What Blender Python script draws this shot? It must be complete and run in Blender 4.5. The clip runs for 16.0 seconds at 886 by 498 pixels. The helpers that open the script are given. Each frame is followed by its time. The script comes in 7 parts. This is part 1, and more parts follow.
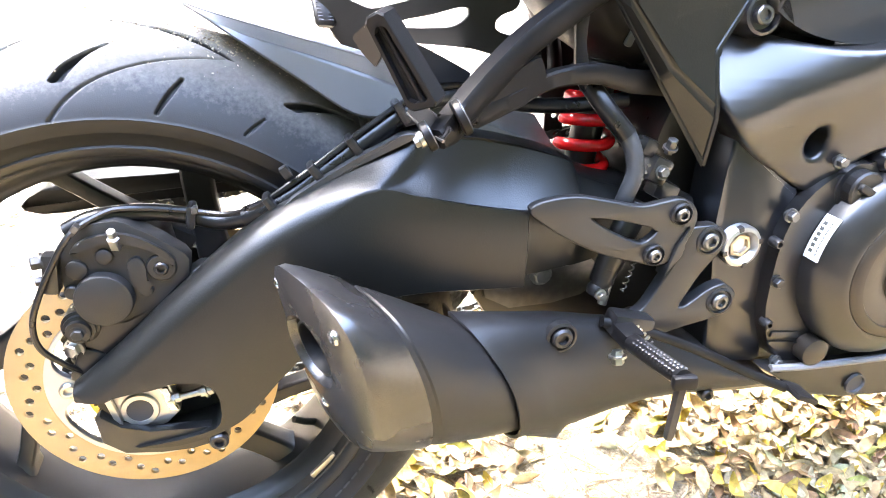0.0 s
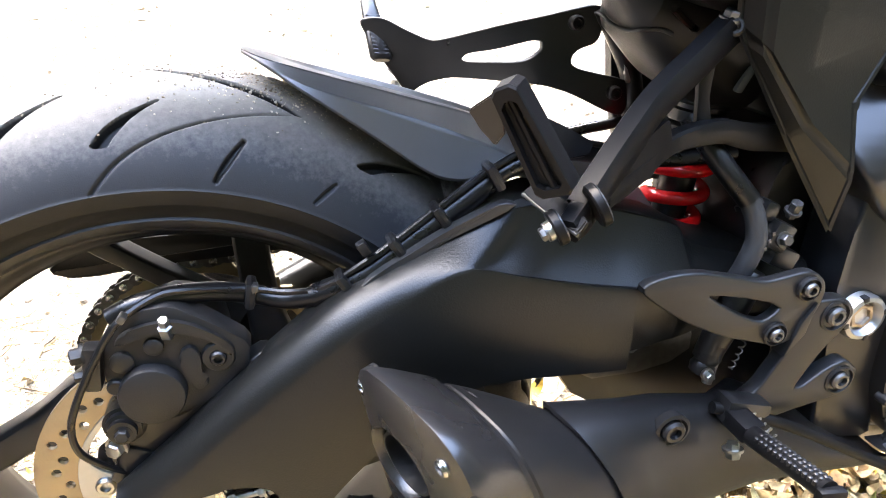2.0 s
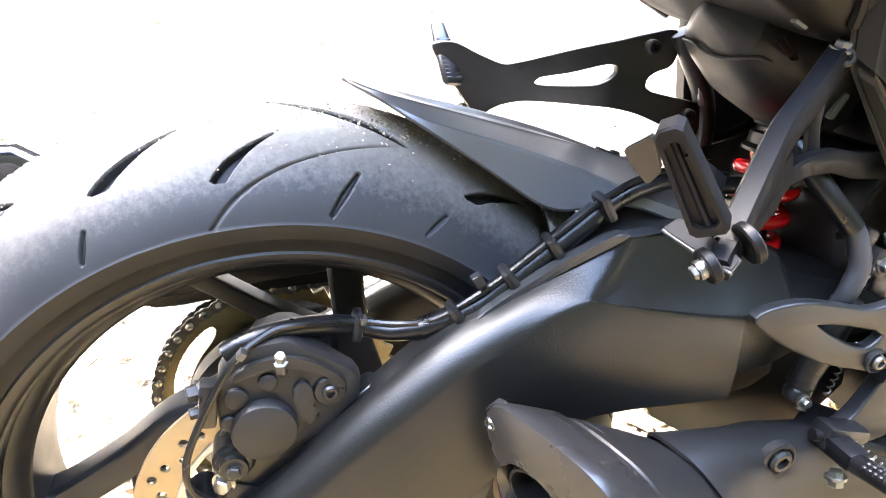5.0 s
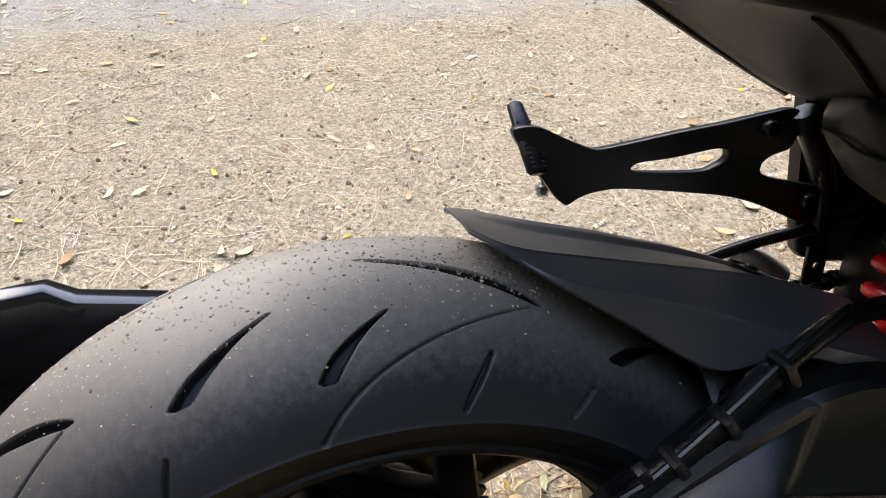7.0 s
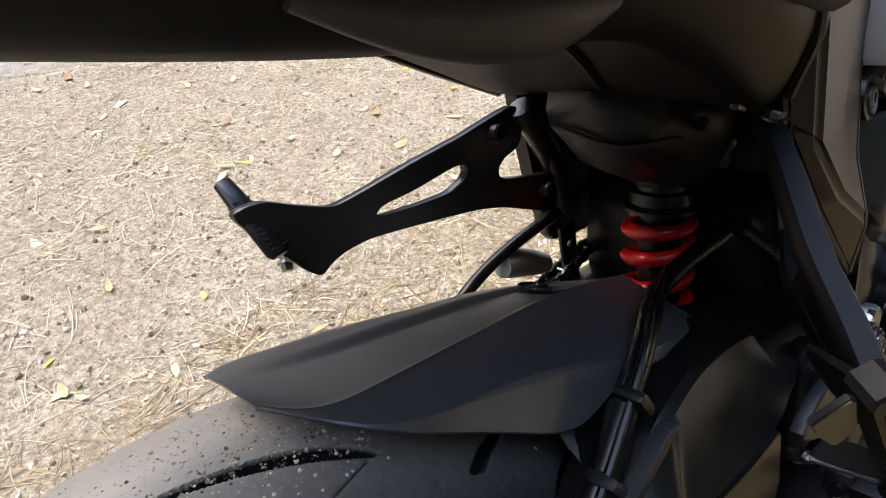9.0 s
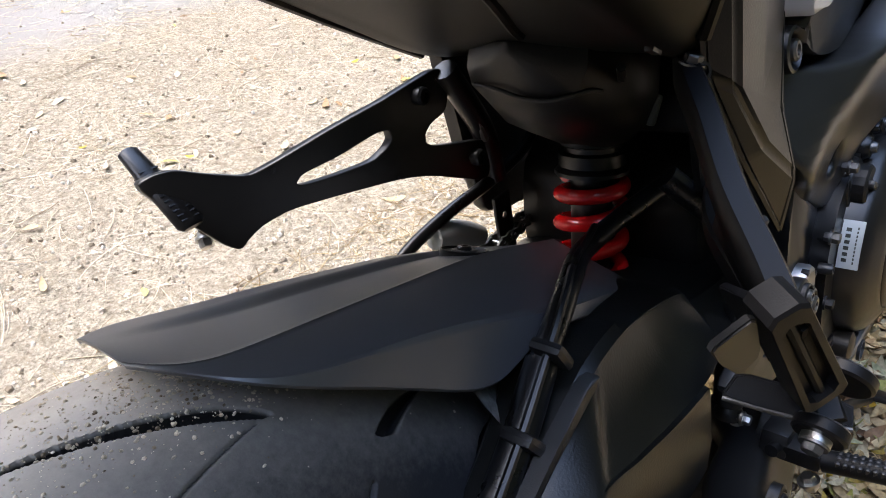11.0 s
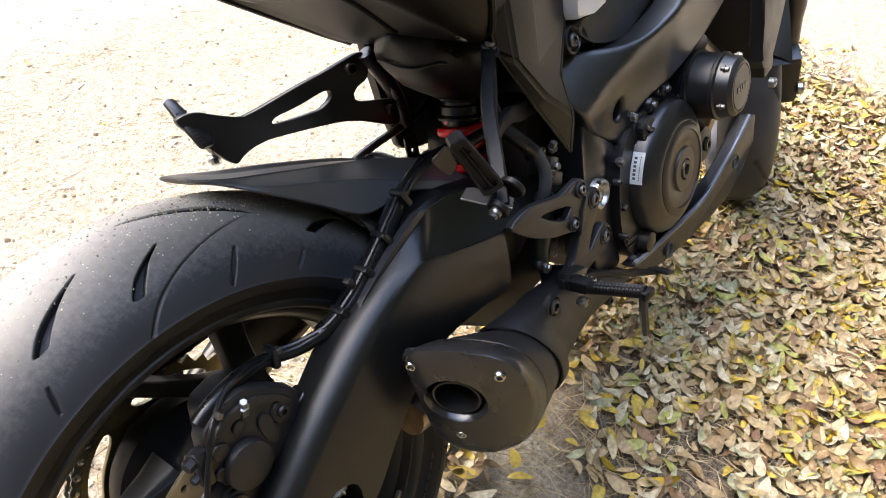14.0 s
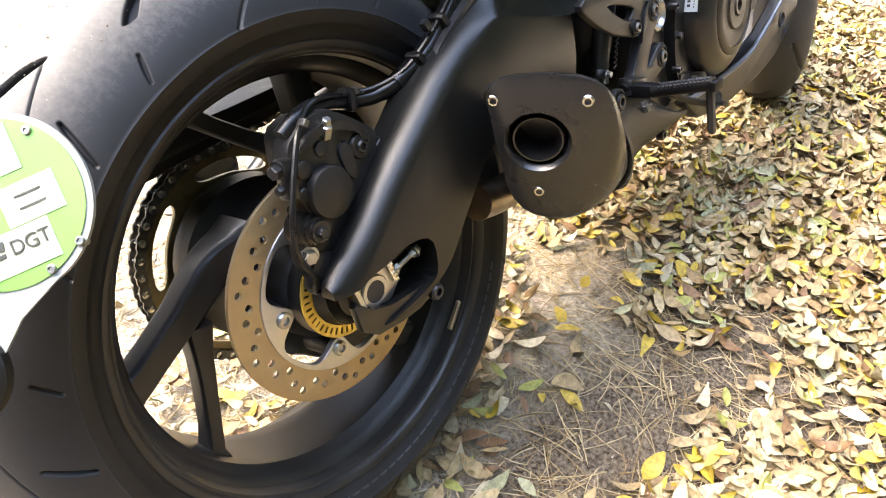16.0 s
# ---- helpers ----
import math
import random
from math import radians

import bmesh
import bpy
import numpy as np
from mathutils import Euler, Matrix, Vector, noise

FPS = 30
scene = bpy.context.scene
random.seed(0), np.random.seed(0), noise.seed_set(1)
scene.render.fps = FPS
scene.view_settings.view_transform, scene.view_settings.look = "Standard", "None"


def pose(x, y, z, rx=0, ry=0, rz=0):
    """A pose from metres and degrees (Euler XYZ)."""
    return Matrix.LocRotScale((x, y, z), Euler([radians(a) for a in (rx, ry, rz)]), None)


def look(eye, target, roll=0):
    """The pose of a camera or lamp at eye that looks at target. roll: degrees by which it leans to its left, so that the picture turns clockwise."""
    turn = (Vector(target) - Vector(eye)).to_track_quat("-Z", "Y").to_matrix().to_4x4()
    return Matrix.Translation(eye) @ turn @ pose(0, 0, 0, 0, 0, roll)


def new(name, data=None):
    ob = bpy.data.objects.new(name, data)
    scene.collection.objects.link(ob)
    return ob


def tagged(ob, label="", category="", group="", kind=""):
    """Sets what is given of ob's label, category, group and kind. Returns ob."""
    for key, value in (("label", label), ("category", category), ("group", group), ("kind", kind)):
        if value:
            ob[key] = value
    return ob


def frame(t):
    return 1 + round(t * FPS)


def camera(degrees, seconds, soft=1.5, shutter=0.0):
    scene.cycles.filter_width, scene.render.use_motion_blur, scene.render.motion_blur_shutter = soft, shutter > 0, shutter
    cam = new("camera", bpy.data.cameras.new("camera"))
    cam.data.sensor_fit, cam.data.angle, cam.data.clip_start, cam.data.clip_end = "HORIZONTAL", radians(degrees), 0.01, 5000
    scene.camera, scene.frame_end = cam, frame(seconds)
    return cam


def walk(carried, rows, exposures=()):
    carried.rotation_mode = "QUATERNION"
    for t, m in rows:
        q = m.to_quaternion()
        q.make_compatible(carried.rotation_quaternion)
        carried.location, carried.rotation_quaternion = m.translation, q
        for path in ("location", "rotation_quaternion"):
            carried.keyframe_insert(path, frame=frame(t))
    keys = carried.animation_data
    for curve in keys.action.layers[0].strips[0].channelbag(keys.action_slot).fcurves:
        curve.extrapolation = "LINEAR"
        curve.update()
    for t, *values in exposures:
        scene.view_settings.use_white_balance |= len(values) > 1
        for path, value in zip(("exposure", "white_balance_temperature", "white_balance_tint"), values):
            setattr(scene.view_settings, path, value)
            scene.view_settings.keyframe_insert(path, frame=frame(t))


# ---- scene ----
cam = camera(66.46, 16.0, soft=1.0)
PATH = [
    (0, (0.1669, -0.5832, 0.8288), (0.5780, 0.9273, -0.4159), 4.55),
    (0.5, (0.1007, -0.5815, 0.8530), (0.5063, 0.9253, -0.3980), 4.47),
    (1, (0.0807, -0.5618, 0.8605), (0.4891, 0.9479, -0.3860), 4.50),
    (1.5, (0.0858, -0.5089, 0.8460), (0.4943, 1.0027, -0.3982), 4.52),
    (2, (0.1187, -0.4730, 0.8270), (0.5274, 1.0338, -0.4230), 4.52),
    (2.5, (0.1015, -0.4895, 0.8167), (0.5076, 1.0163, -0.4354), 4.31),
    (3, (0.0781, -0.5059, 0.8123), (0.4896, 1.0041, -0.4330), 4.35),
    (3.5, (0.0737, -0.5126, 0.7951), (0.4877, 0.9925, -0.4552), 4.33),
    (4, (0.0766, -0.4907, 0.7790), (0.4956, 1.0144, -0.4697), 4.41),
    (4.5, (0.0871, -0.4668, 0.7885), (0.5077, 1.0491, -0.4464), 4.26),
    (5, (0.0383, -0.4417, 0.8335), (0.4709, 1.0736, -0.3980), 4.64),
    (5.2, (0.0245, -0.4147, 0.8526), (0.4467, 1.0915, -0.3937), 4.70),
    (7.3, (-0.0179, -0.2852, 0.8636), (0.4423, 1.2114, -0.3807), 2.28),
    (7.5, (-0.0047, -0.2907, 0.8634), (0.4604, 1.2036, -0.3820), 1.92),
    (8, (0.0398, -0.2982, 0.8835), (0.6313, 1.1529, -0.3592), 1.41),
    (8.5, (0.0323, -0.2390, 0.8694), (0.9669, 1.0271, -0.3649), 0.59),
    (9, (0.0072, -0.1742, 0.8613), (1.1510, 0.9106, -0.3695), 0.90),
    (11.3, (0.0308, -0.2104, 0.8263), (1.2436, 0.7982, -0.4033), 1.59),
    (11.5, (0.0273, -0.2262, 0.8299), (1.2380, 0.7788, -0.4047), 1.80),
    (12, (0.0163, -0.2638, 0.8497), (1.2283, 0.7378, -0.3864), 1.83),
    (12.5, (0.0042, -0.2999, 0.8828), (1.2173, 0.7002, -0.3534), 1.87),
    (13, (-0.0412, -0.3286, 0.9243), (1.1735, 0.6692, -0.3122), 1.74),
    (13.5, (-0.1314, -0.3962, 0.9418), (1.0845, 0.5985, -0.2960), 1.72),
    (14, (-0.1532, -0.4769, 0.9499), (1.0626, 0.5182, -0.2878), 1.69),
    (14.5, (-0.1587, -0.5328, 0.9081), (1.0596, 0.4587, -0.3299), 1.65),
    (15, (-0.2154, -0.5418, 0.8554), (0.9999, 0.4513, -0.3843), 1.45),
    (15.5, (-0.2721, -0.5187, 0.8026), (0.9405, 0.4718, -0.4418), 1.46),
    (16, (-0.2970, -0.5072, 0.7568), (0.9156, 0.4786, -0.4914), 1.61),
]
EXPOSURES = [(0, 4.25, 6700, 10), (0.8, 4.05, 6700, 10), (1.2, 3.75, 6700, 10), (1.6, 3.35, 6700, 10), (2.0, 3.10, 6700, 10), (2.4, 3.40, 6700, 10), (2.8, 3.70, 6700, 10), (3.4, 3.95, 6700, 10), (5.2, 3.90, 6700, 10), (6.4, 1.60, 6800, 10), (7.3, 0.75, 6900, 10), (9.2, 1.00, 6800, 10), (11.3, 1.35, 6450, 10), (12.0, 1.50, 6250, 10), (13, 1.75, 6300, 10), (14.0, 1.80, 6950, 10), (14.5, 2.00, 7050, 10), (16, 2.50, 7250, 10)]
walk(cam, [(t, look(eye, target, roll)) for t, eye, target, roll in PATH], EXPOSURES)

# world, sun and exposure
world = bpy.data.worlds.new("world")
scene.world = world
world.use_nodes = True
wn = world.node_tree
sky = wn.nodes.new("ShaderNodeTexSky")
sky.sky_type, sky.sun_disc = "NISHITA", False
sky.sun_elevation, sky.sun_rotation = radians(55.4), radians(330)
sky.air_density, sky.dust_density, sky.ozone_density = 1.0, 2.2, 1.0
wn.links.new(sky.outputs[0], wn.nodes["Background"].inputs[0])
wn.nodes["Background"].inputs[1].default_value = 0.58

sun_data = bpy.data.lights.new("sun", "SUN")
sun_data.energy, sun_data.angle, sun_data.color = 0.78, radians(55), (1.0, 0.93, 0.82)
sun = new("sun", sun_data)
sun.matrix_world = look((-0.85, 1.50, 2.5), (0, 0, 0))


# materials
def material(name, color, rough=0.5, metal=0.0, var=0.25, scale=40.0, bump=0.15, fine=400.0, spec=0.5, second=None, coat=0.0, rvar=0.12):
    """Surface with grain and stains at two scales, in metres of the object."""
    m = bpy.data.materials.new(name)
    m.use_nodes = True
    t = m.node_tree
    b = t.nodes["Principled BSDF"]
    co = t.nodes.new("ShaderNodeTexCoord")
    n1 = t.nodes.new("ShaderNodeTexNoise")
    n1.inputs["Scale"].default_value, n1.inputs["Detail"].default_value = scale, 5
    n2 = t.nodes.new("ShaderNodeTexNoise")
    n2.inputs["Scale"].default_value, n2.inputs["Detail"].default_value = fine, 3
    for n in (n1, n2):
        t.links.new(co.outputs["Object"], n.inputs["Vector"])
    ramp = t.nodes.new("ShaderNodeMix")
    ramp.data_type = "RGBA"
    lo = second or tuple(c * (1 - var) for c in color)
    ramp.inputs["A"].default_value, ramp.inputs["B"].default_value = (*lo, 1), (*color, 1)
    sharp = t.nodes.new("ShaderNodeMapRange")
    sharp.inputs["From Min"].default_value, sharp.inputs["From Max"].default_value = 0.35, 0.65
    t.links.new(n1.outputs["Fac"], sharp.inputs["Value"])
    t.links.new(sharp.outputs["Result"], ramp.inputs["Factor"])
    t.links.new(ramp.outputs["Result"], b.inputs["Base Color"])
    rr = t.nodes.new("ShaderNodeMapRange")
    rr.inputs["To Min"].default_value, rr.inputs["To Max"].default_value = max(0.02, rough - rvar), min(1, rough + rvar)
    t.links.new(n1.outputs["Fac"], rr.inputs["Value"])
    t.links.new(rr.outputs["Result"], b.inputs["Roughness"])
    b.inputs["Metallic"].default_value = metal
    b.inputs["Specular IOR Level"].default_value = spec
    b.inputs["Coat Weight"].default_value = coat
    if bump:
        bp = t.nodes.new("ShaderNodeBump")
        bp.inputs["Strength"].default_value, bp.inputs["Distance"].default_value = bump, 0.002
        t.links.new(n2.outputs["Fac"], bp.inputs["Height"])
        t.links.new(bp.outputs["Normal"], b.inputs["Normal"])
    return m


M_PAINT = material("satin_black_paint", (0.0066, 0.0068, 0.0064), 0.31, 0.0, 0.2, 9, 0.12, 700, 0.35, rvar=0.04)
M_FRAME = material("matte_black_frame_paint", (0.0075, 0.0080, 0.0092), 0.31, 0.0, 0.2, 12, 0.03, 800, 0.6, rvar=0.04)
M_PLASTIC = material("black_moulded_plastic", (0.006, 0.006, 0.0065), 0.40, 0.0, 0.3, 30, 0.12, 1500, 0.45)
M_GREY = material("dark_grey_plastic", (0.018, 0.0185, 0.0195), 0.44, 0.0, 0.2, 25, 0.1, 1200, 0.5)
M_MUFFLER = material("matte_black_heat_paint", (0.009, 0.009, 0.0095), 0.42, 0.0, 0.25, 14, 0.08, 1300, 0.30, rvar=0.06)
M_BRACKET = material("grey_anodised_bracket", (0.014, 0.0145, 0.0155), 0.38, 0.2, 0.15, 30, 0.06, 900)
M_CAST = material("black_cast_aluminium", (0.007, 0.007, 0.0075), 0.33, 0.0, 0.3, 60, 0.06, 1500, 0.5)
M_CALIPER = material("grey_cast_caliper", (0.0085, 0.0085, 0.009), 0.5, 0.1, 0.3, 80, 0.12, 900)
M_COVER = material("bronze_black_clutch_cover", (0.025, 0.0205, 0.016), 0.38, 0.4, 0.15, 30, 0.05, 800)
M_RUBBER = material("black_tyre_rubber", (0.040, 0.041, 0.045), 0.55, 0.0, 0.3, 22, 0.12, 1200, 0.4)
def tyre_material():
    """Rubber, with dry dust on the running band of the tread."""
    m = material("black_tyre_rubber", (0.0150, 0.0153, 0.0165), 0.50, 0.0, 0.35, 22, 0.08, 1100, 0.28)
    t = m.node_tree
    b = t.nodes["Principled BSDF"]
    co = t.nodes.new("ShaderNodeTexCoord")
    sep = t.nodes.new("ShaderNodeSeparateXYZ")
    t.links.new(co.outputs["Object"], sep.inputs[0])
    ab = t.nodes.new("ShaderNodeMath")
    ab.operation = "ABSOLUTE"
    t.links.new(sep.outputs["Y"], ab.inputs[0])
    n = t.nodes.new("ShaderNodeTexNoise")
    n.inputs["Scale"].default_value, n.inputs["Detail"].default_value, n.inputs["Roughness"].default_value = 170, 8, 0.75
    t.links.new(co.outputs["Object"], n.inputs["Vector"])
    ma = t.nodes.new("ShaderNodeMath")
    ma.operation = "MULTIPLY_ADD"
    ma.inputs[1].default_value = 0.035
    t.links.new(n.outputs["Fac"], ma.inputs[0])
    t.links.new(ab.outputs[0], ma.inputs[2])
    r = t.nodes.new("ShaderNodeMapRange")
    r.inputs["From Min"].default_value, r.inputs["From Max"].default_value = 0.016, 0.098
    r.inputs["To Min"].default_value, r.inputs["To Max"].default_value = 0.92, 0.0
    t.links.new(ma.outputs[0], r.inputs["Value"])
    # dust lies on the running surface only, not in the grooves
    flat = t.nodes.new("ShaderNodeVectorMath")
    flat.operation = "MULTIPLY_ADD"
    flat.inputs[1].default_value, flat.inputs[2].default_value = (1, 0, 1), (0, 0, -0.315)
    t.links.new(co.outputs["Object"], flat.inputs[0])
    ln = t.nodes.new("ShaderNodeVectorMath")
    ln.operation = "LENGTH"
    t.links.new(flat.outputs["Vector"], ln.inputs[0])
    cmb = t.nodes.new("ShaderNodeCombineXYZ")
    sb = t.nodes.new("ShaderNodeMath")
    sb.operation = "SUBTRACT"
    sb.inputs[1].default_value = 0.2225
    t.links.new(ln.outputs["Value"], sb.inputs[0])
    t.links.new(sb.outputs[0], cmb.inputs["X"])
    t.links.new(sep.outputs["Y"], cmb.inputs["Y"])
    l2 = t.nodes.new("ShaderNodeVectorMath")
    l2.operation = "LENGTH"
    t.links.new(cmb.outputs[0], l2.inputs[0])
    top = t.nodes.new("ShaderNodeMapRange")
    top.inputs["From Min"].default_value, top.inputs["From Max"].default_value = 0.0895, 0.0915
    t.links.new(l2.outputs["Value"], top.inputs["Value"])
    both = t.nodes.new("ShaderNodeMath")
    both.operation = "MULTIPLY"
    t.links.new(r.outputs["Result"], both.inputs[0])
    t.links.new(top.outputs["Result"], both.inputs[1])
    # thins towards the rear of the wheel
    sector = t.nodes.new("ShaderNodeMapRange")
    sector.inputs["From Min"].default_value, sector.inputs["From Max"].default_value = -0.24, -0.05
    sector.inputs["To Min"].default_value, sector.inputs["To Max"].default_value = 0.10, 1.0
    t.links.new(sep.outputs["X"], sector.inputs["Value"])
    laid = t.nodes.new("ShaderNodeMath")
    laid.operation = "MULTIPLY"
    t.links.new(both.outputs[0], laid.inputs[0])
    t.links.new(sector.outputs["Result"], laid.inputs[1])
    x = t.nodes.new("ShaderNodeMix")
    x.data_type = "RGBA"
    old = b.inputs["Base Color"].links[0].from_socket
    t.links.new(laid.outputs[0], x.inputs["Factor"])
    # the tread is scuffed grey and dull, the sidewall stays black
    cloud = t.nodes.new("ShaderNodeTexNoise")
    cloud.inputs["Scale"].default_value, cloud.inputs["Detail"].default_value, cloud.inputs["Roughness"].default_value = 26, 7, 0.7
    t.links.new(co.outputs["Object"], cloud.inputs["Vector"])
    film = t.nodes.new("ShaderNodeMapRange")
    film.inputs["From Min"].default_value, film.inputs["From Max"].default_value = 0.32, 0.68
    film.inputs["To Min"].default_value, film.inputs["To Max"].default_value = 0.70, 1.0
    t.links.new(cloud.outputs["Fac"], film.inputs["Value"])
    scuff = t.nodes.new("ShaderNodeMath")
    scuff.operation = "MULTIPLY"
    t.links.new(film.outputs["Result"], scuff.inputs[0])
    t.links.new(top.outputs["Result"], scuff.inputs[1])
    tread = t.nodes.new("ShaderNodeMix")
    tread.data_type = "RGBA"
    t.links.new(scuff.outputs[0], tread.inputs["Factor"])
    t.links.new(old, tread.inputs["A"])
    tread.inputs["B"].default_value = (0.0185, 0.0200, 0.0230, 1)
    t.links.new(tread.outputs["Result"], x.inputs["A"])
    x.inputs["B"].default_value = (0.38, 0.355, 0.315, 1)
    t.links.new(x.outputs["Result"], b.inputs["Base Color"])
    return m


M_TYRE = tyre_material()
M_HOSE = material("black_rubber_hose", (0.0045, 0.0045, 0.005), 0.30, 0.0, 0.3, 60, 0.08, 900, 0.4)
M_COOLANT = material("grey_rubber_hose", (0.022, 0.024, 0.027), 0.5, 0.0, 0.25, 50, 0.1, 900)
M_STEEL = material("zinc_plated_steel", (0.46, 0.46, 0.44), 0.32, 1.0, 0.25, 120, 0.08, 900)
M_DULL = material("dull_grey_steel", (0.14, 0.14, 0.14), 0.4, 0.9, 0.3, 100, 0.08, 900)
M_CHROME = material("bright_steel", (0.58, 0.58, 0.57), 0.22, 1.0, 0.15, 80, 0.03, 900)
M_DARKBOLT = material("black_steel_bolt", (0.03, 0.03, 0.032), 0.33, 0.6, 0.3, 100, 0.08, 900)
M_DISC = material("bronze_tinted_disc_steel", (0.40, 0.295, 0.155), 0.46, 0.6, 0.18, 18, 0.1, 500, second=(0.33, 0.245, 0.14))
M_CARRIER = material("machined_aluminium", (0.46, 0.46, 0.46), 0.34, 0.9, 0.1, 60, 0.06, 900)
M_BRASS = material("yellow_passivated_steel", (0.62, 0.44, 0.10), 0.4, 0.8, 0.2, 60, 0.06, 800)
M_RED = material("gloss_red_spring_paint", (0.74, 0.008, 0.010), 0.22, 0.0, 0.2, 30, 0.02, 500, 0.5, coat=0.4, rvar=0.06)
M_SILVER = material("silver_body_paint", (0.55, 0.56, 0.57), 0.35, 0.35, 0.08, 20, 0.03, 900)
M_WHITE = material("white_plate", (0.24, 0.255, 0.25), 0.4, 0.0, 0.08, 25, 0.03, 600)
M_GREEN = material("green_sticker", (0.125, 0.285, 0.06), 0.4, 0.0, 0.1, 20, 0.02, 600)
M_LABEL = material("silver_label", (0.46, 0.50, 0.52), 0.4, 0.2, 0.08, 60, 0.02, 600)
M_PAPER = material("pale_sticker_paper", (0.31, 0.33, 0.25), 0.5, 0.0, 0.12, 40, 0.02, 600)
M_INK = material("black_ink", (0.03, 0.035, 0.03), 0.5, 0.0, 0.2, 60, 0.0, 600)
M_REDLENS = material("red_reflector", (0.55, 0.02, 0.02), 0.15, 0.0, 0.25, 160, 0.3, 600, coat=0.5)
M_RIM = material("black_wheel_paint", (0.016, 0.016, 0.0165), 0.42, 0.0, 0.5, 26, 0.06, 900, 0.5)
M_CHAIN = material("dark_chain_steel", (0.17, 0.165, 0.155), 0.36, 0.8, 0.5, 90, 0.15, 700)
M_PIN = material("polished_chain_roller", (0.7, 0.7, 0.7), 0.25, 1.0, 0.2, 90, 0.05, 700)
M_PIPE = material("heat_tinted_steel", (0.42, 0.35, 0.27), 0.35, 1.0, 0.4, 30, 0.05, 600)
M_SPROCKET = material("oily_sprocket_steel", (0.34, 0.29, 0.18), 0.42, 0.8, 0.3, 60, 0.06, 800)
M_GLOSS = material("gloss_black_plastic", (0.008, 0.008, 0.009), 0.20, 0.0, 0.2, 12, 0.02, 900, 0.6, coat=0.5, rvar=0.05)
M_TAIL = material("satin_grey_black_panel", (0.009, 0.0092, 0.0095), 0.44, 0.0, 0.25, 10, 0.06, 1100, 0.17, rvar=0.05)
M_CAP = material("satin_black_end_cap", (0.010, 0.010, 0.0108), 0.27, 0.0, 0.2, 14, 0.05, 1300, 0.6, rvar=0.05)
M_HANGER = material("dull_black_bar", (0.005, 0.005, 0.0055), 0.42, 0.0, 0.3, 30, 0.06, 1200, 0.15)
M_HUGGER = material("dusty_grey_black_plastic", (0.050, 0.051, 0.054), 0.36, 0.0, 0.08, 25, 0.05, 1200, 0.9, rvar=0.04)
M_COWLTOP = material("pale_grey_cowl_edge", (0.15, 0.155, 0.17), 0.35, 0.3, 0.1, 20, 0.03, 900)
M_VENT = material("grey_woven_mesh", (0.44, 0.43, 0.41), 0.7, 0.0, 0.5, 160, 0.4, 500, 0.3)


# building helpers
def mesh_of(bm, name, mat, angle=38):
    me = bpy.data.meshes.new(name)
    bmesh.ops.recalc_face_normals(bm, faces=bm.faces)
    bm.to_mesh(me)
    bm.free()
    me.materials.append(mat)
    for p in me.polygons:
        p.use_smooth = True
    me.set_sharp_from_angle(angle=radians(angle))
    return me


def part(name, bm, mat, parent, label="", angle=38):
    me = mesh_of(bm, name, mat, angle) if isinstance(bm, bmesh.types.BMesh) else bm
    if me.materials.find(mat.name) < 0:
        me.materials.append(mat)
    ob = new(name, me)
    ob.parent = parent
    if label:
        ob["label"] = label
    return ob


def soft(points, rounds=2, keep=0.25):
    """Cuts the corners of a closed outline."""
    pts = [Vector(p) for p in points]
    for _ in range(rounds):
        out = []
        for i, p in enumerate(pts):
            q = pts[(i + 1) % len(pts)]
            out += [p.lerp(q, keep), p.lerp(q, 1 - keep)]
        pts = out
    return pts


def spline(points, n=8):
    """Points of a smooth open line through the given ones."""
    pts = [Vector(p) for p in points]
    pts = [pts[0] * 2 - pts[1], *pts, pts[-1] * 2 - pts[-2]]
    out = []
    for i in range(1, len(pts) - 2):
        a, b, c, d = pts[i - 1 : i + 3]
        for k in range(n):
            t = k / n
            out.append(0.5 * (2 * b + (c - a) * t + (2 * a - 5 * b + 4 * c - d) * t**2 + (3 * b - a - 3 * c + d) * t**3))
    return out + [pts[-2]]


def loft(bm, rings, closed=False, caps=True):
    """Skins rings of equal count."""
    vs = [[bm.verts.new(p) for p in ring] for ring in rings]
    pairs = list(zip(vs, vs[1:])) + ([(vs[-1], vs[0])] if closed else [])
    for a, b in pairs:
        for i in range(len(a)):
            j = (i + 1) % len(a)
            bm.faces.new((a[i], a[j], b[j], b[i]))
    if caps and not closed:
        bm.faces.new(vs[0])
        bm.faces.new(vs[-1])
    return bm


def tube(points, radius, n=10, bm=None, smooth=8):
    """A round bar along a line; radius may be a function of 0..1."""
    bm = bm or bmesh.new()
    pts = spline(points, smooth) if smooth else [Vector(p) for p in points]
    side = None
    rings = []
    for i, p in enumerate(pts):
        d = (pts[min(i + 1, len(pts) - 1)] - pts[max(i - 1, 0)]).normalized()
        if side is None:
            side = d.orthogonal().normalized()
        side = (side - d * side.dot(d)).normalized()
        up = d.cross(side)
        r = radius(i / (len(pts) - 1)) if callable(radius) else radius
        rings.append([p + r * (math.cos(a) * side + math.sin(a) * up) for a in np.linspace(0, 2 * math.pi, n, False)])
    return loft(bm, rings)


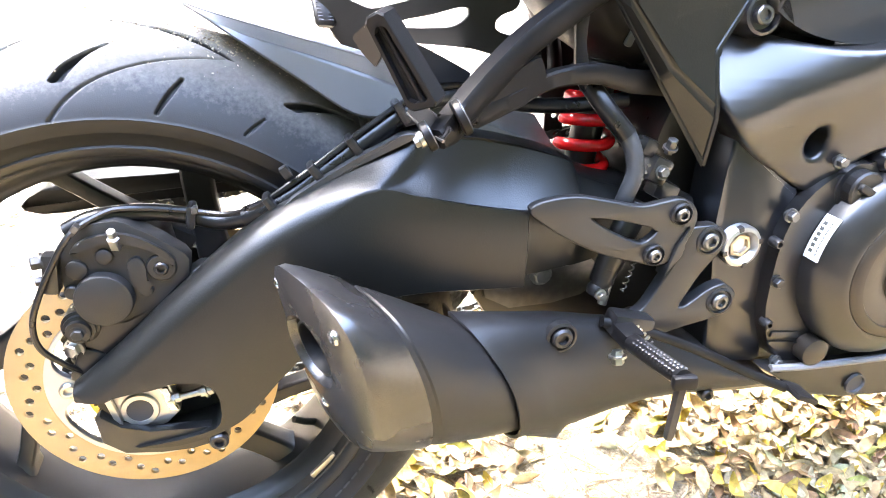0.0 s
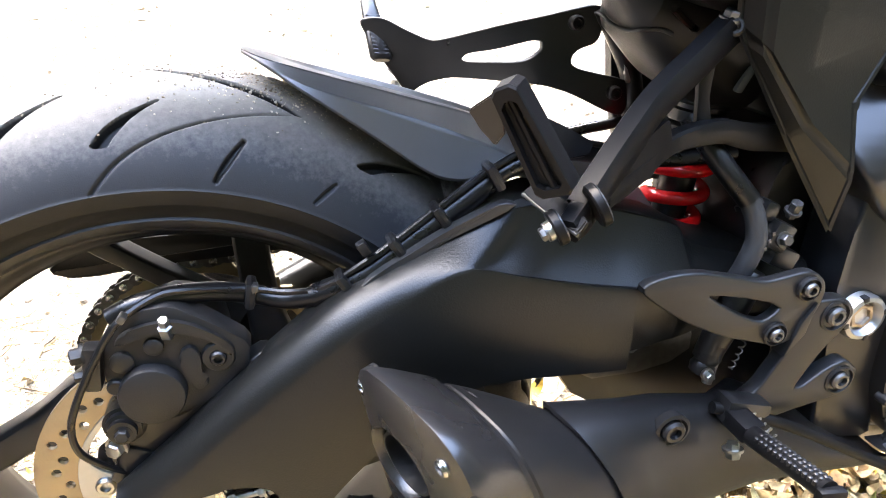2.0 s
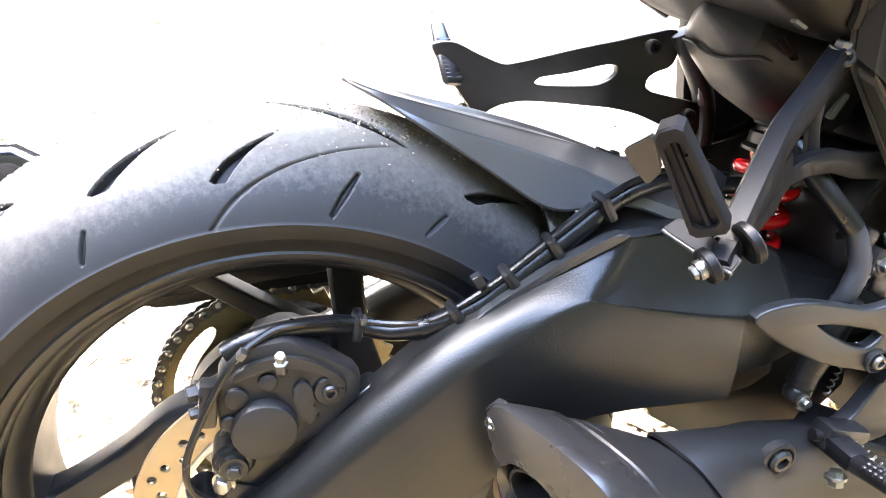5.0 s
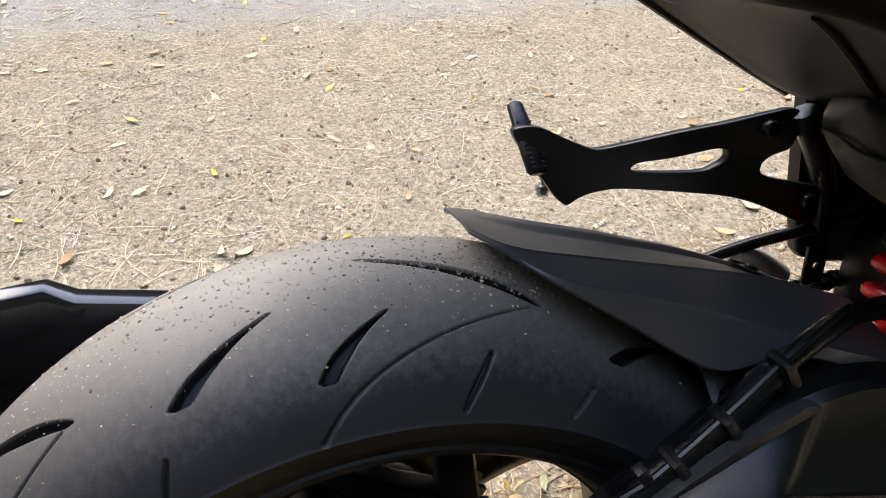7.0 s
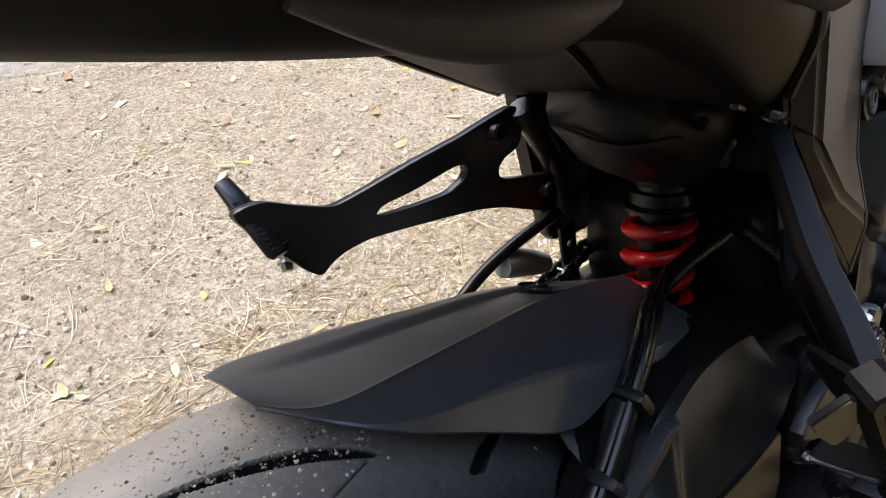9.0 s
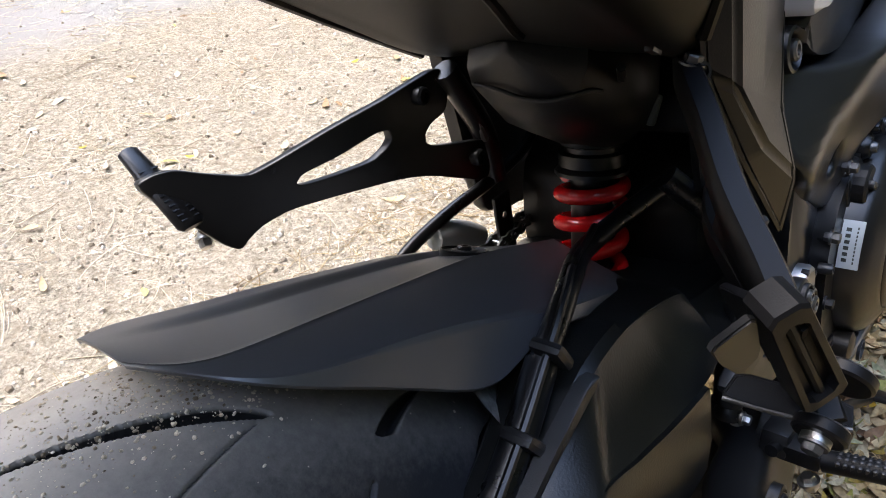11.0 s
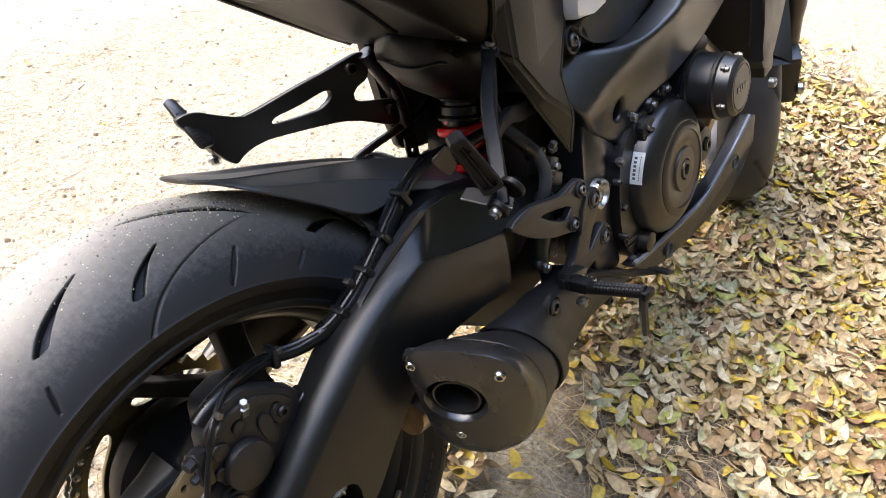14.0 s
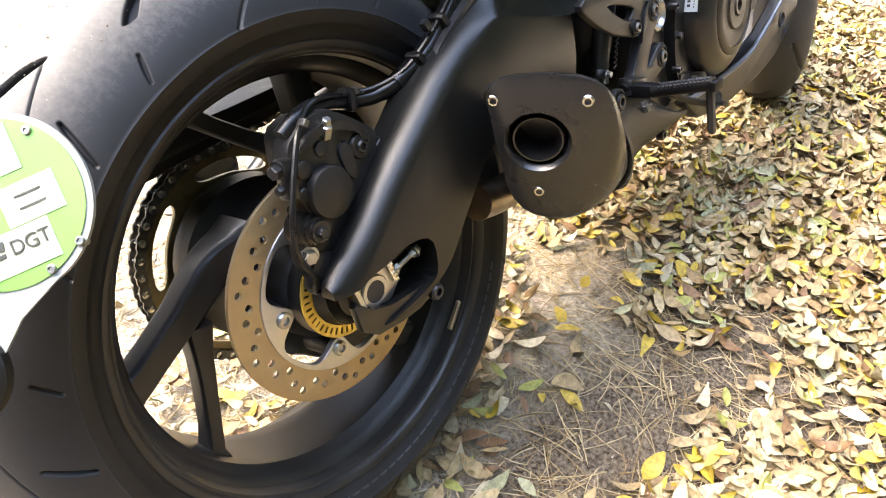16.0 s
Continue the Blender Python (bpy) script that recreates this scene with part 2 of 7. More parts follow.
def lathe(profile, centre, axis=(0, 1, 0), n=48, bm=None, closed=False):
    """Turns (along, radius) pairs round an axis."""
    bm = bm or bmesh.new()
    axis = Vector(axis).normalized()
    u = axis.orthogonal().normalized()
    v = axis.cross(u)
    c = Vector(centre)
    rings = [[c + axis * h + r * (math.cos(a) * u + math.sin(a) * v) for a in np.linspace(0, 2 * math.pi, n, False)] for h, r in profile]
    return loft(bm, rings, closed, not closed)


def box(bm, centre, size, turn=(0, 0, 0), bevel=0.002):
    made = bmesh.ops.create_cube(bm, size=1, matrix=pose(*centre, *turn) @ Matrix.Diagonal((*size, 1)))
    edges = list({e for v in made["verts"] for e in v.link_edges})
    if bevel:
        bmesh.ops.bevel(bm, geom=edges, offset=bevel, segments=2, affect="EDGES", profile=0.6)
    return bm


def prism(outline, y0, y1, bevel=0.003, bm=None, shape=None, segments=2):
    """An (x, z) outline given depth along y, edges rounded; shape moves the points afterwards."""
    bm = bm or bmesh.new()
    first = len(bm.verts)
    a = [bm.verts.new((p[0], y0, p[1])) for p in outline]
    b = [bm.verts.new((p[0], y1, p[1])) for p in outline]
    fa, fb = bm.faces.new(a), bm.faces.new(b)
    for i in range(len(a)):
        j = (i + 1) % len(a)
        bm.faces.new((a[i], a[j], b[j], b[i]))
    if bevel:
        bmesh.ops.bevel(bm, geom=list(set(fa.edges) | set(fb.edges)), offset=bevel, segments=segments, affect="EDGES", profile=0.6)
    if shape:
        bm.verts.ensure_lookup_table()
        for v in bm.verts[first:] if first else bm.verts:
            v.co = shape(v.co)
    return bm


def plate(name, outline, holes, y0, y1, bevel, mat, parent, label="", shape=None, angle=38, cuts=()):
    """A flat (x, z) plate with openings through it, from y0 to y1."""
    cu = bpy.data.curves.new(name, "CURVE")
    cu.dimensions, cu.fill_mode = "2D", "BOTH"
    cu.extrude, cu.bevel_depth, cu.bevel_resolution = abs(y1 - y0) / 2 - bevel, bevel, 2
    for loop in (outline, *holes):
        s = cu.splines.new("POLY")
        s.points.add(len(loop) - 1)
        for q, p in zip(s.points, loop):
            q.co = (p[0], p[1], 0, 1)
        s.use_cyclic_u = True
    tmp = new(name, cu)
    bpy.context.view_layer.update()
    me = bpy.data.meshes.new_from_object(tmp.evaluated_get(bpy.context.evaluated_depsgraph_get()))
    bpy.data.objects.remove(tmp)
    bpy.data.curves.remove(cu)
    bm = bmesh.new()
    bm.from_mesh(me)
    bpy.data.meshes.remove(me)
    bmesh.ops.remove_doubles(bm, verts=bm.verts, dist=1e-5)
    for v in bm.verts:
        v.co = Vector((v.co.x, (y0 + y1) / 2 - v.co.z, v.co.y))
    for x in cuts:
        bmesh.ops.bisect_plane(bm, geom=bm.verts[:] + bm.edges[:] + bm.faces[:], plane_co=(x, 0, 0), plane_no=(1, 0, 0))
    if shape:
        for v in bm.verts:
            v.co = shape(v.co)
    return part(name, bm, mat, parent, label, angle)


def ring2d(cx, cz, r, n=20, squash=1.0, turn=0.0):
    return [(cx + r * math.cos(a + turn), cz + squash * r * math.sin(a + turn)) for a in np.linspace(0, 2 * math.pi, n, False)]


def bolt(parent, at, axis, r=0.006, mat=None, depth=0.005, name="bolt", label="", hexagon=False):
    """A screw head: round with a socket, or six-sided."""
    bm = bmesh.new()
    n = 6 if hexagon else 18
    if hexagon:
        lathe([(-0.006, r * 0.8), (0, r), (depth, r), (depth + 0.001, r * 0.85)], at, axis, 6, bm)
        lathe([(-0.0015, r * 1.35), (0.0008, r * 1.35)], at, axis, 18, bm)
    else:
        lathe([(-0.006, r), (depth * 0.6, r), (depth, r * 0.8), (depth, r * 0.52), (depth * 0.2, r * 0.48), (depth * 0.2, 0.0001)], at, axis, n, bm)
    return part(name, bm, mat or M_DARKBOLT, parent, label, 30)


def cut(ob, cutters):
    """Takes the cutters out of a mesh for good."""
    for bm in cutters:
        me = mesh_of(bm, "cutter", M_CAST)
        tool = new("cutter", me)
        tool.parent = ob.parent
        mod = ob.modifiers.new("cut", "BOOLEAN")
        mod.operation, mod.object, mod.solver = "DIFFERENCE", tool, "EXACT"
        bpy.context.view_layer.update()
        made = bpy.data.meshes.new_from_object(ob.evaluated_get(bpy.context.evaluated_depsgraph_get()))
        ob.modifiers.clear()
        bpy.data.objects.remove(tool)
        ob.data = made
        for p in made.polygons:
            p.use_smooth = True
        made.set_sharp_from_angle(angle=radians(35))
    return ob


# ground: sand on the far side, leaf litter on the near side
def ground_material():
    m = bpy.data.materials.new("sandy_ground")
    m.use_nodes = True
    t = m.node_tree
    b = t.nodes["Principled BSDF"]
    co = t.nodes.new("ShaderNodeTexCoord")

    def noise_at(scale, detail=6, rough=0.6):
        n = t.nodes.new("ShaderNodeTexNoise")
        n.inputs["Scale"].default_value, n.inputs["Detail"].default_value, n.inputs["Roughness"].default_value = scale, detail, rough
        t.links.new(co.outputs["Object"], n.inputs["Vector"])
        return n

    def mix(fac, a, b_, lo=0.4, hi=0.6):
        r = t.nodes.new("ShaderNodeMapRange")
        r.inputs["From Min"].default_value, r.inputs["From Max"].default_value = lo, hi
        t.links.new(fac, r.inputs["Value"])
        x = t.nodes.new("ShaderNodeMix")
        x.data_type = "RGBA"
        t.links.new(r.outputs["Result"], x.inputs["Factor"])
        for key, v in (("A", a), ("B", b_)):
            if isinstance(v, tuple):
                x.inputs[key].default_value = (*v, 1)
            else:
                t.links.new(v, x.inputs[key])
        return x.outputs["Result"]

    grain = mix(noise_at(95, 9, 0.86).outputs["Fac"], (0.17, 0.132, 0.086), (0.70, 0.615, 0.47), 0.37, 0.58)
    soil = mix(noise_at(180, 4, 0.7).outputs["Fac"], (0.075, 0.054, 0.036), (0.31, 0.245, 0.175), 0.36, 0.66)
    clods = mix(noise_at(30, 8, 0.78).outputs["Fac"], (0.32, 0.25, 0.165), grain, 0.30, 0.50)
    patch = mix(noise_at(9, 7, 0.7).outputs["Fac"], clods, (0.44, 0.375, 0.27), 0.55, 1.3)
    # darker earth under the leaves, along the bike's right side
    sep = t.nodes.new("ShaderNodeSeparateXYZ")
    t.links.new(co.outputs["Object"], sep.inputs[0])
    wob = noise_at(3, 4)
    add = t.nodes.new("ShaderNodeMath")
    add.operation = "MULTIPLY_ADD"
    add.inputs[1].default_value = 0.5
    t.links.new(wob.outputs["Fac"], add.inputs[0])
    t.links.new(sep.outputs["Y"], add.inputs[2])
    edge = mix(add.outputs[0], soil, patch, -0.03, 0.20)
    ahead = t.nodes.new("ShaderNodeMath")
    ahead.operation = "MULTIPLY_ADD"
    ahead.inputs[1].default_value = 0.6
    t.links.new(wob.outputs["Fac"], ahead.inputs[0])
    t.links.new(sep.outputs["X"], ahead.inputs[2])
    edge = mix(ahead.outputs[0], edge, patch, 2.35, 2.75)
    road = t.nodes.new("ShaderNodeMath")
    road.operation = "MULTIPLY_ADD"
    road.inputs[1].default_value = 0.35
    t.links.new(noise_at(2, 3).outputs["Fac"], road.inputs[0])
    t.links.new(sep.outputs["Y"], road.inputs[2])
    far = mix(road.outputs[0], edge, (0.47, 0.445, 0.40), 2.15, 2.45)
    t.links.new(far, b.inputs["Base Color"])
    b.inputs["Roughness"].default_value = 0.95
    b.inputs["Specular IOR Level"].default_value = 0.15
    bp = t.nodes.new("ShaderNodeBump")
    bp.inputs["Strength"].default_value, bp.inputs["Distance"].default_value = 1.0, 0.012
    t.links.new(noise_at(105, 9, 0.85).outputs["Fac"], bp.inputs["Height"])
    bp2 = t.nodes.new("ShaderNodeBump")
    bp2.inputs["Strength"].default_value, bp2.inputs["Distance"].default_value = 0.8, 0.035
    t.links.new(noise_at(34, 7, 0.7).outputs["Fac"], bp2.inputs["Height"])
    t.links.new(bp.outputs["Normal"], bp2.inputs["Normal"])
    t.links.new(bp2.outputs["Normal"], b.inputs["Normal"])
    return m


def ground_height(x, y):
    if abs(x) > 6 or abs(y) > 6:
        return 0.0
    return 0.006 * noise.noise((x * 3, y * 3, 0)) + 0.004 * noise.noise((x * 11, y * 11, 2)) - 0.006


def build_ground():
    bm = bmesh.new()
    xs = sorted({*np.linspace(-4, 6, 161).round(4), *(-2000.0, -300.0, -60.0, -15.0, -7.0, 9.0, 20.0, 70.0, 300.0, 2000.0)})
    ys = sorted({*np.linspace(-3, 5, 129).round(4), *(-2000.0, -300.0, -60.0, -15.0, -7.0, 8.0, 20.0, 70.0, 300.0, 2000.0)})
    grid = [[bm.verts.new((x, y, ground_height(x, y))) for x in xs] for y in ys]
    for j in range(len(ys) - 1):
        for i in range(len(xs) - 1):
            bm.faces.new((grid[j][i], grid[j][i + 1], grid[j + 1][i + 1], grid[j + 1][i]))
    me = mesh_of(bm, "ground", ground_material(), 80)
    return tagged(new("ground", me), "pale sandy ground with grit under fallen leaves", "ground", kind="structure")


ground = build_ground()


def build_reflection_ring():
    """An unseen ring, added to block low sky and darken reflections and the sky's edge."""
    bm = bmesh.new()
    rows = []
    for k in range(5):
        row = []
        for i in range(180):
            a = 2 * math.pi * i / 180
            # raised on the sides that the black paintwork mirrors
            top = 11.0 - 3.0 * math.sin(a) + 2.5 * math.cos(a) + 9.0 * max(0, -math.sin(a)) + 4.0 * max(0, -math.cos(a)) + 6.0 * max(0, math.cos(a + 0.75)) ** 2 + 2.2 * noise.noise((math.cos(a) * 3, math.sin(a) * 3, 1)) + 1.2 * noise.noise((math.cos(a) * 14, math.sin(a) * 14, 2))
            r = 17 + 1.2 * noise.noise((math.cos(a) * 9, math.sin(a) * 9, k * 3.0)) - 0.5 * k
            row.append(bm.verts.new((r * math.cos(a), r * math.sin(a), -0.05 + top * k / 4)))
        rows.append(row)
    for a, b in zip(rows, rows[1:]):
        for i in range(180):
            j = (i + 1) % 180
            bm.faces.new((a[i], a[j], b[j], b[i]))
    me = mesh_of(bm, "backdrop", material("dark_surround", (0.026, 0.030, 0.014), 0.85, 0.0, 0.6, 2.0, 0.5, 12, 0.2, second=(0.012, 0.016, 0.008)), 80)
    return tagged(new("backdrop", me), "unseen dark ring added round the place to shape reflections", "trees", kind="structure")


backdrop = build_reflection_ring()

# the motorcycle: x forward from the rear axle, y to its left, z up; it leans on its side stand
LEAN_POSE = pose(0.018, -0.1325, 0.0, -15, 0, 1)
bike = new("motorcycle")
bike.matrix_world = LEAN_POSE
tagged(bike, "matte black naked motorcycle leaning on its side stand", "motorcycle")
AXLE_Z = 0.315

# rear wheel
GROOVES = [  # angle and side angle of both ends, half width, bow, depth, width at the first end
    (98.6, -25, 109.2, -44.5, 0.0034, 1.0, 0.008, 0.1), (87.0, -33.5, 94.2, -53.5, 0.0034, 0.8, 0.008, 0.1), (88.5, -8, 69.0, -30, 0.0034, -2.0, 0.008, 0.25),
    (75.6, -50.5, 78.8, -69.5, 0.0021, 0.0, 0.0045, 0.6), (61.3, -58, 63.4, -69, 0.0016, 0.0, 0.003, 0.6), (70.0, -31, 97.0, -75, 0.00085, 4.2, 0.0022, 1.0),
]


def tyre_mesh(radius, tube_r, half, lip_y, lip_r, grooves, period, na, nb):
    """A tyre with its tread cut in: a round crown, a step at the shoulder, a sidewall down to the rim."""
    edge = math.degrees(math.asin(min(1, half / tube_r)))
    side = np.linspace(-edge, edge, nb)
    rows = [(tube_r * math.sin(radians(s)), radius - tube_r + tube_r * math.cos(radians(s)), s) for s in side]
    y1, r1 = rows[-1][0], rows[-1][1]
    fall = [(y1 + 0.0010, r1 - 0.0015), (y1 - 0.0008, r1 - 0.0035), (y1 - 0.001, r1 - 0.012), ((y1 + lip_y) / 2 + 0.001, (r1 + lip_r) / 2 - 0.002), (lip_y + 0.001, lip_r + 0.001), (lip_y - 0.004, lip_r - 0.006)]
    prof = [(-y, r, None) for y, r in reversed(fall)] + rows + [(y, r, None) for y, r in fall]
    ang = np.linspace(0, 360, na, False)
    deep = np.zeros((na, len(prof)))
    for j, (y, r, s) in enumerate(prof):
        if s is None:
            continue
        for sign in (-1, 1):
            a_all = ang if sign < 0 else ang + period / 2
            for a0, s0, a1, s1, w, bow, depth, tip in grooves:
                s_here = s if sign < 0 else -s
                if s_here > 0 and max(s0, s1) < 0 and s_here > 4:
                    continue
                f = (s_here - s0) / (s1 - s0)
                if not -0.08 < f < 1.08:
                    continue
                f_ = min(1, max(0, f))
                centre = a0 + (a1 - a0) * f_ + bow * math.sin(math.pi * f_)
                d = (a_all - centre + period / 2) % period - period / 2
                # distance across the slanted cut
                run = radians(a1 - a0) * r
                rise = radians(s1 - s0) * tube_r
                k = abs(rise) / math.hypot(run, rise)
                dist = np.hypot(np.abs(np.radians(d)) * r * k, max(0, abs(f - 0.5) - 0.5) * math.hypot(run, rise))
                taper = tip + (1 - tip) * min(1, f_ * 1.6) if tip < 0.2 else tip + (1 - tip) * math.sin(math.pi * f_)
                deep[:, j] = np.maximum(deep[:, j], depth * np.clip((w * taper - dist) / 0.0012 + 0.5, 0, 1))
    ca, sa = np.cos(np.radians(ang)), np.sin(np.radians(ang))
    ys = np.array([p[0] for p in prof])
    rs = np.array([p[1] for p in prof])[None] - deep * np.cos(np.radians([p[2] or 0 for p in prof]))[None]
    yy = ys[None] - deep * np.sin(np.radians([p[2] or 0 for p in prof]))[None]
    co = np.stack([rs * ca[:, None], yy, rs * sa[:, None]], -1).reshape(-1, 3)
    n = len(prof)
    i, j = np.meshgrid(np.arange(na), np.arange(n - 1), indexing="ij")
    k = (i + 1) % na
    faces = np.stack([i * n + j, i * n + j + 1, k * n + j + 1, k * n + j], -1).reshape(-1, 4)
    me = bpy.data.meshes.new("tyre")
    me.from_pydata(co.tolist(), [], faces.tolist())
    me.polygons.foreach_set("use_smooth", [True] * len(me.polygons))
    me.set_sharp_from_angle(angle=radians(60))
    return me


def shifted(me, at):
    me.transform(Matrix.Translation(at))
    return me


WC = Vector((0, 0, AXLE_Z))
rim_profile = [(-0.077, 0.2255), (-0.079, 0.223), (-0.0775, 0.2185), (-0.0745, 0.2150), (-0.0705, 0.2138), (-0.0695, 0.2118), (-0.056, 0.2100), (-0.0545, 0.2072), (-0.046, 0.2000), (-0.038, 0.1972), (-0.0365, 0.1950), (-0.02, 0.194), (0.02, 0.194), (0.0365, 0.1950), (0.046, 0.199), (0.058, 0.210), (0.070, 0.214), (0.0775, 0.219), (0.079, 0.223), (0.077, 0.2255), (0.07, 0.221), (0.05, 0.216), (0.02, 0.203), (-0.02, 0.203), (-0.05, 0.216), (-0.07, 0.221)]
bm = lathe(rim_profile, WC, n=96, closed=True)
lathe([(-0.07, 0.02), (-0.07, 0.048), (-0.055, 0.060), (-0.03, 0.062), (0.03, 0.07), (0.05, 0.088), (0.075, 0.088), (0.08, 0.06), (0.08, 0.02)], WC, n=48, bm=bm)
rear_wheel = part("rear_wheel", bm, M_RIM, bike, "black cast rear wheel with forked spokes")


def polar(deg, r, y):
    return Vector((r * math.cos(radians(deg)), y, AXLE_Z + r * math.sin(radians(deg))))


def spoke(path, widths, depths):
    """A cast spoke: tapered, rounded box along a line in the wheel's plane."""
    bm = bmesh.new()
    pts = spline(path, 5)
    rings = []
    for i, p in enumerate(pts):
        f = i / (len(pts) - 1)
        d = (pts[min(i + 1, len(pts) - 1)] - pts[max(i - 1, 0)]).normalized()
        s = d.cross(Vector((0, 1, 0))).normalized()
        w = np.interp(f, np.linspace(0, 1, len(widths)), widths)
        h = np.interp(f, np.linspace(0, 1, len(depths)), depths)
        q = soft([(-w * 0.92, -h, 0), (w * 0.92, -h, 0), (w * 0.86, h, 0), (-w * 0.86, h, 0)], 2, 0.13)
        rings.append([p + s * a.x + Vector((0, a.y, 0)) for a in q])
    return loft(bm, rings)


for turn in (0, -113, 121):
    part("spoke", spoke([polar(122 + turn, 0.070, 0.0), polar(146 + turn, 0.090, 0.0), polar(171 + turn, 0.126, 0.0), polar(183 + turn, 0.183, -0.003), polar(184 + turn, 0.205, -0.004)], [0.021, 0.017, 0.021, 0.0165, 0.0155, 0.0165, 0.030], [0.030, 0.022, 0.017, 0.016, 0.016, 0.018, 0.028]), M_RIM, rear_wheel)
    part("spoke", spoke([polar(178 + turn, 0.116, 0.0), polar(203 + turn, 0.140, 0.0), polar(217 + turn, 0.180, -0.002), polar(221 + turn, 0.206, -0.004)], [0.015, 0.0105, 0.0090, 0.0085, 0.0095, 0.022], [0.015, 0.013, 0.013, 0.013, 0.015, 0.024]), M_RIM, rear_wheel)
me = shifted(tyre_mesh(0.315, 0.0925, 0.0885, 0.078, 0.2255, GROOVES, 360 / 7, 2300, 270), WC)
me.materials.append(M_TYRE)
part("tyre", me, M_TYRE, rear_wheel, "worn sport tyre with slanted grooves and dusty crown")
for k in range(26):
    a = -112 + 3.3 * k + (4 if k > 12 else 0)
    bm = prism([(p.x, p.z) for p in (polar(a - 1.2, 0.2345, 0), polar(a + 1.2, 0.2345, 0), polar(a + 1.2, 0.2425, 0), polar(a - 1.2, 0.2425, 0))], -0.0890, -0.0840, 0.0006, segments=1, shape=lambda c: Vector((c.x, c.y + 0.004 - 0.15 * max(0, math.hypot(c.x, c.z - AXLE_Z) - 0.2345), c.z)))
    part("sidewall_mark", bm, M_RUBBER, rear_wheel)
# grit caught on the crown
rng = random.Random(5)
for tone, count, big in (((0.66, 0.58, 0.45), 2900, 0.0012), ((0.26, 0.21, 0.15), 600, 0.0012)):
    grit = bmesh.new()
    for _ in range(count):
        a, s = (rng.gauss(94, 24), rng.gauss(-5, 16)) if rng.random() < 0.6 else (rng.gauss(72, 9), rng.gauss(-10, 9))
        if not 40 < a < 160 or abs(s) > 50:
            continue
        r = 0.2225 + 0.0925 * math.cos(radians(s))
        size = 0.0003 + big * rng.random() ** 4
        bmesh.ops.create_icosphere(grit, subdivisions=1, radius=size, matrix=Matrix.Translation(polar(a, r - size * 0.15, 0.0925 * math.sin(radians(s)))) @ pose(0, 0, 0, rng.random() * 360, rng.random() * 360, 0) @ Matrix.Diagonal((1, rng.uniform(0.5, 1), rng.uniform(0.5, 1), 1)))
    tagged(part("grit", grit, material("sandy_grit", tone, 0.9, 0, 0.7, 200, 0.1, 900, 0.2), rear_wheel, "dried sand and grit stuck to the tread", 10), kind="stuff")

# brake disc: ring with drilled holes on a five-armed carrier
DY = -0.0705
holes = []
for k in range(50):
    a = radians(163 + 7.2 * k)
    r = (0.0985, 0.1030, 0.0940, 0.1030, 0.1085)[k % 5]
    holes.append(ring2d(r * math.cos(a), AXLE_Z + r * math.sin(a), 0.0041, 12))
disc = plate("brake_disc", ring2d(0, AXLE_Z, 0.1185, 128), [ring2d(0, AXLE_Z, 0.0855, 96), *holes], DY - 0.0022, DY + 0.0022, 0.0004, M_DISC, rear_wheel, "bronze-tinted drilled steel brake disc")
lobes = []
for a in np.linspace(0, 360, 180, False):
    d = (a - 180 + 36) % 72 - 36
    r = 0.0835 - 0.0265 * math.exp(-((d / 13) ** 2) ** 1.3)
    lobes.append((r * math.cos(radians(a)), AXLE_Z + r * math.sin(radians(a))))
carrier = plate("disc_carrier", ring2d(0, AXLE_Z, 0.0868, 128), [lobes], DY - 0.0040, DY + 0.0030, 0.0008, M_CARRIER, rear_wheel, "machined aluminium disc carrier with inward lobes")
for k in range(5):
    bolt(rear_wheel, polar(180 + 72 * k, 0.068, DY - 0.004), (0, -1, 0), 0.0080, M_STEEL, 0.004, "disc_bolt")
    part("bolt_post", lathe([(DY + 0.003, 0.0105), (-0.035, 0.014)], polar(180 + 72 * k, 0.068, 0), n=20), M_RIM, rear_wheel)
# sensor ring round a dark spacer
teeth = []
for k in range(44):
    a = 360 / 44 * k
    teeth.append([(p.x, p.z) for p in (polar(a - 1.9, 0.0425, 0), polar(a + 1.9, 0.0425, 0), polar(a + 1.7, 0.0495, 0), polar(a - 1.7, 0.0495, 0))])
plate("sensor_ring", ring2d(0, AXLE_Z, 0.052, 64), [ring2d(0, AXLE_Z, 0.040, 40), *teeth], DY - 0.014, DY - 0.0115, 0.0003, M_BRASS, rear_wheel, "yellow slotted wheel speed sensor ring")
part("hub_spacer", lathe([(-0.06, 0.053), (-0.080, 0.0515), (-0.082, 0.040), (-0.10, 0.030), (-0.11, 0.02)], WC, n=40), M_CAST, rear_wheel)
# sprocket carrier and sprocket on the far side
spr_holes = []
for k in range(5):
    a = 150 + 72 * k
    q = soft([polar(a - 26, 0.092, 0), polar(a - 26, 0.107, 0), polar(a, 0.108, 0), polar(a + 26, 0.107, 0), polar(a + 26, 0.092, 0), polar(a, 0.090, 0)], 2)
    spr_holes.append([(p.x, p.z) for p in q])
outer = []
for k in range(176):
    a = 2 * math.pi * k / 176
    r = 0.1165 + 0.004 * math.cos(44 * a)
    outer.append((r * math.cos(a), AXLE_Z + r * math.sin(a)))
plate("sprocket", outer, [ring2d(0, AXLE_Z, 0.05, 40), *spr_holes], 0.085, 0.091, 0.0006, M_SPROCKET, rear_wheel, "oily yellowish steel rear sprocket")
part("sprocket_carrier", lathe([(0.05, 0.03), (0.05, 0.085), (0.07, 0.090), (0.0845, 0.084), (0.0845, 0.03)], WC, n=60), M_CAST, rear_wheel)
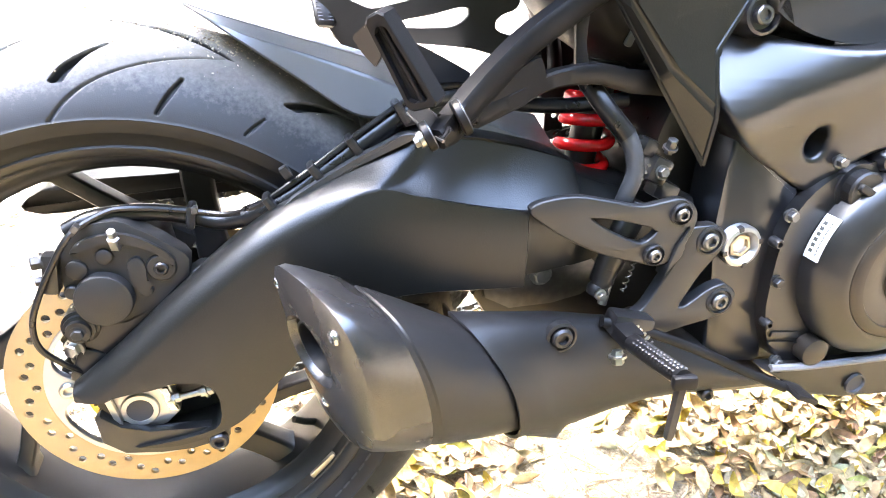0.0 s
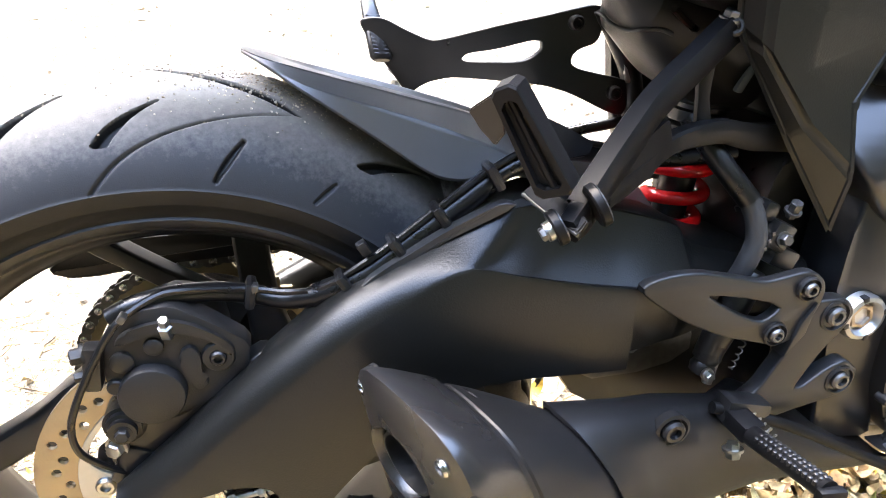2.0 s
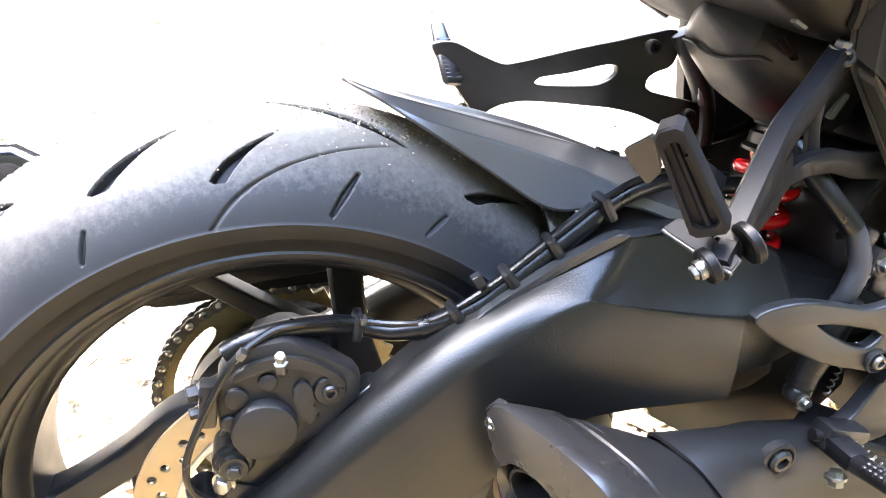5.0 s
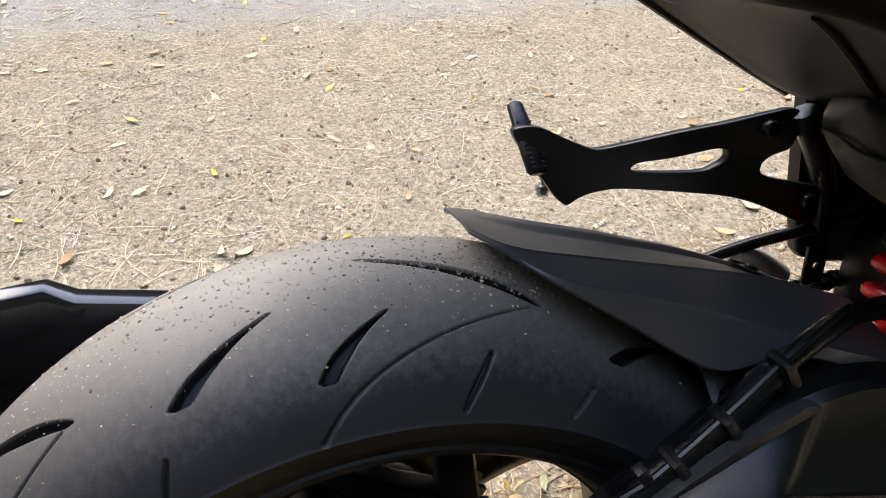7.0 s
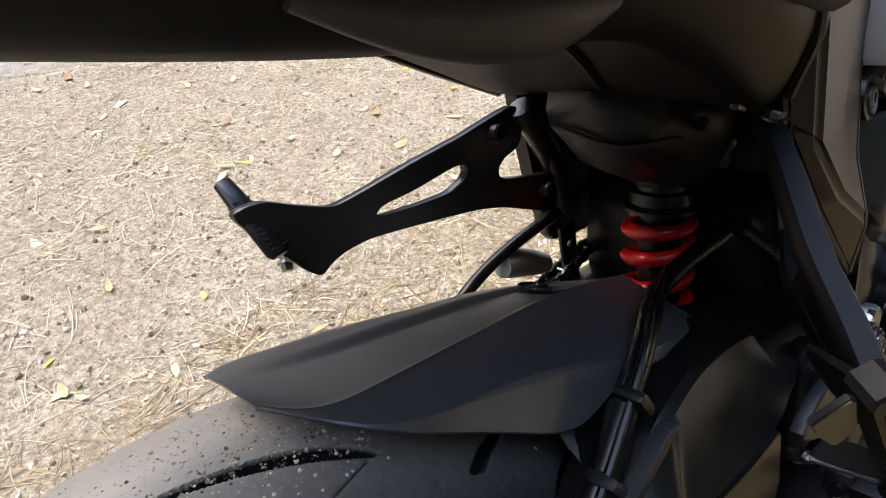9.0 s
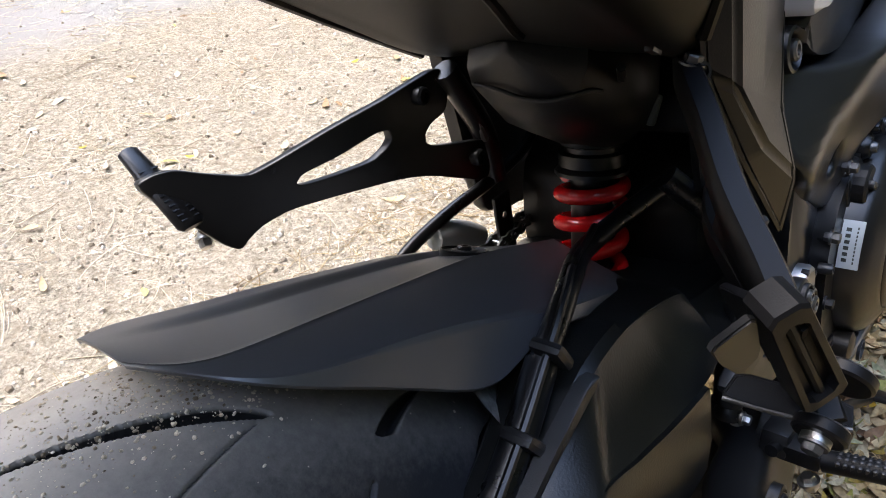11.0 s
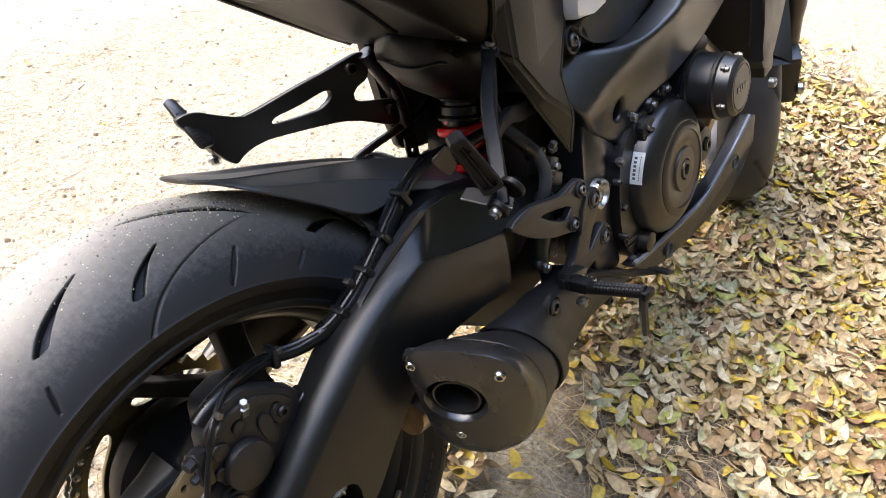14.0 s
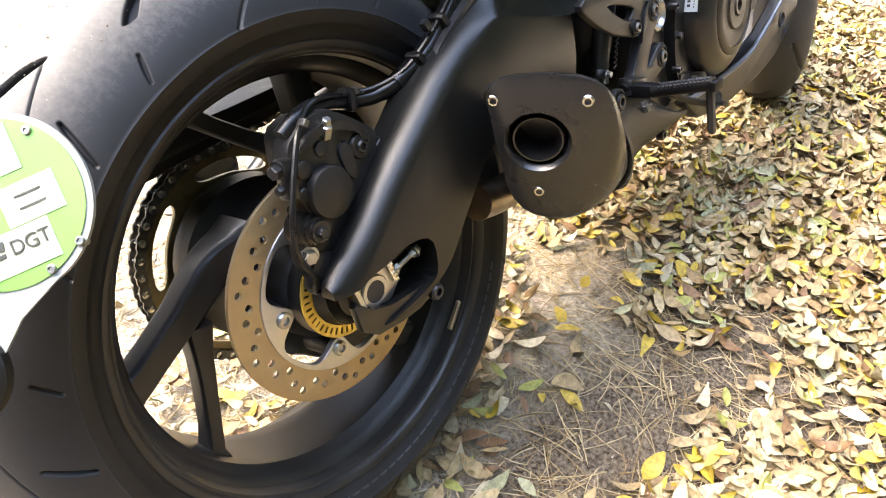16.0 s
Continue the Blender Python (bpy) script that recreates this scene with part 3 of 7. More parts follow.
bm = tube([polar(-40, 0.196, -0.01), polar(-40, 0.180, -0.02), polar(-40, 0.165, -0.026)], 0.004, 10)
part("valve_stem", bm, M_RUBBER, rear_wheel, "black rubber valve stem")
bm = box(bmesh.new(), polar(-43, 0.2085, -0.0645), (0.006, 0.005, 0.036), (0, 45, 0), 0.001)
part("balance_weight", bm, M_STEEL, rear_wheel, "grey stick-on balance weights")

# chain: links along the top run and round the sprocket
chain_path = [(0.62, 0.100, 0.480), (0.50, 0.100, 0.480), (0.36, 0.098, 0.470), (0.20, 0.093, 0.455), (0.02, 0.088, 0.4325)]
dense = spline(chain_path, 40)
arc = [polar(a, 0.1185, 0.088) for a in np.arange(84, 276, 1.2)]
low = [Vector(p) for p in np.linspace((0.06, 0.089, 0.190), (0.60, 0.092, 0.30), 90)]
line = dense + arc + low
links, acc, last = [line[0]], 0.0, line[0]
for p in line[1:]:
    acc += (p - last).length
    last = p
    if acc >= 0.0158:
        links.append(p)
        acc = 0.0
chain = part("chain", lathe([(0.09, 0.01), (0.09, 0.034), (0.104, 0.034), (0.104, 0.01)], (0.62, 0, 0.445), n=28), M_CHAIN, bike, "dusty steel drive chain with shiny pins")
base = bmesh.new()
for side in (-0.0065, 0.0065):
    o = soft([(-0.0115, -0.0045), (-0.0115, 0.0045), (-0.004, 0.006), (0, 0.0035), (0.004, 0.006), (0.0115, 0.0045), (0.0115, -0.0045), (0.004, -0.006), (0, -0.0035), (-0.004, -0.006)], 1)
    prism([(p.x, p.y) for p in o], side - 0.0012, side + 0.0012, 0, base)
link_mesh = mesh_of(base, "link_plate", M_CHAIN)
base = bmesh.new()
lathe([(-0.009, 0.0032), (-0.0088, 0.0038), (0.0088, 0.0038), (0.009, 0.0032)], (0, 0, 0), n=10, bm=base)
pin_mesh = mesh_of(base, "link_pin", M_PIN)
for i, (p, q) in enumerate(zip(links, links[1:])):
    d = (q - p)
    rot = pose(0, 0, 0, 0, -math.degrees(math.atan2(d.z, d.x)), 0)
    mid = (p + q) / 2
    ob = new("link_plate", link_mesh)
    ob.parent, ob.matrix_local = chain, Matrix.Translation(mid + Vector((0, 0.001 if i % 2 else -0.001, 0))) @ rot
    ob = new("link_pin", pin_mesh)
    ob.parent, ob.matrix_local = chain, Matrix.Translation(p)
guard = [(-0.12, 0.447), (-0.10, 0.462), (-0.07, 0.473), (0.06, 0.474), (0.30, 0.485), (0.30, 0.465), (0.07, 0.448), (-0.03, 0.446), (-0.09, 0.436)]
part("chain_guard", prism([(p.x, p.y) for p in soft([(x, z, 0) for x, z in guard], 1)], 0.055, 0.108, 0.006), M_PLASTIC, bike, "black plastic chain guard")

def bar_between(a, b, half):
    """A small square bar between two points."""
    a, b = Vector(a), Vector(b)
    d = (b - a).normalized()
    w = d.cross(Vector((0, 1, 0))).normalized()
    q = [w * half + Vector((0, half, 0)), w * half - Vector((0, half, 0)), -w * half - Vector((0, half, 0)), -w * half + Vector((0, half, 0))]
    return loft(bmesh.new(), [[a + p for p in q], [b + p for p in q]])


# swing arm, right leg: crease between its side and its top face
SA = [  # x, top, crease, bottom, outer y, top outer y, inner y
    (-0.046, 0.350, 0.345, 0.335, -0.130, -0.122, -0.112), (-0.030, 0.362, 0.352, 0.295, -0.137, -0.122, -0.098), (0.0, 0.386, 0.377, 0.284, -0.142, -0.122, -0.094),
    (0.04, 0.421, 0.411, 0.283, -0.144, -0.122, -0.090), (0.085, 0.457, 0.447, 0.300, -0.146, -0.122, -0.088), (0.124, 0.486, 0.475, 0.340, -0.147, -0.121, -0.086),
    (0.166, 0.508, 0.496, 0.380, -0.148, -0.120, -0.082), (0.208, 0.526, 0.508, 0.403, -0.149, -0.120, -0.075), (0.25, 0.542, 0.498, 0.408, -0.150, -0.116, -0.06),
    (0.30, 0.540, 0.485, 0.405, -0.150, -0.110, -0.03), (0.35, 0.527, 0.475, 0.402, -0.148, -0.106, 0.0), (0.392, 0.511, 0.467, 0.402, -0.139, -0.105, 0.0), (0.408, 0.494, 0.464, 0.402, -0.136, -0.104, 0.0),
    (0.46, 0.476, 0.455, 0.404, -0.122, -0.102, 0.0), (0.53, 0.46, 0.445, 0.40, -0.112, -0.10, 0.0)]
FACET = (0.06, 0.14, 0.25, 0.38, 0.5, 0.62, 0.74, 0.85, 0.93)
rings = []
for x, zt, zc, zb, yo, yt, yi in SA:
    mix_f = np.interp(x, [0.165, 0.212], [0.0, 1.0])
    corner, crest = Vector((x, yo + 0.001, zc)), Vector((x, yt, zt))
    rise = crest - corner
    crisp = [corner - Vector((0, 0, 0.0015)), corner + rise.normalized() * 0.0015]
    crisp += [corner.lerp(crest, f) for f in FACET] + [crest - rise.normalized() * 0.004, crest + Vector((0, 0.004, 0.0005))]
    z_low = max((zb + zt) / 2, zt - 0.028)
    round_ = [Vector((x, yo + (crest.y + 0.006 - yo) * (1 - math.cos(radians(a))), z_low + (zt - z_low) * math.sin(radians(a)))) for a in np.linspace(8, 88, 4 + len(FACET))]
    poly = [Vector((x, yo + 0.010, zb)), Vector((x, yo + 0.003, zb + 0.004)), Vector((x, yo, zb * 0.55 + min(z_low, zc) * 0.45))]
    poly += [p.lerp(q, mix_f) for p, q in zip(round_, crisp)]
    poly += [Vector((x, yi - 0.003, zt - 0.006)), Vector((x, yi, zt - 0.010)), Vector((x, yi, zb + 0.004)), Vector((x, yi - 0.004, zb))]
    rings.append(poly)
fine = []
for i in range(len(rings[0])):
    col = spline([r[i] for r in rings], 10)
    f = (0.0, 0.0, 0.0, 0.0, 0.0, *FACET, *([1.0] * 6))[i]
    for p in col:
        if 5 <= i < 5 + len(FACET):  # the sunk facet begins at a slanting ridge
            into = min(1, max(0, (p.x - 0.207 - 0.052 * f) / 0.012))
            sunk = 0.0065 * into * into * (3 - 2 * into) * (0.3 + 0.7 * math.sin(math.pi * f)) * np.interp(p.x, [0.33, 0.40], [1, 0])
            p += Vector((0, 0.75, -0.66)) * sunk
        if i < 5:  # the side face ends in a step ahead, deepened to bring shade there
            p.y += 0.022 * min(1, max(0, (p.x - 0.343) / 0.005))
    fine.append(col)
swingarm = part("swingarm", loft(bmesh.new(), [[c[k] for c in fine] for k in range(len(fine[0]))]), M_PAINT, bike, "satin black curved swing arm", 32)
slot = [(-0.070, 0.338), (-0.024, 0.337), (-0.011, 0.344), (0.023, 0.348), (0.034, 0.352), (0.060, 0.3485), (0.070, 0.335), (0.069, 0.306), (0.060, 0.297), (0.020, 0.290), (-0.070, 0.283)]
cut(swingarm, [prism([(p.x, p.y) for p in soft([(x, z, 0) for x, z in slot], 1)], -0.2, -0.104, 0)])
block = [(-0.019, 0.333), (0.012, 0.336), (0.019, 0.340), (0.027, 0.338), (0.032, 0.311), (0.020, 0.300), (-0.010, 0.292), (-0.015, 0.302)]
plate("axle_block", block, [ring2d(0.001, 0.3178, 0.0108, 32)], -0.1235, -0.110, 0.0008, M_CARRIER, swingarm, "machined aluminium axle adjuster block")
part("axle_collar", lathe([(-0.115, 0.0160), (-0.1255, 0.0160), (-0.1265, 0.0150), (-0.1265, 0.0112), (-0.1255, 0.0106), (-0.112, 0.0106)], (0.001, 0, 0.3178), n=40), M_CARRIER, swingarm, "machined axle collar")
part("axle", lathe([(-0.114, 0.001), (-0.114, 0.0106), (-0.1, 0.0106), (0.12, 0.0106)], (0.001, 0, 0.3178), n=28), M_CAST, swingarm, "dark hollow rear axle")
# dark cup added so the hollow end looks shaded inside
part("axle_bore", lathe([(-0.1262, 0.0109), (-0.1258, 0.0102), (-0.116, 0.0100), (-0.1155, 0.001)], (0.001, 0, 0.3178), n=32), M_RUBBER, swingarm)
part("adjuster_head", prism([(0.0195, 0.3385), (0.0265, 0.3375), (0.0318, 0.3135), (0.0245, 0.3150)], -0.1275, -0.1230, 0.0008), M_CHROME, swingarm, "bright adjuster block head")
part("adjuster_plate", bar_between((-0.0220, -0.1265, 0.334), (-0.0130, -0.1265, 0.292), 0.0024), M_CARRIER, swingarm)
part("alignment_mark", prism([(-0.026, 0.331), (-0.019, 0.336), (-0.016, 0.331), (-0.017, 0.322), (-0.023, 0.323)], -0.1190, -0.1170, 0.0004), M_BRASS, swingarm, "brass alignment tab")
part("alignment_mark", prism([(0.0275, 0.345), (0.034, 0.342), (0.0335, 0.336), (0.029, 0.3355)], -0.1210, -0.1180, 0.0004), M_BRASS, swingarm, "brass alignment tab")
part("adjuster_bolt", tube([(0.028, -0.124, 0.3240), (0.060, -0.126, 0.3300)], 0.0033, 12, smooth=0), M_STEEL, swingarm, "zinc adjuster bolt")
for f, r in ((0.06, 0.0046), (0.93, 0.0052)):
    p = Vector((0.028, -0.124, 0.3240)).lerp(Vector((0.060, -0.126, 0.3300)), f)
    bolt(swingarm, p, (0.957, 0, 0.26), r, M_STEEL, 0.005, "adjuster_nut", hexagon=True)
bm = prism([(p.x, p.y) for p in soft([(-0.034, 0.334, 0), (-0.010, 0.300, 0), (0.06, 0.298, 0), (0.074, 0.296, 0), (0.072, 0.281, 0), (0.03, 0.276, 0), (-0.03, 0.284, 0)], 1)], -0.136, -0.126, 0.002)
part("axle_plate", bm, M_CAST, swingarm, "black lower end plate")
bolt(swingarm, (0.063, -0.137, 0.2835), (0, -1, 0), 0.0085, M_DARKBOLT, 0.006, "plate_bolt")
# left leg and the bridge ahead of the tyre
rings = []
for x, zt, zb, yo, yi in [(-0.04, 0.35, 0.28, 0.135, 0.10), (0.05, 0.38, 0.285, 0.138, 0.10), (0.15, 0.43, 0.32, 0.14, 0.10), (0.25, 0.46, 0.36, 0.14, 0.08), (0.35, 0.48, 0.38, 0.135, 0.0), (0.53, 0.46, 0.40, 0.115, 0.0)]:
    rings.append(soft([(x, yo, zb), (x, yo, zt), (x, yi, zt), (x, yi, zb)], 2))
part("swingarm_leg", loft(bmesh.new(), rings), M_PAINT, swingarm, "far leg of the swing arm", 50)

# hugger over the tyre
HUG = [  # x, centre y, half width, crown z, drop at the edge
    (0.073, 0.016, 0.016, 0.639, 0.003), (0.085, 0.017, 0.029, 0.635, 0.009), (0.105, 0.016, 0.047, 0.628, 0.020), (0.13, 0.012, 0.066, 0.621, 0.030), (0.16, 0.007, 0.086, 0.614, 0.042), (0.19, 0.002, 0.101, 0.606, 0.052),
    (0.215, 0.0, 0.109, 0.598, 0.070), (0.245, 0.0, 0.108, 0.590, 0.090), (0.275, 0.0, 0.104, 0.578, 0.085), (0.31, 0.0, 0.098, 0.563, 0.060), (0.35, 0.0, 0.090, 0.545, 0.045), (0.40, 0.0, 0.080, 0.515, 0.03)]
NEAR_CREASE = ((0.073, 0.0866, 0.271, 0.31, 0.40), (-0.020, -0.0479, -0.014, -0.008, 0.0), (0.642, 0.6387, 0.577, 0.5635, 0.525))
NEAR_FOLD = ((0.073, 0.086, 0.109, 0.136, 0.173, 0.21, 0.245, 0.275, 0.31, 0.35, 0.40), (-0.021, -0.048, -0.070, -0.070, -0.072, -0.075, -0.082, -0.085, -0.085, -0.080, -0.070), (0.642, 0.6385, 0.623, 0.615, 0.603, 0.590, 0.575, 0.560, 0.545, 0.530, 0.500))
NEAR_EDGE = ((0.073, 0.086, 0.095, 0.111, 0.128, 0.152, 0.167, 0.181, 0.212, 0.224, 0.245, 0.275, 0.31, 0.40), (-0.022, -0.049, -0.060, -0.0715, -0.074, -0.0745, -0.078, -0.083, -0.088, -0.089, -0.088, -0.089, -0.087, -0.072), (0.6415, 0.638, 0.632, 0.6205, 0.610, 0.593, 0.582, 0.573, 0.546, 0.548, 0.561, 0.553, 0.536, 0.491))


def near_half(x, shoulder):
    """Section from the visible edge up the folded side, over the crease, to the spine."""
    edge = np.array([np.interp(x, NEAR_EDGE[0], NEAR_EDGE[k]) for k in (1, 2)])
    fold = np.array([np.interp(x, NEAR_FOLD[0], NEAR_FOLD[k]) for k in (1, 2)])
    crease = np.array([np.interp(x, NEAR_CREASE[0], NEAR_CREASE[k]) for k in (1, 2)])
    spine = np.array(shoulder)
    pts = [edge.copy()]
    pts += [edge + (fold - edge) * k for k in np.linspace(0.06, 0.94, 16)]
    pts += [fold + (crease - fold) * k for k in np.linspace(0.03, 0.97, 19)]
    pts += [crease + (0, 0.0006)]
    lift = 0.0045 * np.interp(x, [0.09, 0.13, 0.30, 0.36], [0, 1, 1, 0])
    pts += [crease + (spine - crease) * k + (0, 0.0012 * math.sin(math.pi * k) + lift * (np.interp(k, [0.66, 0.78], [0, 1]) - k)) for k in np.linspace(0.03, 1.0, 30)]
    return [Vector((x, a, b)) for a, b in pts]


rings_top = []
for x, yc, w, z, drop in HUG:
    rim_off = min(np.interp(x, [0.07, 0.27, 0.40], [0.021, 0.035, 0.030]), w * 0.62)
    tent = 0.006 * min(1, w / 0.05) * min(1, drop / 0.03)
    climb = 0.16 * np.interp(x, [0.07, 0.12, 0.20, 0.27], [0.1, 1, 0.7, 0])
    top = near_half(x, (yc + 0.92 * rim_off, z - tent + climb * rim_off))
    for b in np.linspace(0.04, 1, 28):
        dist = rim_off + (w - rim_off) * b
        top.append(Vector((x, yc + 0.92 * dist, z - tent - max(0, drop - tent) * b ** 1.15 + climb * dist)))
    rings_top.append(top)
bm = bmesh.new()
cols = [spline([r[i] for r in rings_top], 4) for i in range(len(rings_top[0]))]
for _ in range(14):
    cols = [[c[0], *[0.25 * a + 0.5 * b + 0.25 * d for a, b, d in zip(c, c[1:], c[2:])], c[-1]] for c in cols]
outer = [[bm.verts.new(p) for p in c] for c in cols]
inner = [[bm.verts.new(p + Vector((0.0004, -0.0016 * max(-1, min(1, (p.y - 0.005) / 0.05)), -0.0024))) for p in c] for c in cols]
nc, nr = len(cols), len(cols[0])
for i in range(nc - 1):
    for j in range(nr - 1):
        bm.faces.new((outer[i][j], outer[i][j + 1], outer[i + 1][j + 1], outer[i + 1][j]))
        bm.faces.new((inner[i][j], inner[i + 1][j], inner[i + 1][j + 1], inner[i][j + 1]))
rim = [(i, 0) for i in range(nc)] + [(nc - 1, j) for j in range(1, nr)] + [(i, nr - 1) for i in range(nc - 2, -1, -1)] + [(0, j) for j in range(nr - 2, 0, -1)]
for (a, b), (c, d) in zip(rim, rim[1:] + rim[:1]):
    bm.faces.new((outer[a][b], outer[c][d], inner[c][d], inner[a][b]))
bmesh.ops.recalc_face_normals(bm, faces=bm.faces)
hugger = part("rear_hugger", bm, M_HUGGER, bike, "matte dark grey plastic rear hugger over the tyre", 30)
SEAT = Vector((0.3047, 0.0077, 0.5622))
seat_up = Vector((0.40, 0.05, 0.91)).normalized()
part("bolt_seat", lathe([(-0.006, 0.0175), (0.0022, 0.0170), (0.0026, 0.0160), (0.0010, 0.0145), (0.0008, 0.001)], SEAT, seat_up, 32), M_HANGER, hugger, "round black bolt recess")
part("washer", lathe([(0.0, 0.0088), (0.0022, 0.0088), (0.0024, 0.0080), (0.0020, 0.004)], SEAT, seat_up, 28), M_DULL, hugger, "dull steel washer")
bolt(hugger, SEAT + seat_up * 0.002, seat_up, 0.0052, M_DARKBOLT, 0.003)
rows = []
for k in range(125):  # wraps the tyre's shoulder, finely ribbed below its plain upper band
    a = 8 + 42 * k / 124
    near = -0.087 + 0.034 * max(0, (a - 42) / 8) ** 2
    rib = 0.0014 * (k % 4 < 2) * (a < 39)
    row = []
    for y in np.linspace(near, 0.080, 18):
        r = 0.2225 + math.sqrt(0.113**2 - y * y) - rib
        row.append(Vector((r * math.cos(radians(a)), y, AXLE_Z + r * math.sin(radians(a)))))
    rows.append(row)
bm = bmesh.new()
vs = [[bm.verts.new(p) for p in r] for r in rows]
for a, b in zip(vs, vs[1:]):
    for k in range(17):
        bm.faces.new((a[k], a[k + 1], b[k + 1], b[k]))
bmesh.ops.solidify(bm, geom=bm.faces[:], thickness=0.003)
# pale mesh colour makes up for the light missing under the hugger
flap = part("hugger_flap", bm, M_VENT, hugger, "grey ribbed mud flap, coloured paler in place of light")
bolt(flap, (0.240, 0.045, 0.543), (-0.7, 0, -0.7), 0.006, M_HANGER, 0.002, "plug")

# brake caliper
body = soft([(-0.041, 0.436, 0), (-0.035, 0.472, 0), (-0.012, 0.487, 0), (0.012, 0.488, 0), (0.034, 0.472, 0), (0.060, 0.452, 0), (0.057, 0.430, 0), (0.026, 0.408, 0), (0.000, 0.394, 0), (-0.028, 0.400, 0)], 1, 0.15)
caliper = part("brake_caliper", prism([(p.x, p.y) for p in body], -0.111, -0.090, 0.004), M_CALIPER, bike, "dark grey cast rear brake caliper")
bridge = soft([(-0.022, 0.440, 0), (-0.016, 0.474, 0), (0.012, 0.482, 0), (0.040, 0.466, 0), (0.044, 0.440, 0), (0.012, 0.420, 0)], 1, 0.2)
part("caliper_bridge", prism([(p.x, p.y) for p in bridge], -0.092, -0.052, 0.004), M_CALIPER, caliper)
part("piston_housing", lathe([(-0.10, 0.0228), (-0.1185, 0.0226), (-0.1205, 0.0218), (-0.1212, 0.0205), (-0.1212, 0.001)], (-0.0097, 0, 0.4226), n=40), M_CALIPER, caliper, "round grey piston housing")
part("slide_pin_boss", lathe([(-0.09, 0.0120), (-0.112, 0.0120), (-0.114, 0.0105), (-0.114, 0.006), (-0.109, 0.005)], (0.037, 0, 0.4445), n=28), M_CALIPER, caliper)
bolt(caliper, (0.037, -0.113, 0.4445), (0, -1, 0), 0.0058, M_DARKBOLT, 0.004)
part("bleed_nipple", lathe([(0, 0.0058), (0.012, 0.0058), (0.013, 0.004), (0.018, 0.004), (0.019, 0.003)], (0.006, -0.108, 0.465), (0, -0.5, 0.87), 6), M_STEEL, caliper, "bright bleed nipple")
ridge = soft([(-0.030, 0.462, 0), (-0.022, 0.474, 0), (0.004, 0.479, 0), (0.022, 0.475, 0), (0.044, 0.459, 0), (0.050, 0.449, 0), (0.045, 0.442, 0), (0.040, 0.4555, 0), (0.020, 0.467, 0), (0.000, 0.471, 0), (-0.020, 0.465, 0)], 2)
part("caliper_rib", prism([(p.x, p.y) for p in ridge], -0.1155, -0.108, 0.0025), M_CALIPER, caliper)
step = soft([(0.010, 0.452, 0), (0.021, 0.458, 0), (0.026, 0.447, 0), (0.024, 0.433, 0), (0.030, 0.424, 0), (0.020, 0.418, 0), (0.014, 0.430, 0)], 2)
part("caliper_rib", prism([(p.x, p.y) for p in step], -0.1150, -0.108, 0.0025), M_CALIPER, caliper)
for (x, z), w in (((-0.026, 0.449), 0.0080), ((-0.004, 0.4585), 0.0065), ((-0.033, 0.430), 0.0060)):
    part("caliper_boss", lathe([(-0.105, w * 1.15), (-0.1135, w), (-0.1145, w * 0.8), (-0.1145, 0.001)], (x, 0, z), n=20), M_CALIPER, caliper)
bracket = soft([(-0.052, 0.372, 0), (-0.040, 0.405, 0), (0.0, 0.398, 0), (0.062, 0.440, 0), (0.074, 0.440, 0), (0.030, 0.380, 0), (0.0, 0.345, 0), (-0.040, 0.340, 0)], 1)
part("caliper_bracket", prism([(p.x, p.y) for p in bracket], -0.108, -0.088, 0.003), M_CAST, caliper, "black caliper carrier")
part("banjo_boot", lathe([(-0.09, 0.015), (-0.112, 0.015), (-0.113, 0.0125), (-0.117, 0.0125), (-0.118, 0.010), (-0.122, 0.0095)], (-0.0334, 0, 0.3975), n=24), M_HOSE, caliper, "black rubber boot")
bolt(caliper, (-0.0334, -0.1215, 0.3970), (0, -1, 0), 0.0050, M_CALIPER, 0.004, "pin_bolt", "dull pin bolt", True)
bolt(caliper, (-0.0430, -0.1080, 0.3765), (-0.35, -1, 0), 0.0065, M_STEEL, 0.006, "sensor_bracket_bolt", "zinc hexagon bolt", True)
for z, r in ((0.4588, 0.0065), (0.4430, 0.0045)):
    bolt(caliper, (-0.049, -0.112, z), (-1, -0.25, 0), r * 0.9, M_CALIPER, 0.007, "guide_bolt", "zinc hexagon bolt", True)
part("guide_bracket", box(bmesh.new(), (-0.044, -0.112, 0.449), (0.012, 0.014, 0.034), (0, 8, 0), 0.003), M_CAST, caliper)
part("sensor_body", box(bmesh.new(), (-0.036, -0.104, 0.358), (0.022, 0.014, 0.034), (0, 25, 0), 0.004), M_CAST, caliper)
bolt(caliper, (-0.0445, -0.105, 0.3430), (0, -1, 0), 0.0055, M_DULL, 0.004, "sensor_bolt")

# brake hose and sensor cable along the swing arm, with clamps
hose = part("brake_hose", tube([(-0.030, -0.100, 0.478), (-0.012, -0.100, 0.486), (0.010, -0.094, 0.487), (0.036, -0.086, 0.483), (0.062, -0.078, 0.474), (0.088, -0.086, 0.470), (0.113, -0.100, 0.478), (0.140, -0.108, 0.491), (0.165, -0.108, 0.508), (0.200, -0.105, 0.531), (0.240, -0.098, 0.555), (0.268, -0.092, 0.565), (0.305, -0.078, 0.566), (0.340, -0.062, 0.557), (0.373, -0.052, 0.548), (0.42, -0.05, 0.545), (0.47, -0.06, 0.55)], 0.0074, 12), M_HOSE, bike, "black rubber rear brake hose")
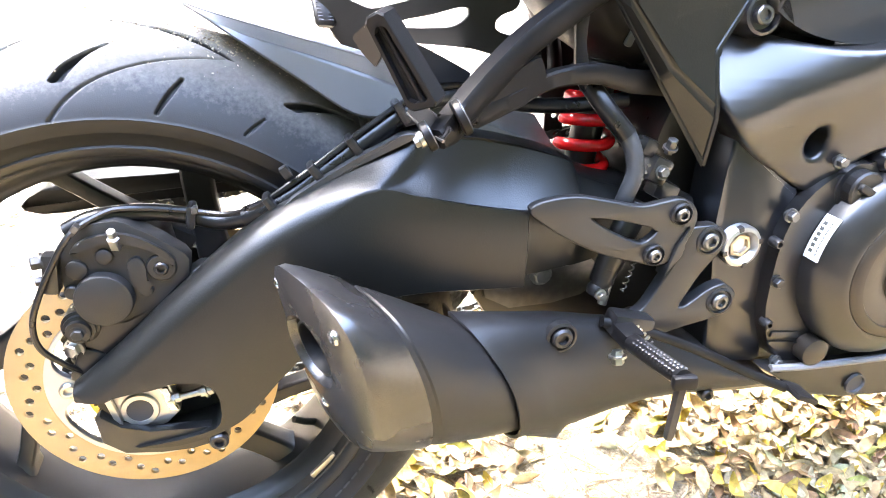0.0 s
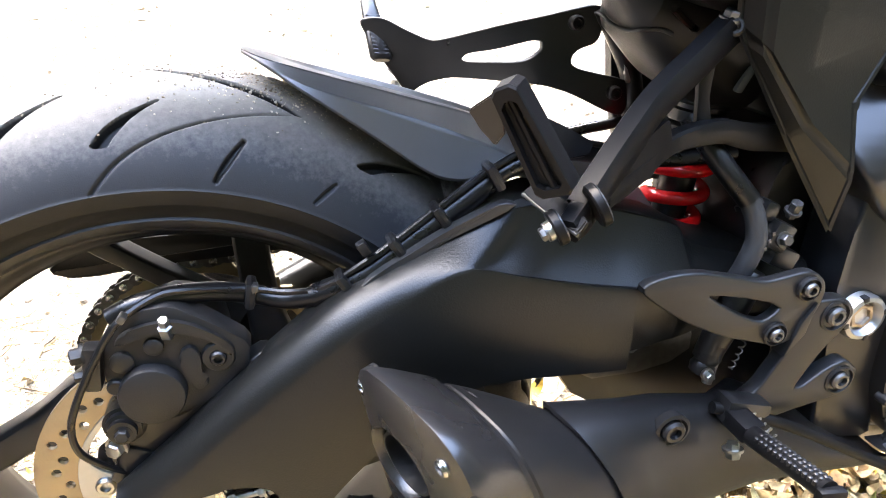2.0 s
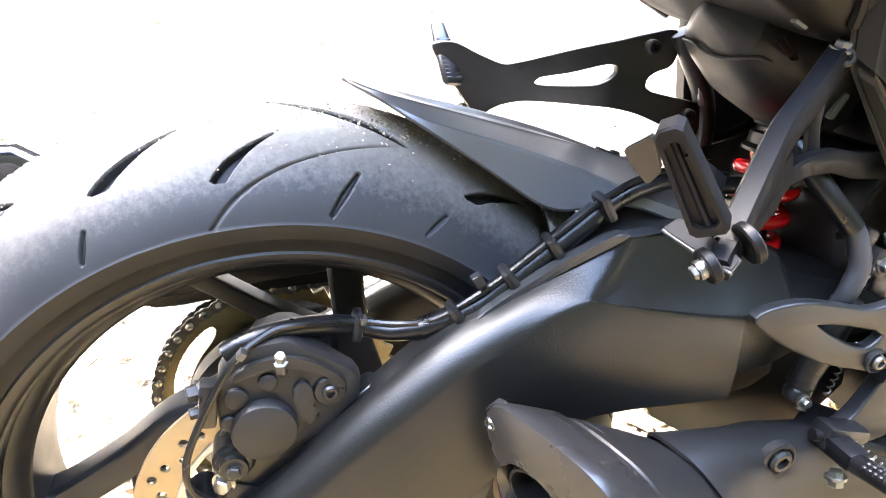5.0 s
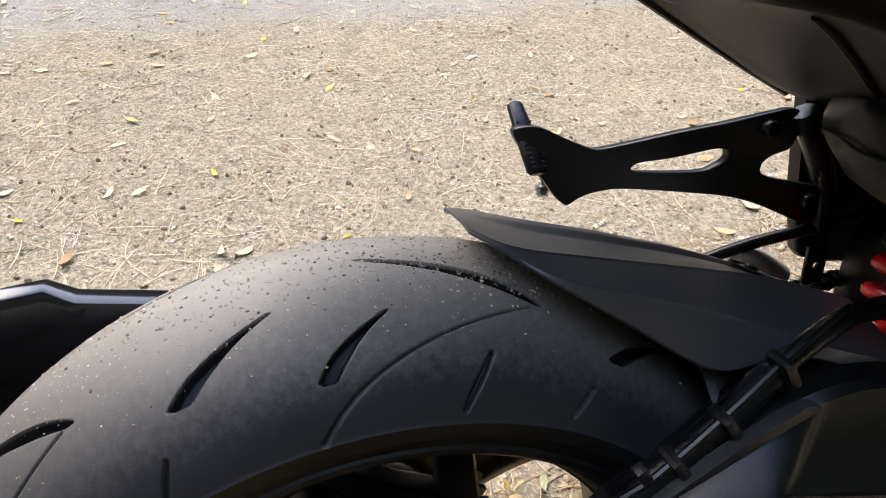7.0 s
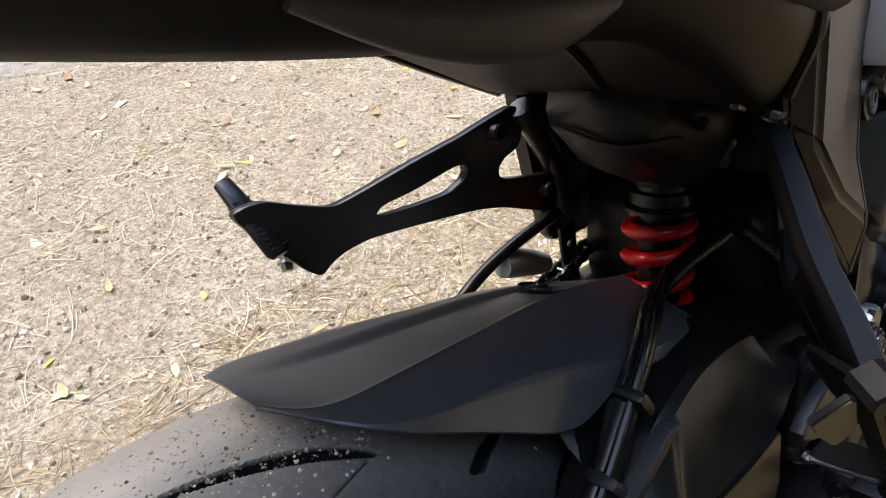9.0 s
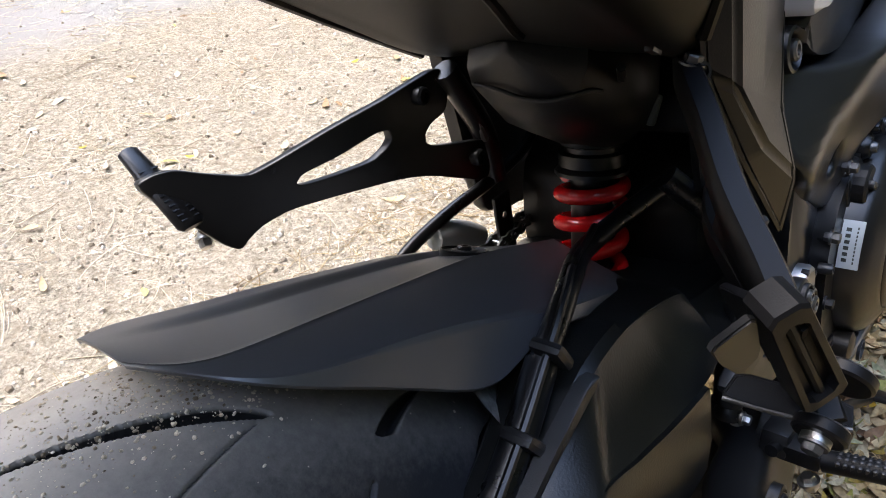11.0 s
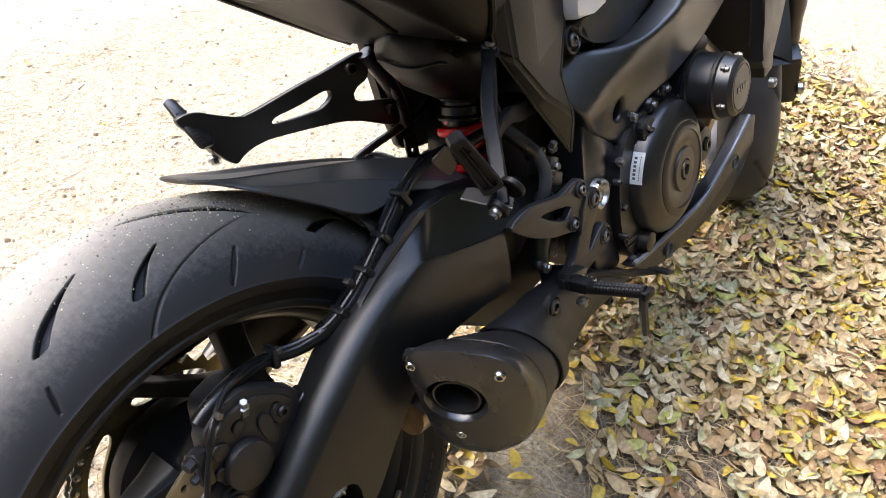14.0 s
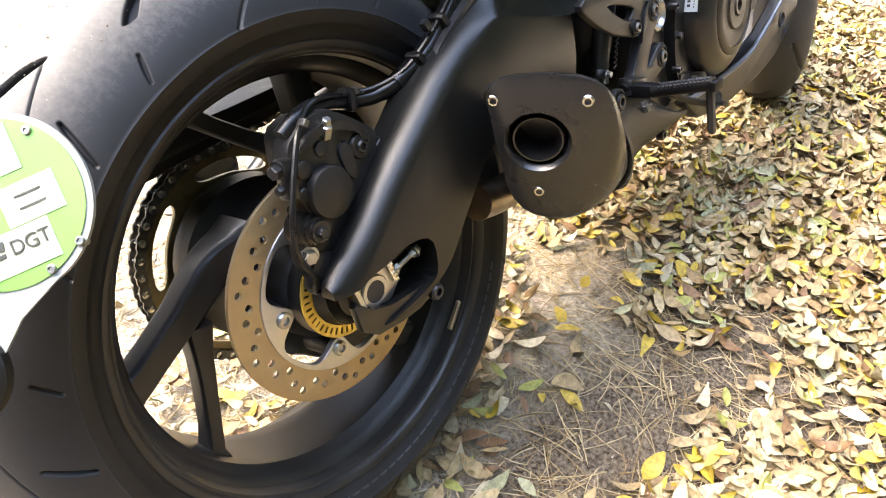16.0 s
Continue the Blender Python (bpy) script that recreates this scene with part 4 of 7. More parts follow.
part("sensor_cable", tube([(-0.040, -0.108, 0.352), (-0.052, -0.116, 0.368), (-0.062, -0.124, 0.388), (-0.063, -0.126, 0.408), (-0.0565, -0.126, 0.428), (-0.042, -0.122, 0.455), (-0.0235, -0.116, 0.481), (0.000, -0.104, 0.492), (0.02, -0.10, 0.493), (0.062, -0.084, 0.481), (0.09, -0.09, 0.478), (0.115, -0.106, 0.487), (0.143, -0.114, 0.506), (0.165, -0.114, 0.520), (0.20, -0.111, 0.543), (0.24, -0.104, 0.566), (0.268, -0.096, 0.575), (0.305, -0.08, 0.575), (0.34, -0.066, 0.566), (0.38, -0.05, 0.556)], 0.0026, 8), M_HOSE, hose, "thin black speed sensor cable")
part("hose_sleeve", tube([(0.108, -0.098, 0.476), (0.140, -0.108, 0.4915), (0.165, -0.108, 0.508), (0.200, -0.105, 0.531), (0.238, -0.0985, 0.554)], 0.0096, 14), M_HOSE, hose, "thick black protective sleeve")
for (x, y, z), ang in (((0.130, -0.110, 0.490), 32), ((0.168, -0.112, 0.515), 34), ((0.200, -0.110, 0.535), 33), ((0.240, -0.104, 0.560), 28), ((0.062, -0.080, 0.476), -10)):
    part("hose_clamp", box(bmesh.new(), (x, y, z), (0.008, 0.0200, 0.0215), (0, -ang, 0), 0.004), M_PLASTIC, hose)
part("clamp_screw", box(bmesh.new(), (0.143, -0.116, 0.519), (0.007, 0.008, 0.010), (0, -30, 0), 0.001), M_DARKBOLT, hose)
for p, a in (((0.066, -0.087, 0.483), 0), ((-0.018, -0.119, 0.487), 40)):
    part("clip", box(bmesh.new(), p, (0.005, 0.008, 0.006), (0, a, 0), 0.001), M_DULL, hose, "small metal clip")
part("hose_guide", prism([(p.x, p.y) for p in soft([(0.12, 0.478, 0), (0.15, 0.502, 0), (0.2015, 0.530, 0), (0.242, 0.5475, 0), (0.253, 0.5440, 0), (0.193, 0.519, 0), (0.15, 0.490, 0)], 1, 0.12)], -0.1255, -0.116, 0.0015), M_GREY, hose, "grey plastic hose guide on the arm")

# muffler: five-sided shell, end cap with outlet and three screws
def cap_x(y, z):
    """The slanting plane of the end cap."""
    return 0.130 - 0.47 * (y + 0.192) - 0.214 * (z - 0.461)


FACE = [(-0.184, 0.480), (-0.230, 0.483), (-0.281, 0.470), (-0.287, 0.418), (-0.270, 0.352), (-0.222, 0.316), (-0.177, 0.336), (-0.179, 0.410)]
FC = (-0.230, 0.405)
BACK = [(-0.152, 0.386), (-0.180, 0.402), (-0.206, 0.396), (-0.220, 0.352), (-0.214, 0.304), (-0.180, 0.278), (-0.148, 0.292), (-0.142, 0.345)]


def muffler_ring(f, grow=1.0, out=0.0):
    """f: 0 at the cap's face, 1 at the seam ahead."""
    pts = []
    for (y0, z0), (y1, z1) in zip(FACE, BACK):
        y, z = FC[0] + (y0 - FC[0]) * grow, FC[1] + (z0 - FC[1]) * grow
        yb, zb = y1, z1
        xb = 0.300 - 0.30 * (yb + 0.18) - 0.27 * (zb - 0.35) - 6.9 * max(0, zb - 0.35) ** 2
        bulge = 1 + 0.05 * math.sin(math.pi * min(1, f))
        yy, zz = y + (yb - y) * f, z + (zb - z) * f
        cy, cz = FC[0] + (-0.175 - FC[0]) * f, FC[1] + (0.352 - FC[1]) * f
        yy, zz = cy + (yy - cy) * bulge, cz + (zz - cz) * bulge
        x = cap_x(y, z) + (xb - cap_x(y, z)) * f - out
        pts.append((x, yy, zz))
    return soft(pts, 2, 0.24)


muffler = part("muffler", loft(bmesh.new(), [muffler_ring(0.28, 0.90), muffler_ring(0.385, 0.915), muffler_ring(0.40, 0.955), muffler_ring(0.5, 0.963), muffler_ring(0.7, 0.97), muffler_ring(0.85, 0.98), muffler_ring(0.95), muffler_ring(1.0), muffler_ring(1.06, 0.9)]), M_MUFFLER, bike, "matte black stubby exhaust muffler", 32)
bm = bmesh.new()
OUT = Vector((0.1490, -0.2190, 0.4140))
NRM = Vector((-0.888, -0.418, -0.19)).normalized()
U = (Vector((0, 1, 0)) - NRM * NRM.y).normalized()
V = NRM.cross(U)
base = muffler_ring(0, 0.72)


def around(r, push):
    """A circle about the outlet, ordered as the cap's rings are."""
    ring = []
    for p in base:
        d = p - OUT
        a = math.atan2(d.dot(V), d.dot(U))
        ring.append(OUT + NRM * push + r * (math.cos(a) * U + math.sin(a) * V))
    return ring


loft(bm, [muffler_ring(0.33, 0.99), muffler_ring(0.30, 1.0), muffler_ring(0.12, 1.0), muffler_ring(0.04, 0.985), muffler_ring(0.0, 0.945), muffler_ring(0.0, 0.88, 0.002), [p.lerp(q, 0.45) for p, q in zip(muffler_ring(0, 0.8, 0.003), around(0.031, 0.003))], around(0.0305, 0.0025), around(0.0285, 0.000), around(0.0250, -0.010), around(0.0240, -0.016)], caps=False)
end_cap = part("end_cap", bm, M_CAP, muffler, "black cast muffler end cap", 40)
bm = lathe([(-0.034, 0.0236), (-0.005, 0.0238), (-0.002, 0.0230), (-0.002, 0.0212), (-0.030, 0.0206), (-0.060, 0.0200), (-0.062, 0.001)], OUT, NRM, 48)
part("outlet_pipe", bm, M_CAST, muffler, "black round outlet pipe")
for at in ((0.1325, -0.1900, 0.4580), (0.1655, -0.2635, 0.4500), (0.1590, -0.2075, 0.3610)):
    p = Vector(at)
    part("screw_seat", lathe([(-0.010, 0.0100), (-0.0015, 0.0100), (-0.001, 0.0092), (-0.003, 0.0085), (-0.004, 0.001)], p, NRM, 28), M_CAST, muffler)
    bolt(muffler, p + NRM * 0.0008, NRM, 0.0058, M_CHROME, 0.0045, "cap_screw", "bright socket screw")

# heat shield over the link pipe
SH = [  # x, top, bottom, outer y, inner y
    (0.345, 0.396, 0.260, -0.208, -0.145), (0.374, 0.382, 0.259, -0.192, -0.13), (0.432, 0.362, 0.258, -0.177, -0.12), (0.48, 0.348, 0.258, -0.168, -0.085),
    (0.528, 0.320, 0.257, -0.165, -0.08), (0.587, 0.281, 0.256, -0.160, -0.08), (0.628, 0.262, 0.256, -0.156, -0.09)]


def flared(f, out):
    """The muffler's section at f, pushed outwards."""
    ring = muffler_ring(f)
    mid = sum(ring, Vector()) / len(ring)
    return [p + Vector((0, (p - mid).y, (p - mid).z)).normalized() * out for p in ring]


rings = [[p + Vector((-0.004, 0, 0)) for p in flared(1.0, 0.0075)], [p + Vector((0.004, 0, 0)) for p in flared(1.0, 0.0062)]]
for x, zt, zb, yo, yi in SH:
    h = zt - zb
    rings.append(soft([(x, yi, zt - 0.08 * h), (x, (yo + yi) / 2, zt), (x, yo + 0.014, zt - 0.06 * h), (x, yo, (zt + zb) / 2 + 0.01), (x, yo + 0.003, zb + 0.25 * h), (x, yo + 0.022, zb), (x, (yo + yi) / 2 + 0.01, zb), (x, yi, zb + 0.4 * h)], 2, 0.24))
    if x < 0.42:
        for p in rings[-1]:
            p.x -= (0.30 if x < 0.36 else 0.12) * (p.z - (zt + zb) / 2)
bm = loft(bmesh.new(), rings, caps=False)
bmesh.ops.recalc_face_normals(bm, faces=bm.faces)
bmesh.ops.solidify(bm, geom=bm.faces[:], thickness=0.003)
shield = part("heat_shield", bm, M_MUFFLER, bike, "scuffed matte black exhaust heat shield", 40)
bolt(shield, (0.362, -0.186, 0.374), (0, -1, 0), 0.0095, M_DARKBOLT, 0.005, "shield_bolt")
part("bolt_collar", lathe([(-0.004, 0.0145), (0.003, 0.0145), (0.004, 0.012), (0.001, 0.0100)], (0.362, -0.184, 0.374), (0, -1, 0), 28), M_PLASTIC, shield)
bolt(shield, (0.548, -0.151, 0.257), (0, -1, 0), 0.0075, M_DARKBOLT, 0.004, "shield_bolt")
part("link_pipe", tube([(0.28, -0.15, 0.32), (0.40, -0.12, 0.31), (0.55, -0.09, 0.25), (0.75, -0.05, 0.20)], 0.028, 18), M_PIPE, shield, "heat-stained steel exhaust link pipe")
part("rear_pipe", tube([(0.17, -0.115, 0.325), (0.22, -0.11, 0.312), (0.28, -0.105, 0.305)], 0.020, 16), M_PIPE, shield, "heat-stained pipe below the swing arm")

# rider's footrest bracket: heel guard above, arms to the frame
HG = [(0.333, 0.488), (0.372, 0.494), (0.41, 0.485), (0.438, 0.477), (0.458, 0.480), (0.480, 0.483), (0.494, 0.470), (0.492, 0.452), (0.478, 0.428), (0.462, 0.421), (0.447, 0.426), (0.41, 0.437), (0.375, 0.455), (0.348, 0.474)]
hole = [(0.384, 0.476), (0.41, 0.473), (0.462, 0.458), (0.452, 0.446), (0.440, 0.442), (0.41, 0.457)]
foot = plate("footrest_bracket", [(p.x, p.y) for p in soft([(x, z, 0) for x, z in HG], 2)], [[(p.x, p.y) for p in soft([(x, z, 0) for x, z in hole], 1)]], -0.163, -0.153, 0.002, M_BRACKET, bike, "grey anodised rider footrest bracket with heel guard")
ARM = [(0.492, 0.452), (0.520, 0.452), (0.531, 0.440), (0.524, 0.425), (0.508, 0.407), (0.488, 0.371), (0.500, 0.370), (0.522, 0.386), (0.538, 0.391), (0.551, 0.380), (0.548, 0.362), (0.530, 0.357), (0.495, 0.351), (0.474, 0.346), (0.448, 0.344), (0.432, 0.352), (0.442, 0.364), (0.458, 0.376), (0.474, 0.404), (0.488, 0.430)]
plate("bracket_arm", [(p.x, p.y) for p in soft([(x, z, 0) for x, z in ARM], 2, 0.16)], [], -0.160, -0.146, 0.002, M_BRACKET, foot)
plate("bracket_rib", [(0.478, 0.440), (0.486, 0.452), (0.482, 0.430), (0.47, 0.415)], [], -0.166, -0.150, 0.001, M_BRACKET, foot)
for at, r in (((0.477, -0.165, 0.470), 0.0085), ((0.513, -0.160, 0.439), 0.0115), ((0.455, -0.165, 0.433), 0.0085), ((0.535, -0.160, 0.374), 0.0115)):
    part("bolt_collar", lathe([(-0.004, r * 1.2), (0.001, r * 1.2), (0.002, r * 1.05), (-0.001, r * 0.9)], at, (0, -1, 0), 28), M_DARKBOLT, foot)
    bolt(foot, at, (0, -1, 0), r * 0.72, M_DULL, 0.0045, "bracket_bolt", "grey socket bolt")
# peg with knurled top, hinge and feeler
PA, PB = Vector((0.425, -0.198, 0.366)), Vector((0.428, -0.270, 0.377))
peg = part("footpeg", tube([PA, PA.lerp(PB, 0.1), PA.lerp(PB, 0.5), PB], lambda f: 0.0088 - 0.0010 * f, 14, smooth=3), M_HANGER, foot, "black ribbed aluminium footpeg")
for i in range(13):
    for j in range(4):
        p = PA.lerp(PB, 0.14 + 0.064 * i) + Vector((-0.0057 + 0.0038 * j, 0, 0.0076 - 0.0011 * abs(j - 1.5) ** 2))
        part("peg_rib", lathe([(-0.003, 0.0022), (0.0006, 0.0020), (0.0012, 0.0010)], p, (0, 0, 1), 6), M_PLASTIC, peg)
part("peg_end", box(bmesh.new(), PB + Vector((0, -0.002, -0.002)), (0.020, 0.008, 0.012), (0, 0, -8), 0.003), M_HANGER, peg)
part("feeler", lathe([(0, 0.0052), (0.046, 0.0048), (0.050, 0.0035)], PB + Vector((0.004, 0.006, -0.010)), (-0.16, -0.10, -1), 6), M_CAST, peg, "black peg feeler")
part("peg_hinge", box(bmesh.new(), PA + Vector((0.002, 0.016, 0.0)), (0.020, 0.032, 0.016), (0, 0, 0), 0.004), M_HANGER, foot)
bolt(foot, PA + Vector((-0.010, 0.006, -0.016)), (0, -0.3, -1), 0.006, M_STEEL, 0.006, "hinge_pin", "zinc hinge pin", True)
part("hinge_spring", tube([PA + Vector((0.012 + 0.0026 * math.cos(a), 0.018 - 0.0010 * a, 0.004 + 0.0026 * math.sin(a))) for a in np.linspace(0, 8 * math.pi, 40)], 0.0009, 6, smooth=0), M_STEEL, foot)
# brake pedal and master cylinder
pedal = part("brake_pedal", tube([(0.41, -0.166, 0.372), (0.44, -0.17, 0.364), (0.50, -0.178, 0.338), (0.56, -0.186, 0.306), (0.60, -0.196, 0.288)], lambda f: 0.0050, 10), M_HANGER, bike, "black rear brake pedal lever")
part("pedal_pad", box(bmesh.new(), (0.610, -0.203, 0.286), (0.026, 0.030, 0.006), (0, 24, 0), 0.002), M_HANGER, pedal)
part("pedal_pivot", box(bmesh.new(), (0.438, -0.165, 0.366), (0.044, 0.022, 0.022), (0, 15, 0), 0.006), M_CAST, pedal)
mc = part("master_cylinder", lathe([(-0.03, 0.011), (0.0, 0.013), (0.05, 0.013), (0.055, 0.010)], (0.435, -0.128, 0.42), (0.35, 0, 0.94), 20), M_CAST, bike, "black rear brake master cylinder")
part("push_rod", tube([(0.425, -0.135, 0.372), (0.432, -0.132, 0.398)], 0.0045, 10, smooth=0), M_STEEL, mc)
bolt(mc, (0.419, -0.142, 0.386), (0, -1, 0), 0.0042, M_STEEL, 0.005, "rod_nut", "bright adjuster nut", True)
part("return_spring", tube([(0.442 + 0.0003 * a + 0.0019 * math.cos(a), -0.140 + 0.0019 * math.sin(a), 0.385 + 0.0010 * a) for a in np.linspace(0, 16 * math.pi, 110)], 0.0007, 5, smooth=0), M_DULL, mc, "thin steel return spring")
part("cylinder_boot", lathe([(-0.034, 0.0095), (-0.028, 0.0112), (-0.023, 0.0092), (-0.017, 0.0112), (-0.011, 0.0092), (-0.004, 0.0105)], (0.432, -0.130, 0.412), (0.35, 0, 0.94), 18), M_PLASTIC, mc)
res = part("fluid_hose", tube([(0.400, -0.10, 0.585), (0.414, -0.122, 0.560), (0.433, -0.134, 0.535), (0.440, -0.141, 0.508), (0.434, -0.142, 0.485), (0.430, -0.138, 0.468)], 0.0080, 14), M_COOLANT, bike, "grey rubber hose with faded print")
part("hose_sleeve", tube([(0.398, -0.096, 0.592), (0.405, -0.110, 0.576), (0.416, -0.124, 0.557), (0.433, -0.134, 0.535)], 0.0088, 14), M_HOSE, res, "black hose sleeve")
part("hose_ring", lathe([(-0.002, 0.0105), (0.002, 0.0105)], (0.440, -0.126, 0.528), (0.25, -0.4, -0.85), 18), M_HOSE, res)
for k in range(5):
    part("print_bar", box(bmesh.new(), (0.4485 - 0.0025 * k, -0.1485, 0.512 - 0.006 * k), (0.0028, 0.0012, 0.0022), (0, 70, 0), 0), M_DULL, res)
for at, size in (((0.470, -0.125, 0.500), (0.02, 0.02, 0.024)), ((0.482, -0.120, 0.478), (0.026, 0.02, 0.018)), ((0.462, -0.118, 0.520), (0.014, 0.018, 0.016))):
    part("hose_union", box(bmesh.new(), at, size, (0, 25, 0), 0.004), M_CAST, res, "black hose union")
bolt(res, (0.470, -0.136, 0.500), (0, -1, 0.2), 0.0050, M_DULL, 0.005, "union_bolt", "zinc union bolt", True)
bolt(res, (0.480, -0.128, 0.520), (0, -0.4, 1), 0.0050, M_DULL, 0.008, "union_bolt", "zinc union bolt", True)

# passenger footrest hangers, one each side
def hanger(side):
    """Upper and lower arm running back to a folded peg; side -1 is the right."""
    y_of = lambda x: side * np.interp(x, [0.18, 0.25, 0.36, 0.43, 0.5], [0.205, 0.178, 0.122, 0.100, 0.098])
    outline = [(0.187, 0.638), (0.199, 0.641), (0.212, 0.640), (0.232, 0.629), (0.257, 0.618), (0.275, 0.622), (0.326, 0.637), (0.380, 0.650), (0.412, 0.657), (0.418, 0.645), (0.412, 0.622), (0.396, 0.616), (0.389, 0.609), (0.388, 0.600), (0.396, 0.594), (0.446, 0.583), (0.452, 0.575), (0.446, 0.548), (0.432, 0.551), (0.390, 0.572), (0.362, 0.580), (0.311, 0.583), (0.277, 0.584), (0.257, 0.579), (0.244, 0.572), (0.236, 0.565), (0.228, 0.572), (0.216, 0.590), (0.201, 0.612)]
    h1 = [(0.285, 0.602), (0.291, 0.609), (0.319, 0.614), (0.351, 0.624), (0.361, 0.623), (0.362, 0.614), (0.356, 0.607), (0.344, 0.600), (0.316, 0.598), (0.290, 0.598)]
    thick = 0.0045
    rnd = lambda pts, k=2: [(p.x, p.y) for p in soft([(x, z, 0) for x, z in pts], k, 0.18)]
    shape = lambda v: Vector((v.x, v.y + y_of(v.x), v.z))
    ob = plate("passenger_footrest_hanger", rnd(outline), [rnd(h1)], -thick, thick, 0.0012, M_CAST if side > 0 else M_FRAME, bike, "black cast passenger footrest hanger", shape, 38, np.arange(0.195, 0.455, 0.008))
    for x, z in ((0.3905, 0.6405), (0.4324, 0.572)):
        bolt(ob, (x, y_of(x) - 0.007, z), (0, -1, 0), 0.0075, M_DARKBOLT, 0.005, "hanger_bolt")
    t, b = Vector((0.200, 0.226, 0.657)), Vector((0.206, 0.178, 0.600))
    d = (b - t).normalized()
    w = Vector((0.95, 0.25, -0.1)).normalized()
    nn = w.cross(d).normalized()
    rings = []
    for f, wd, dp in ((0.0, 0.0055, 0.0035), (0.025, 0.0085, 0.0045), (0.28, 0.0100, 0.005), (0.5, 0.0112, 0.005), (0.95, 0.012, 0.005), (1.0, 0.009, 0.003)):
        c = t.lerp(b, f)
        rings.append([c + w * q.x + nn * q.y for q in soft([(-wd, -dp, 0), (wd, -dp, 0), (wd, dp, 0), (-wd, dp, 0)], 2)])
    pg = part("folded_peg", loft(bmesh.new(), rings), M_CAST, ob, "black ribbed folded passenger footpeg")
    for i in range(11):
        for s in (-1, 1):
            p = t.lerp(b, 0.30 + 0.062 * i) + nn * 0.004 * s
            q = bmesh.new()
            tube([p - w * 0.0085, p + w * 0.0085], 0.0011, 6, q, 0)
            part("peg_rib", q, M_CAST, pg)
    foot_plate = [(0.222, 0.592), (0.246, 0.584), (0.250, 0.570), (0.240, 0.566), (0.228, 0.576)]
    part("peg_clevis", prism([(p.x, p.y) for p in soft([(x, z, 0) for x, z in foot_plate], 1)], side * 0.212 - 0.015, side * 0.212 + 0.015, 0.003), M_CAST, ob, "black peg clevis")
    bolt(ob, (0.231, 0.224, 0.568), (-0.3, -0.5, -0.8), 0.0062, M_STEEL, 0.007, "peg_pin", "bright peg pin nut", True)
    part("clevis_rim", tube([(0.2315, 0.2017, 0.612), (0.2335, 0.2045, 0.599), (0.2298, 0.2029, 0.587), (0.2210, 0.1965, 0.584), (0.2140, 0.1910, 0.590)], lambda f: 0.0009 + 0.0018 * math.sin(math.pi * f), 8), M_DULL, ob, "worn bright clevis rim")
    return ob


def bar(path, width, thick, up=(0, 0, 1)):
    """A flat bar along a line, standing on edge."""
    pts = spline(path, 6)
    rings = []
    for i, p in enumerate(pts):
        f = i / (len(pts) - 1)
        d = (pts[min(i + 1, len(pts) - 1)] - pts[max(i - 1, 0)]).normalized()
        w = (Vector(up) - d * d.dot(Vector(up))).normalized()
        n = d.cross(w)
        hw = np.interp(f, np.linspace(0, 1, len(width)), width)
        rings.append([p + w * q.x + n * q.y for q in soft([(-hw, -thick, 0), (hw, -thick, 0), (hw, thick, 0), (-hw, thick, 0)], 1, 0.14)])
    return loft(bmesh.new(), rings)


def slab(pts, thick):
    """A flat piece with the given corners, thickened away from its face."""
    bm = bmesh.new()
    pts = soft(pts, 1, 0.12)
    n = (pts[2] - pts[0]).cross(pts[4] - pts[0]).normalized() * thick
    a, b = [bm.verts.new(p + n / 2) for p in pts], [bm.verts.new(p - n / 2) for p in pts]
    fa, fb = bm.faces.new(a), bm.faces.new(b)
    for i in range(len(a)):
        j = (i + 1) % len(a)
        bm.faces.new((a[i], a[j], b[j], b[i]))
    bmesh.ops.bevel(bm, geom=list(set(fa.edges) | set(fb.edges)), offset=thick * 0.2, segments=2, affect="EDGES")
    return bm


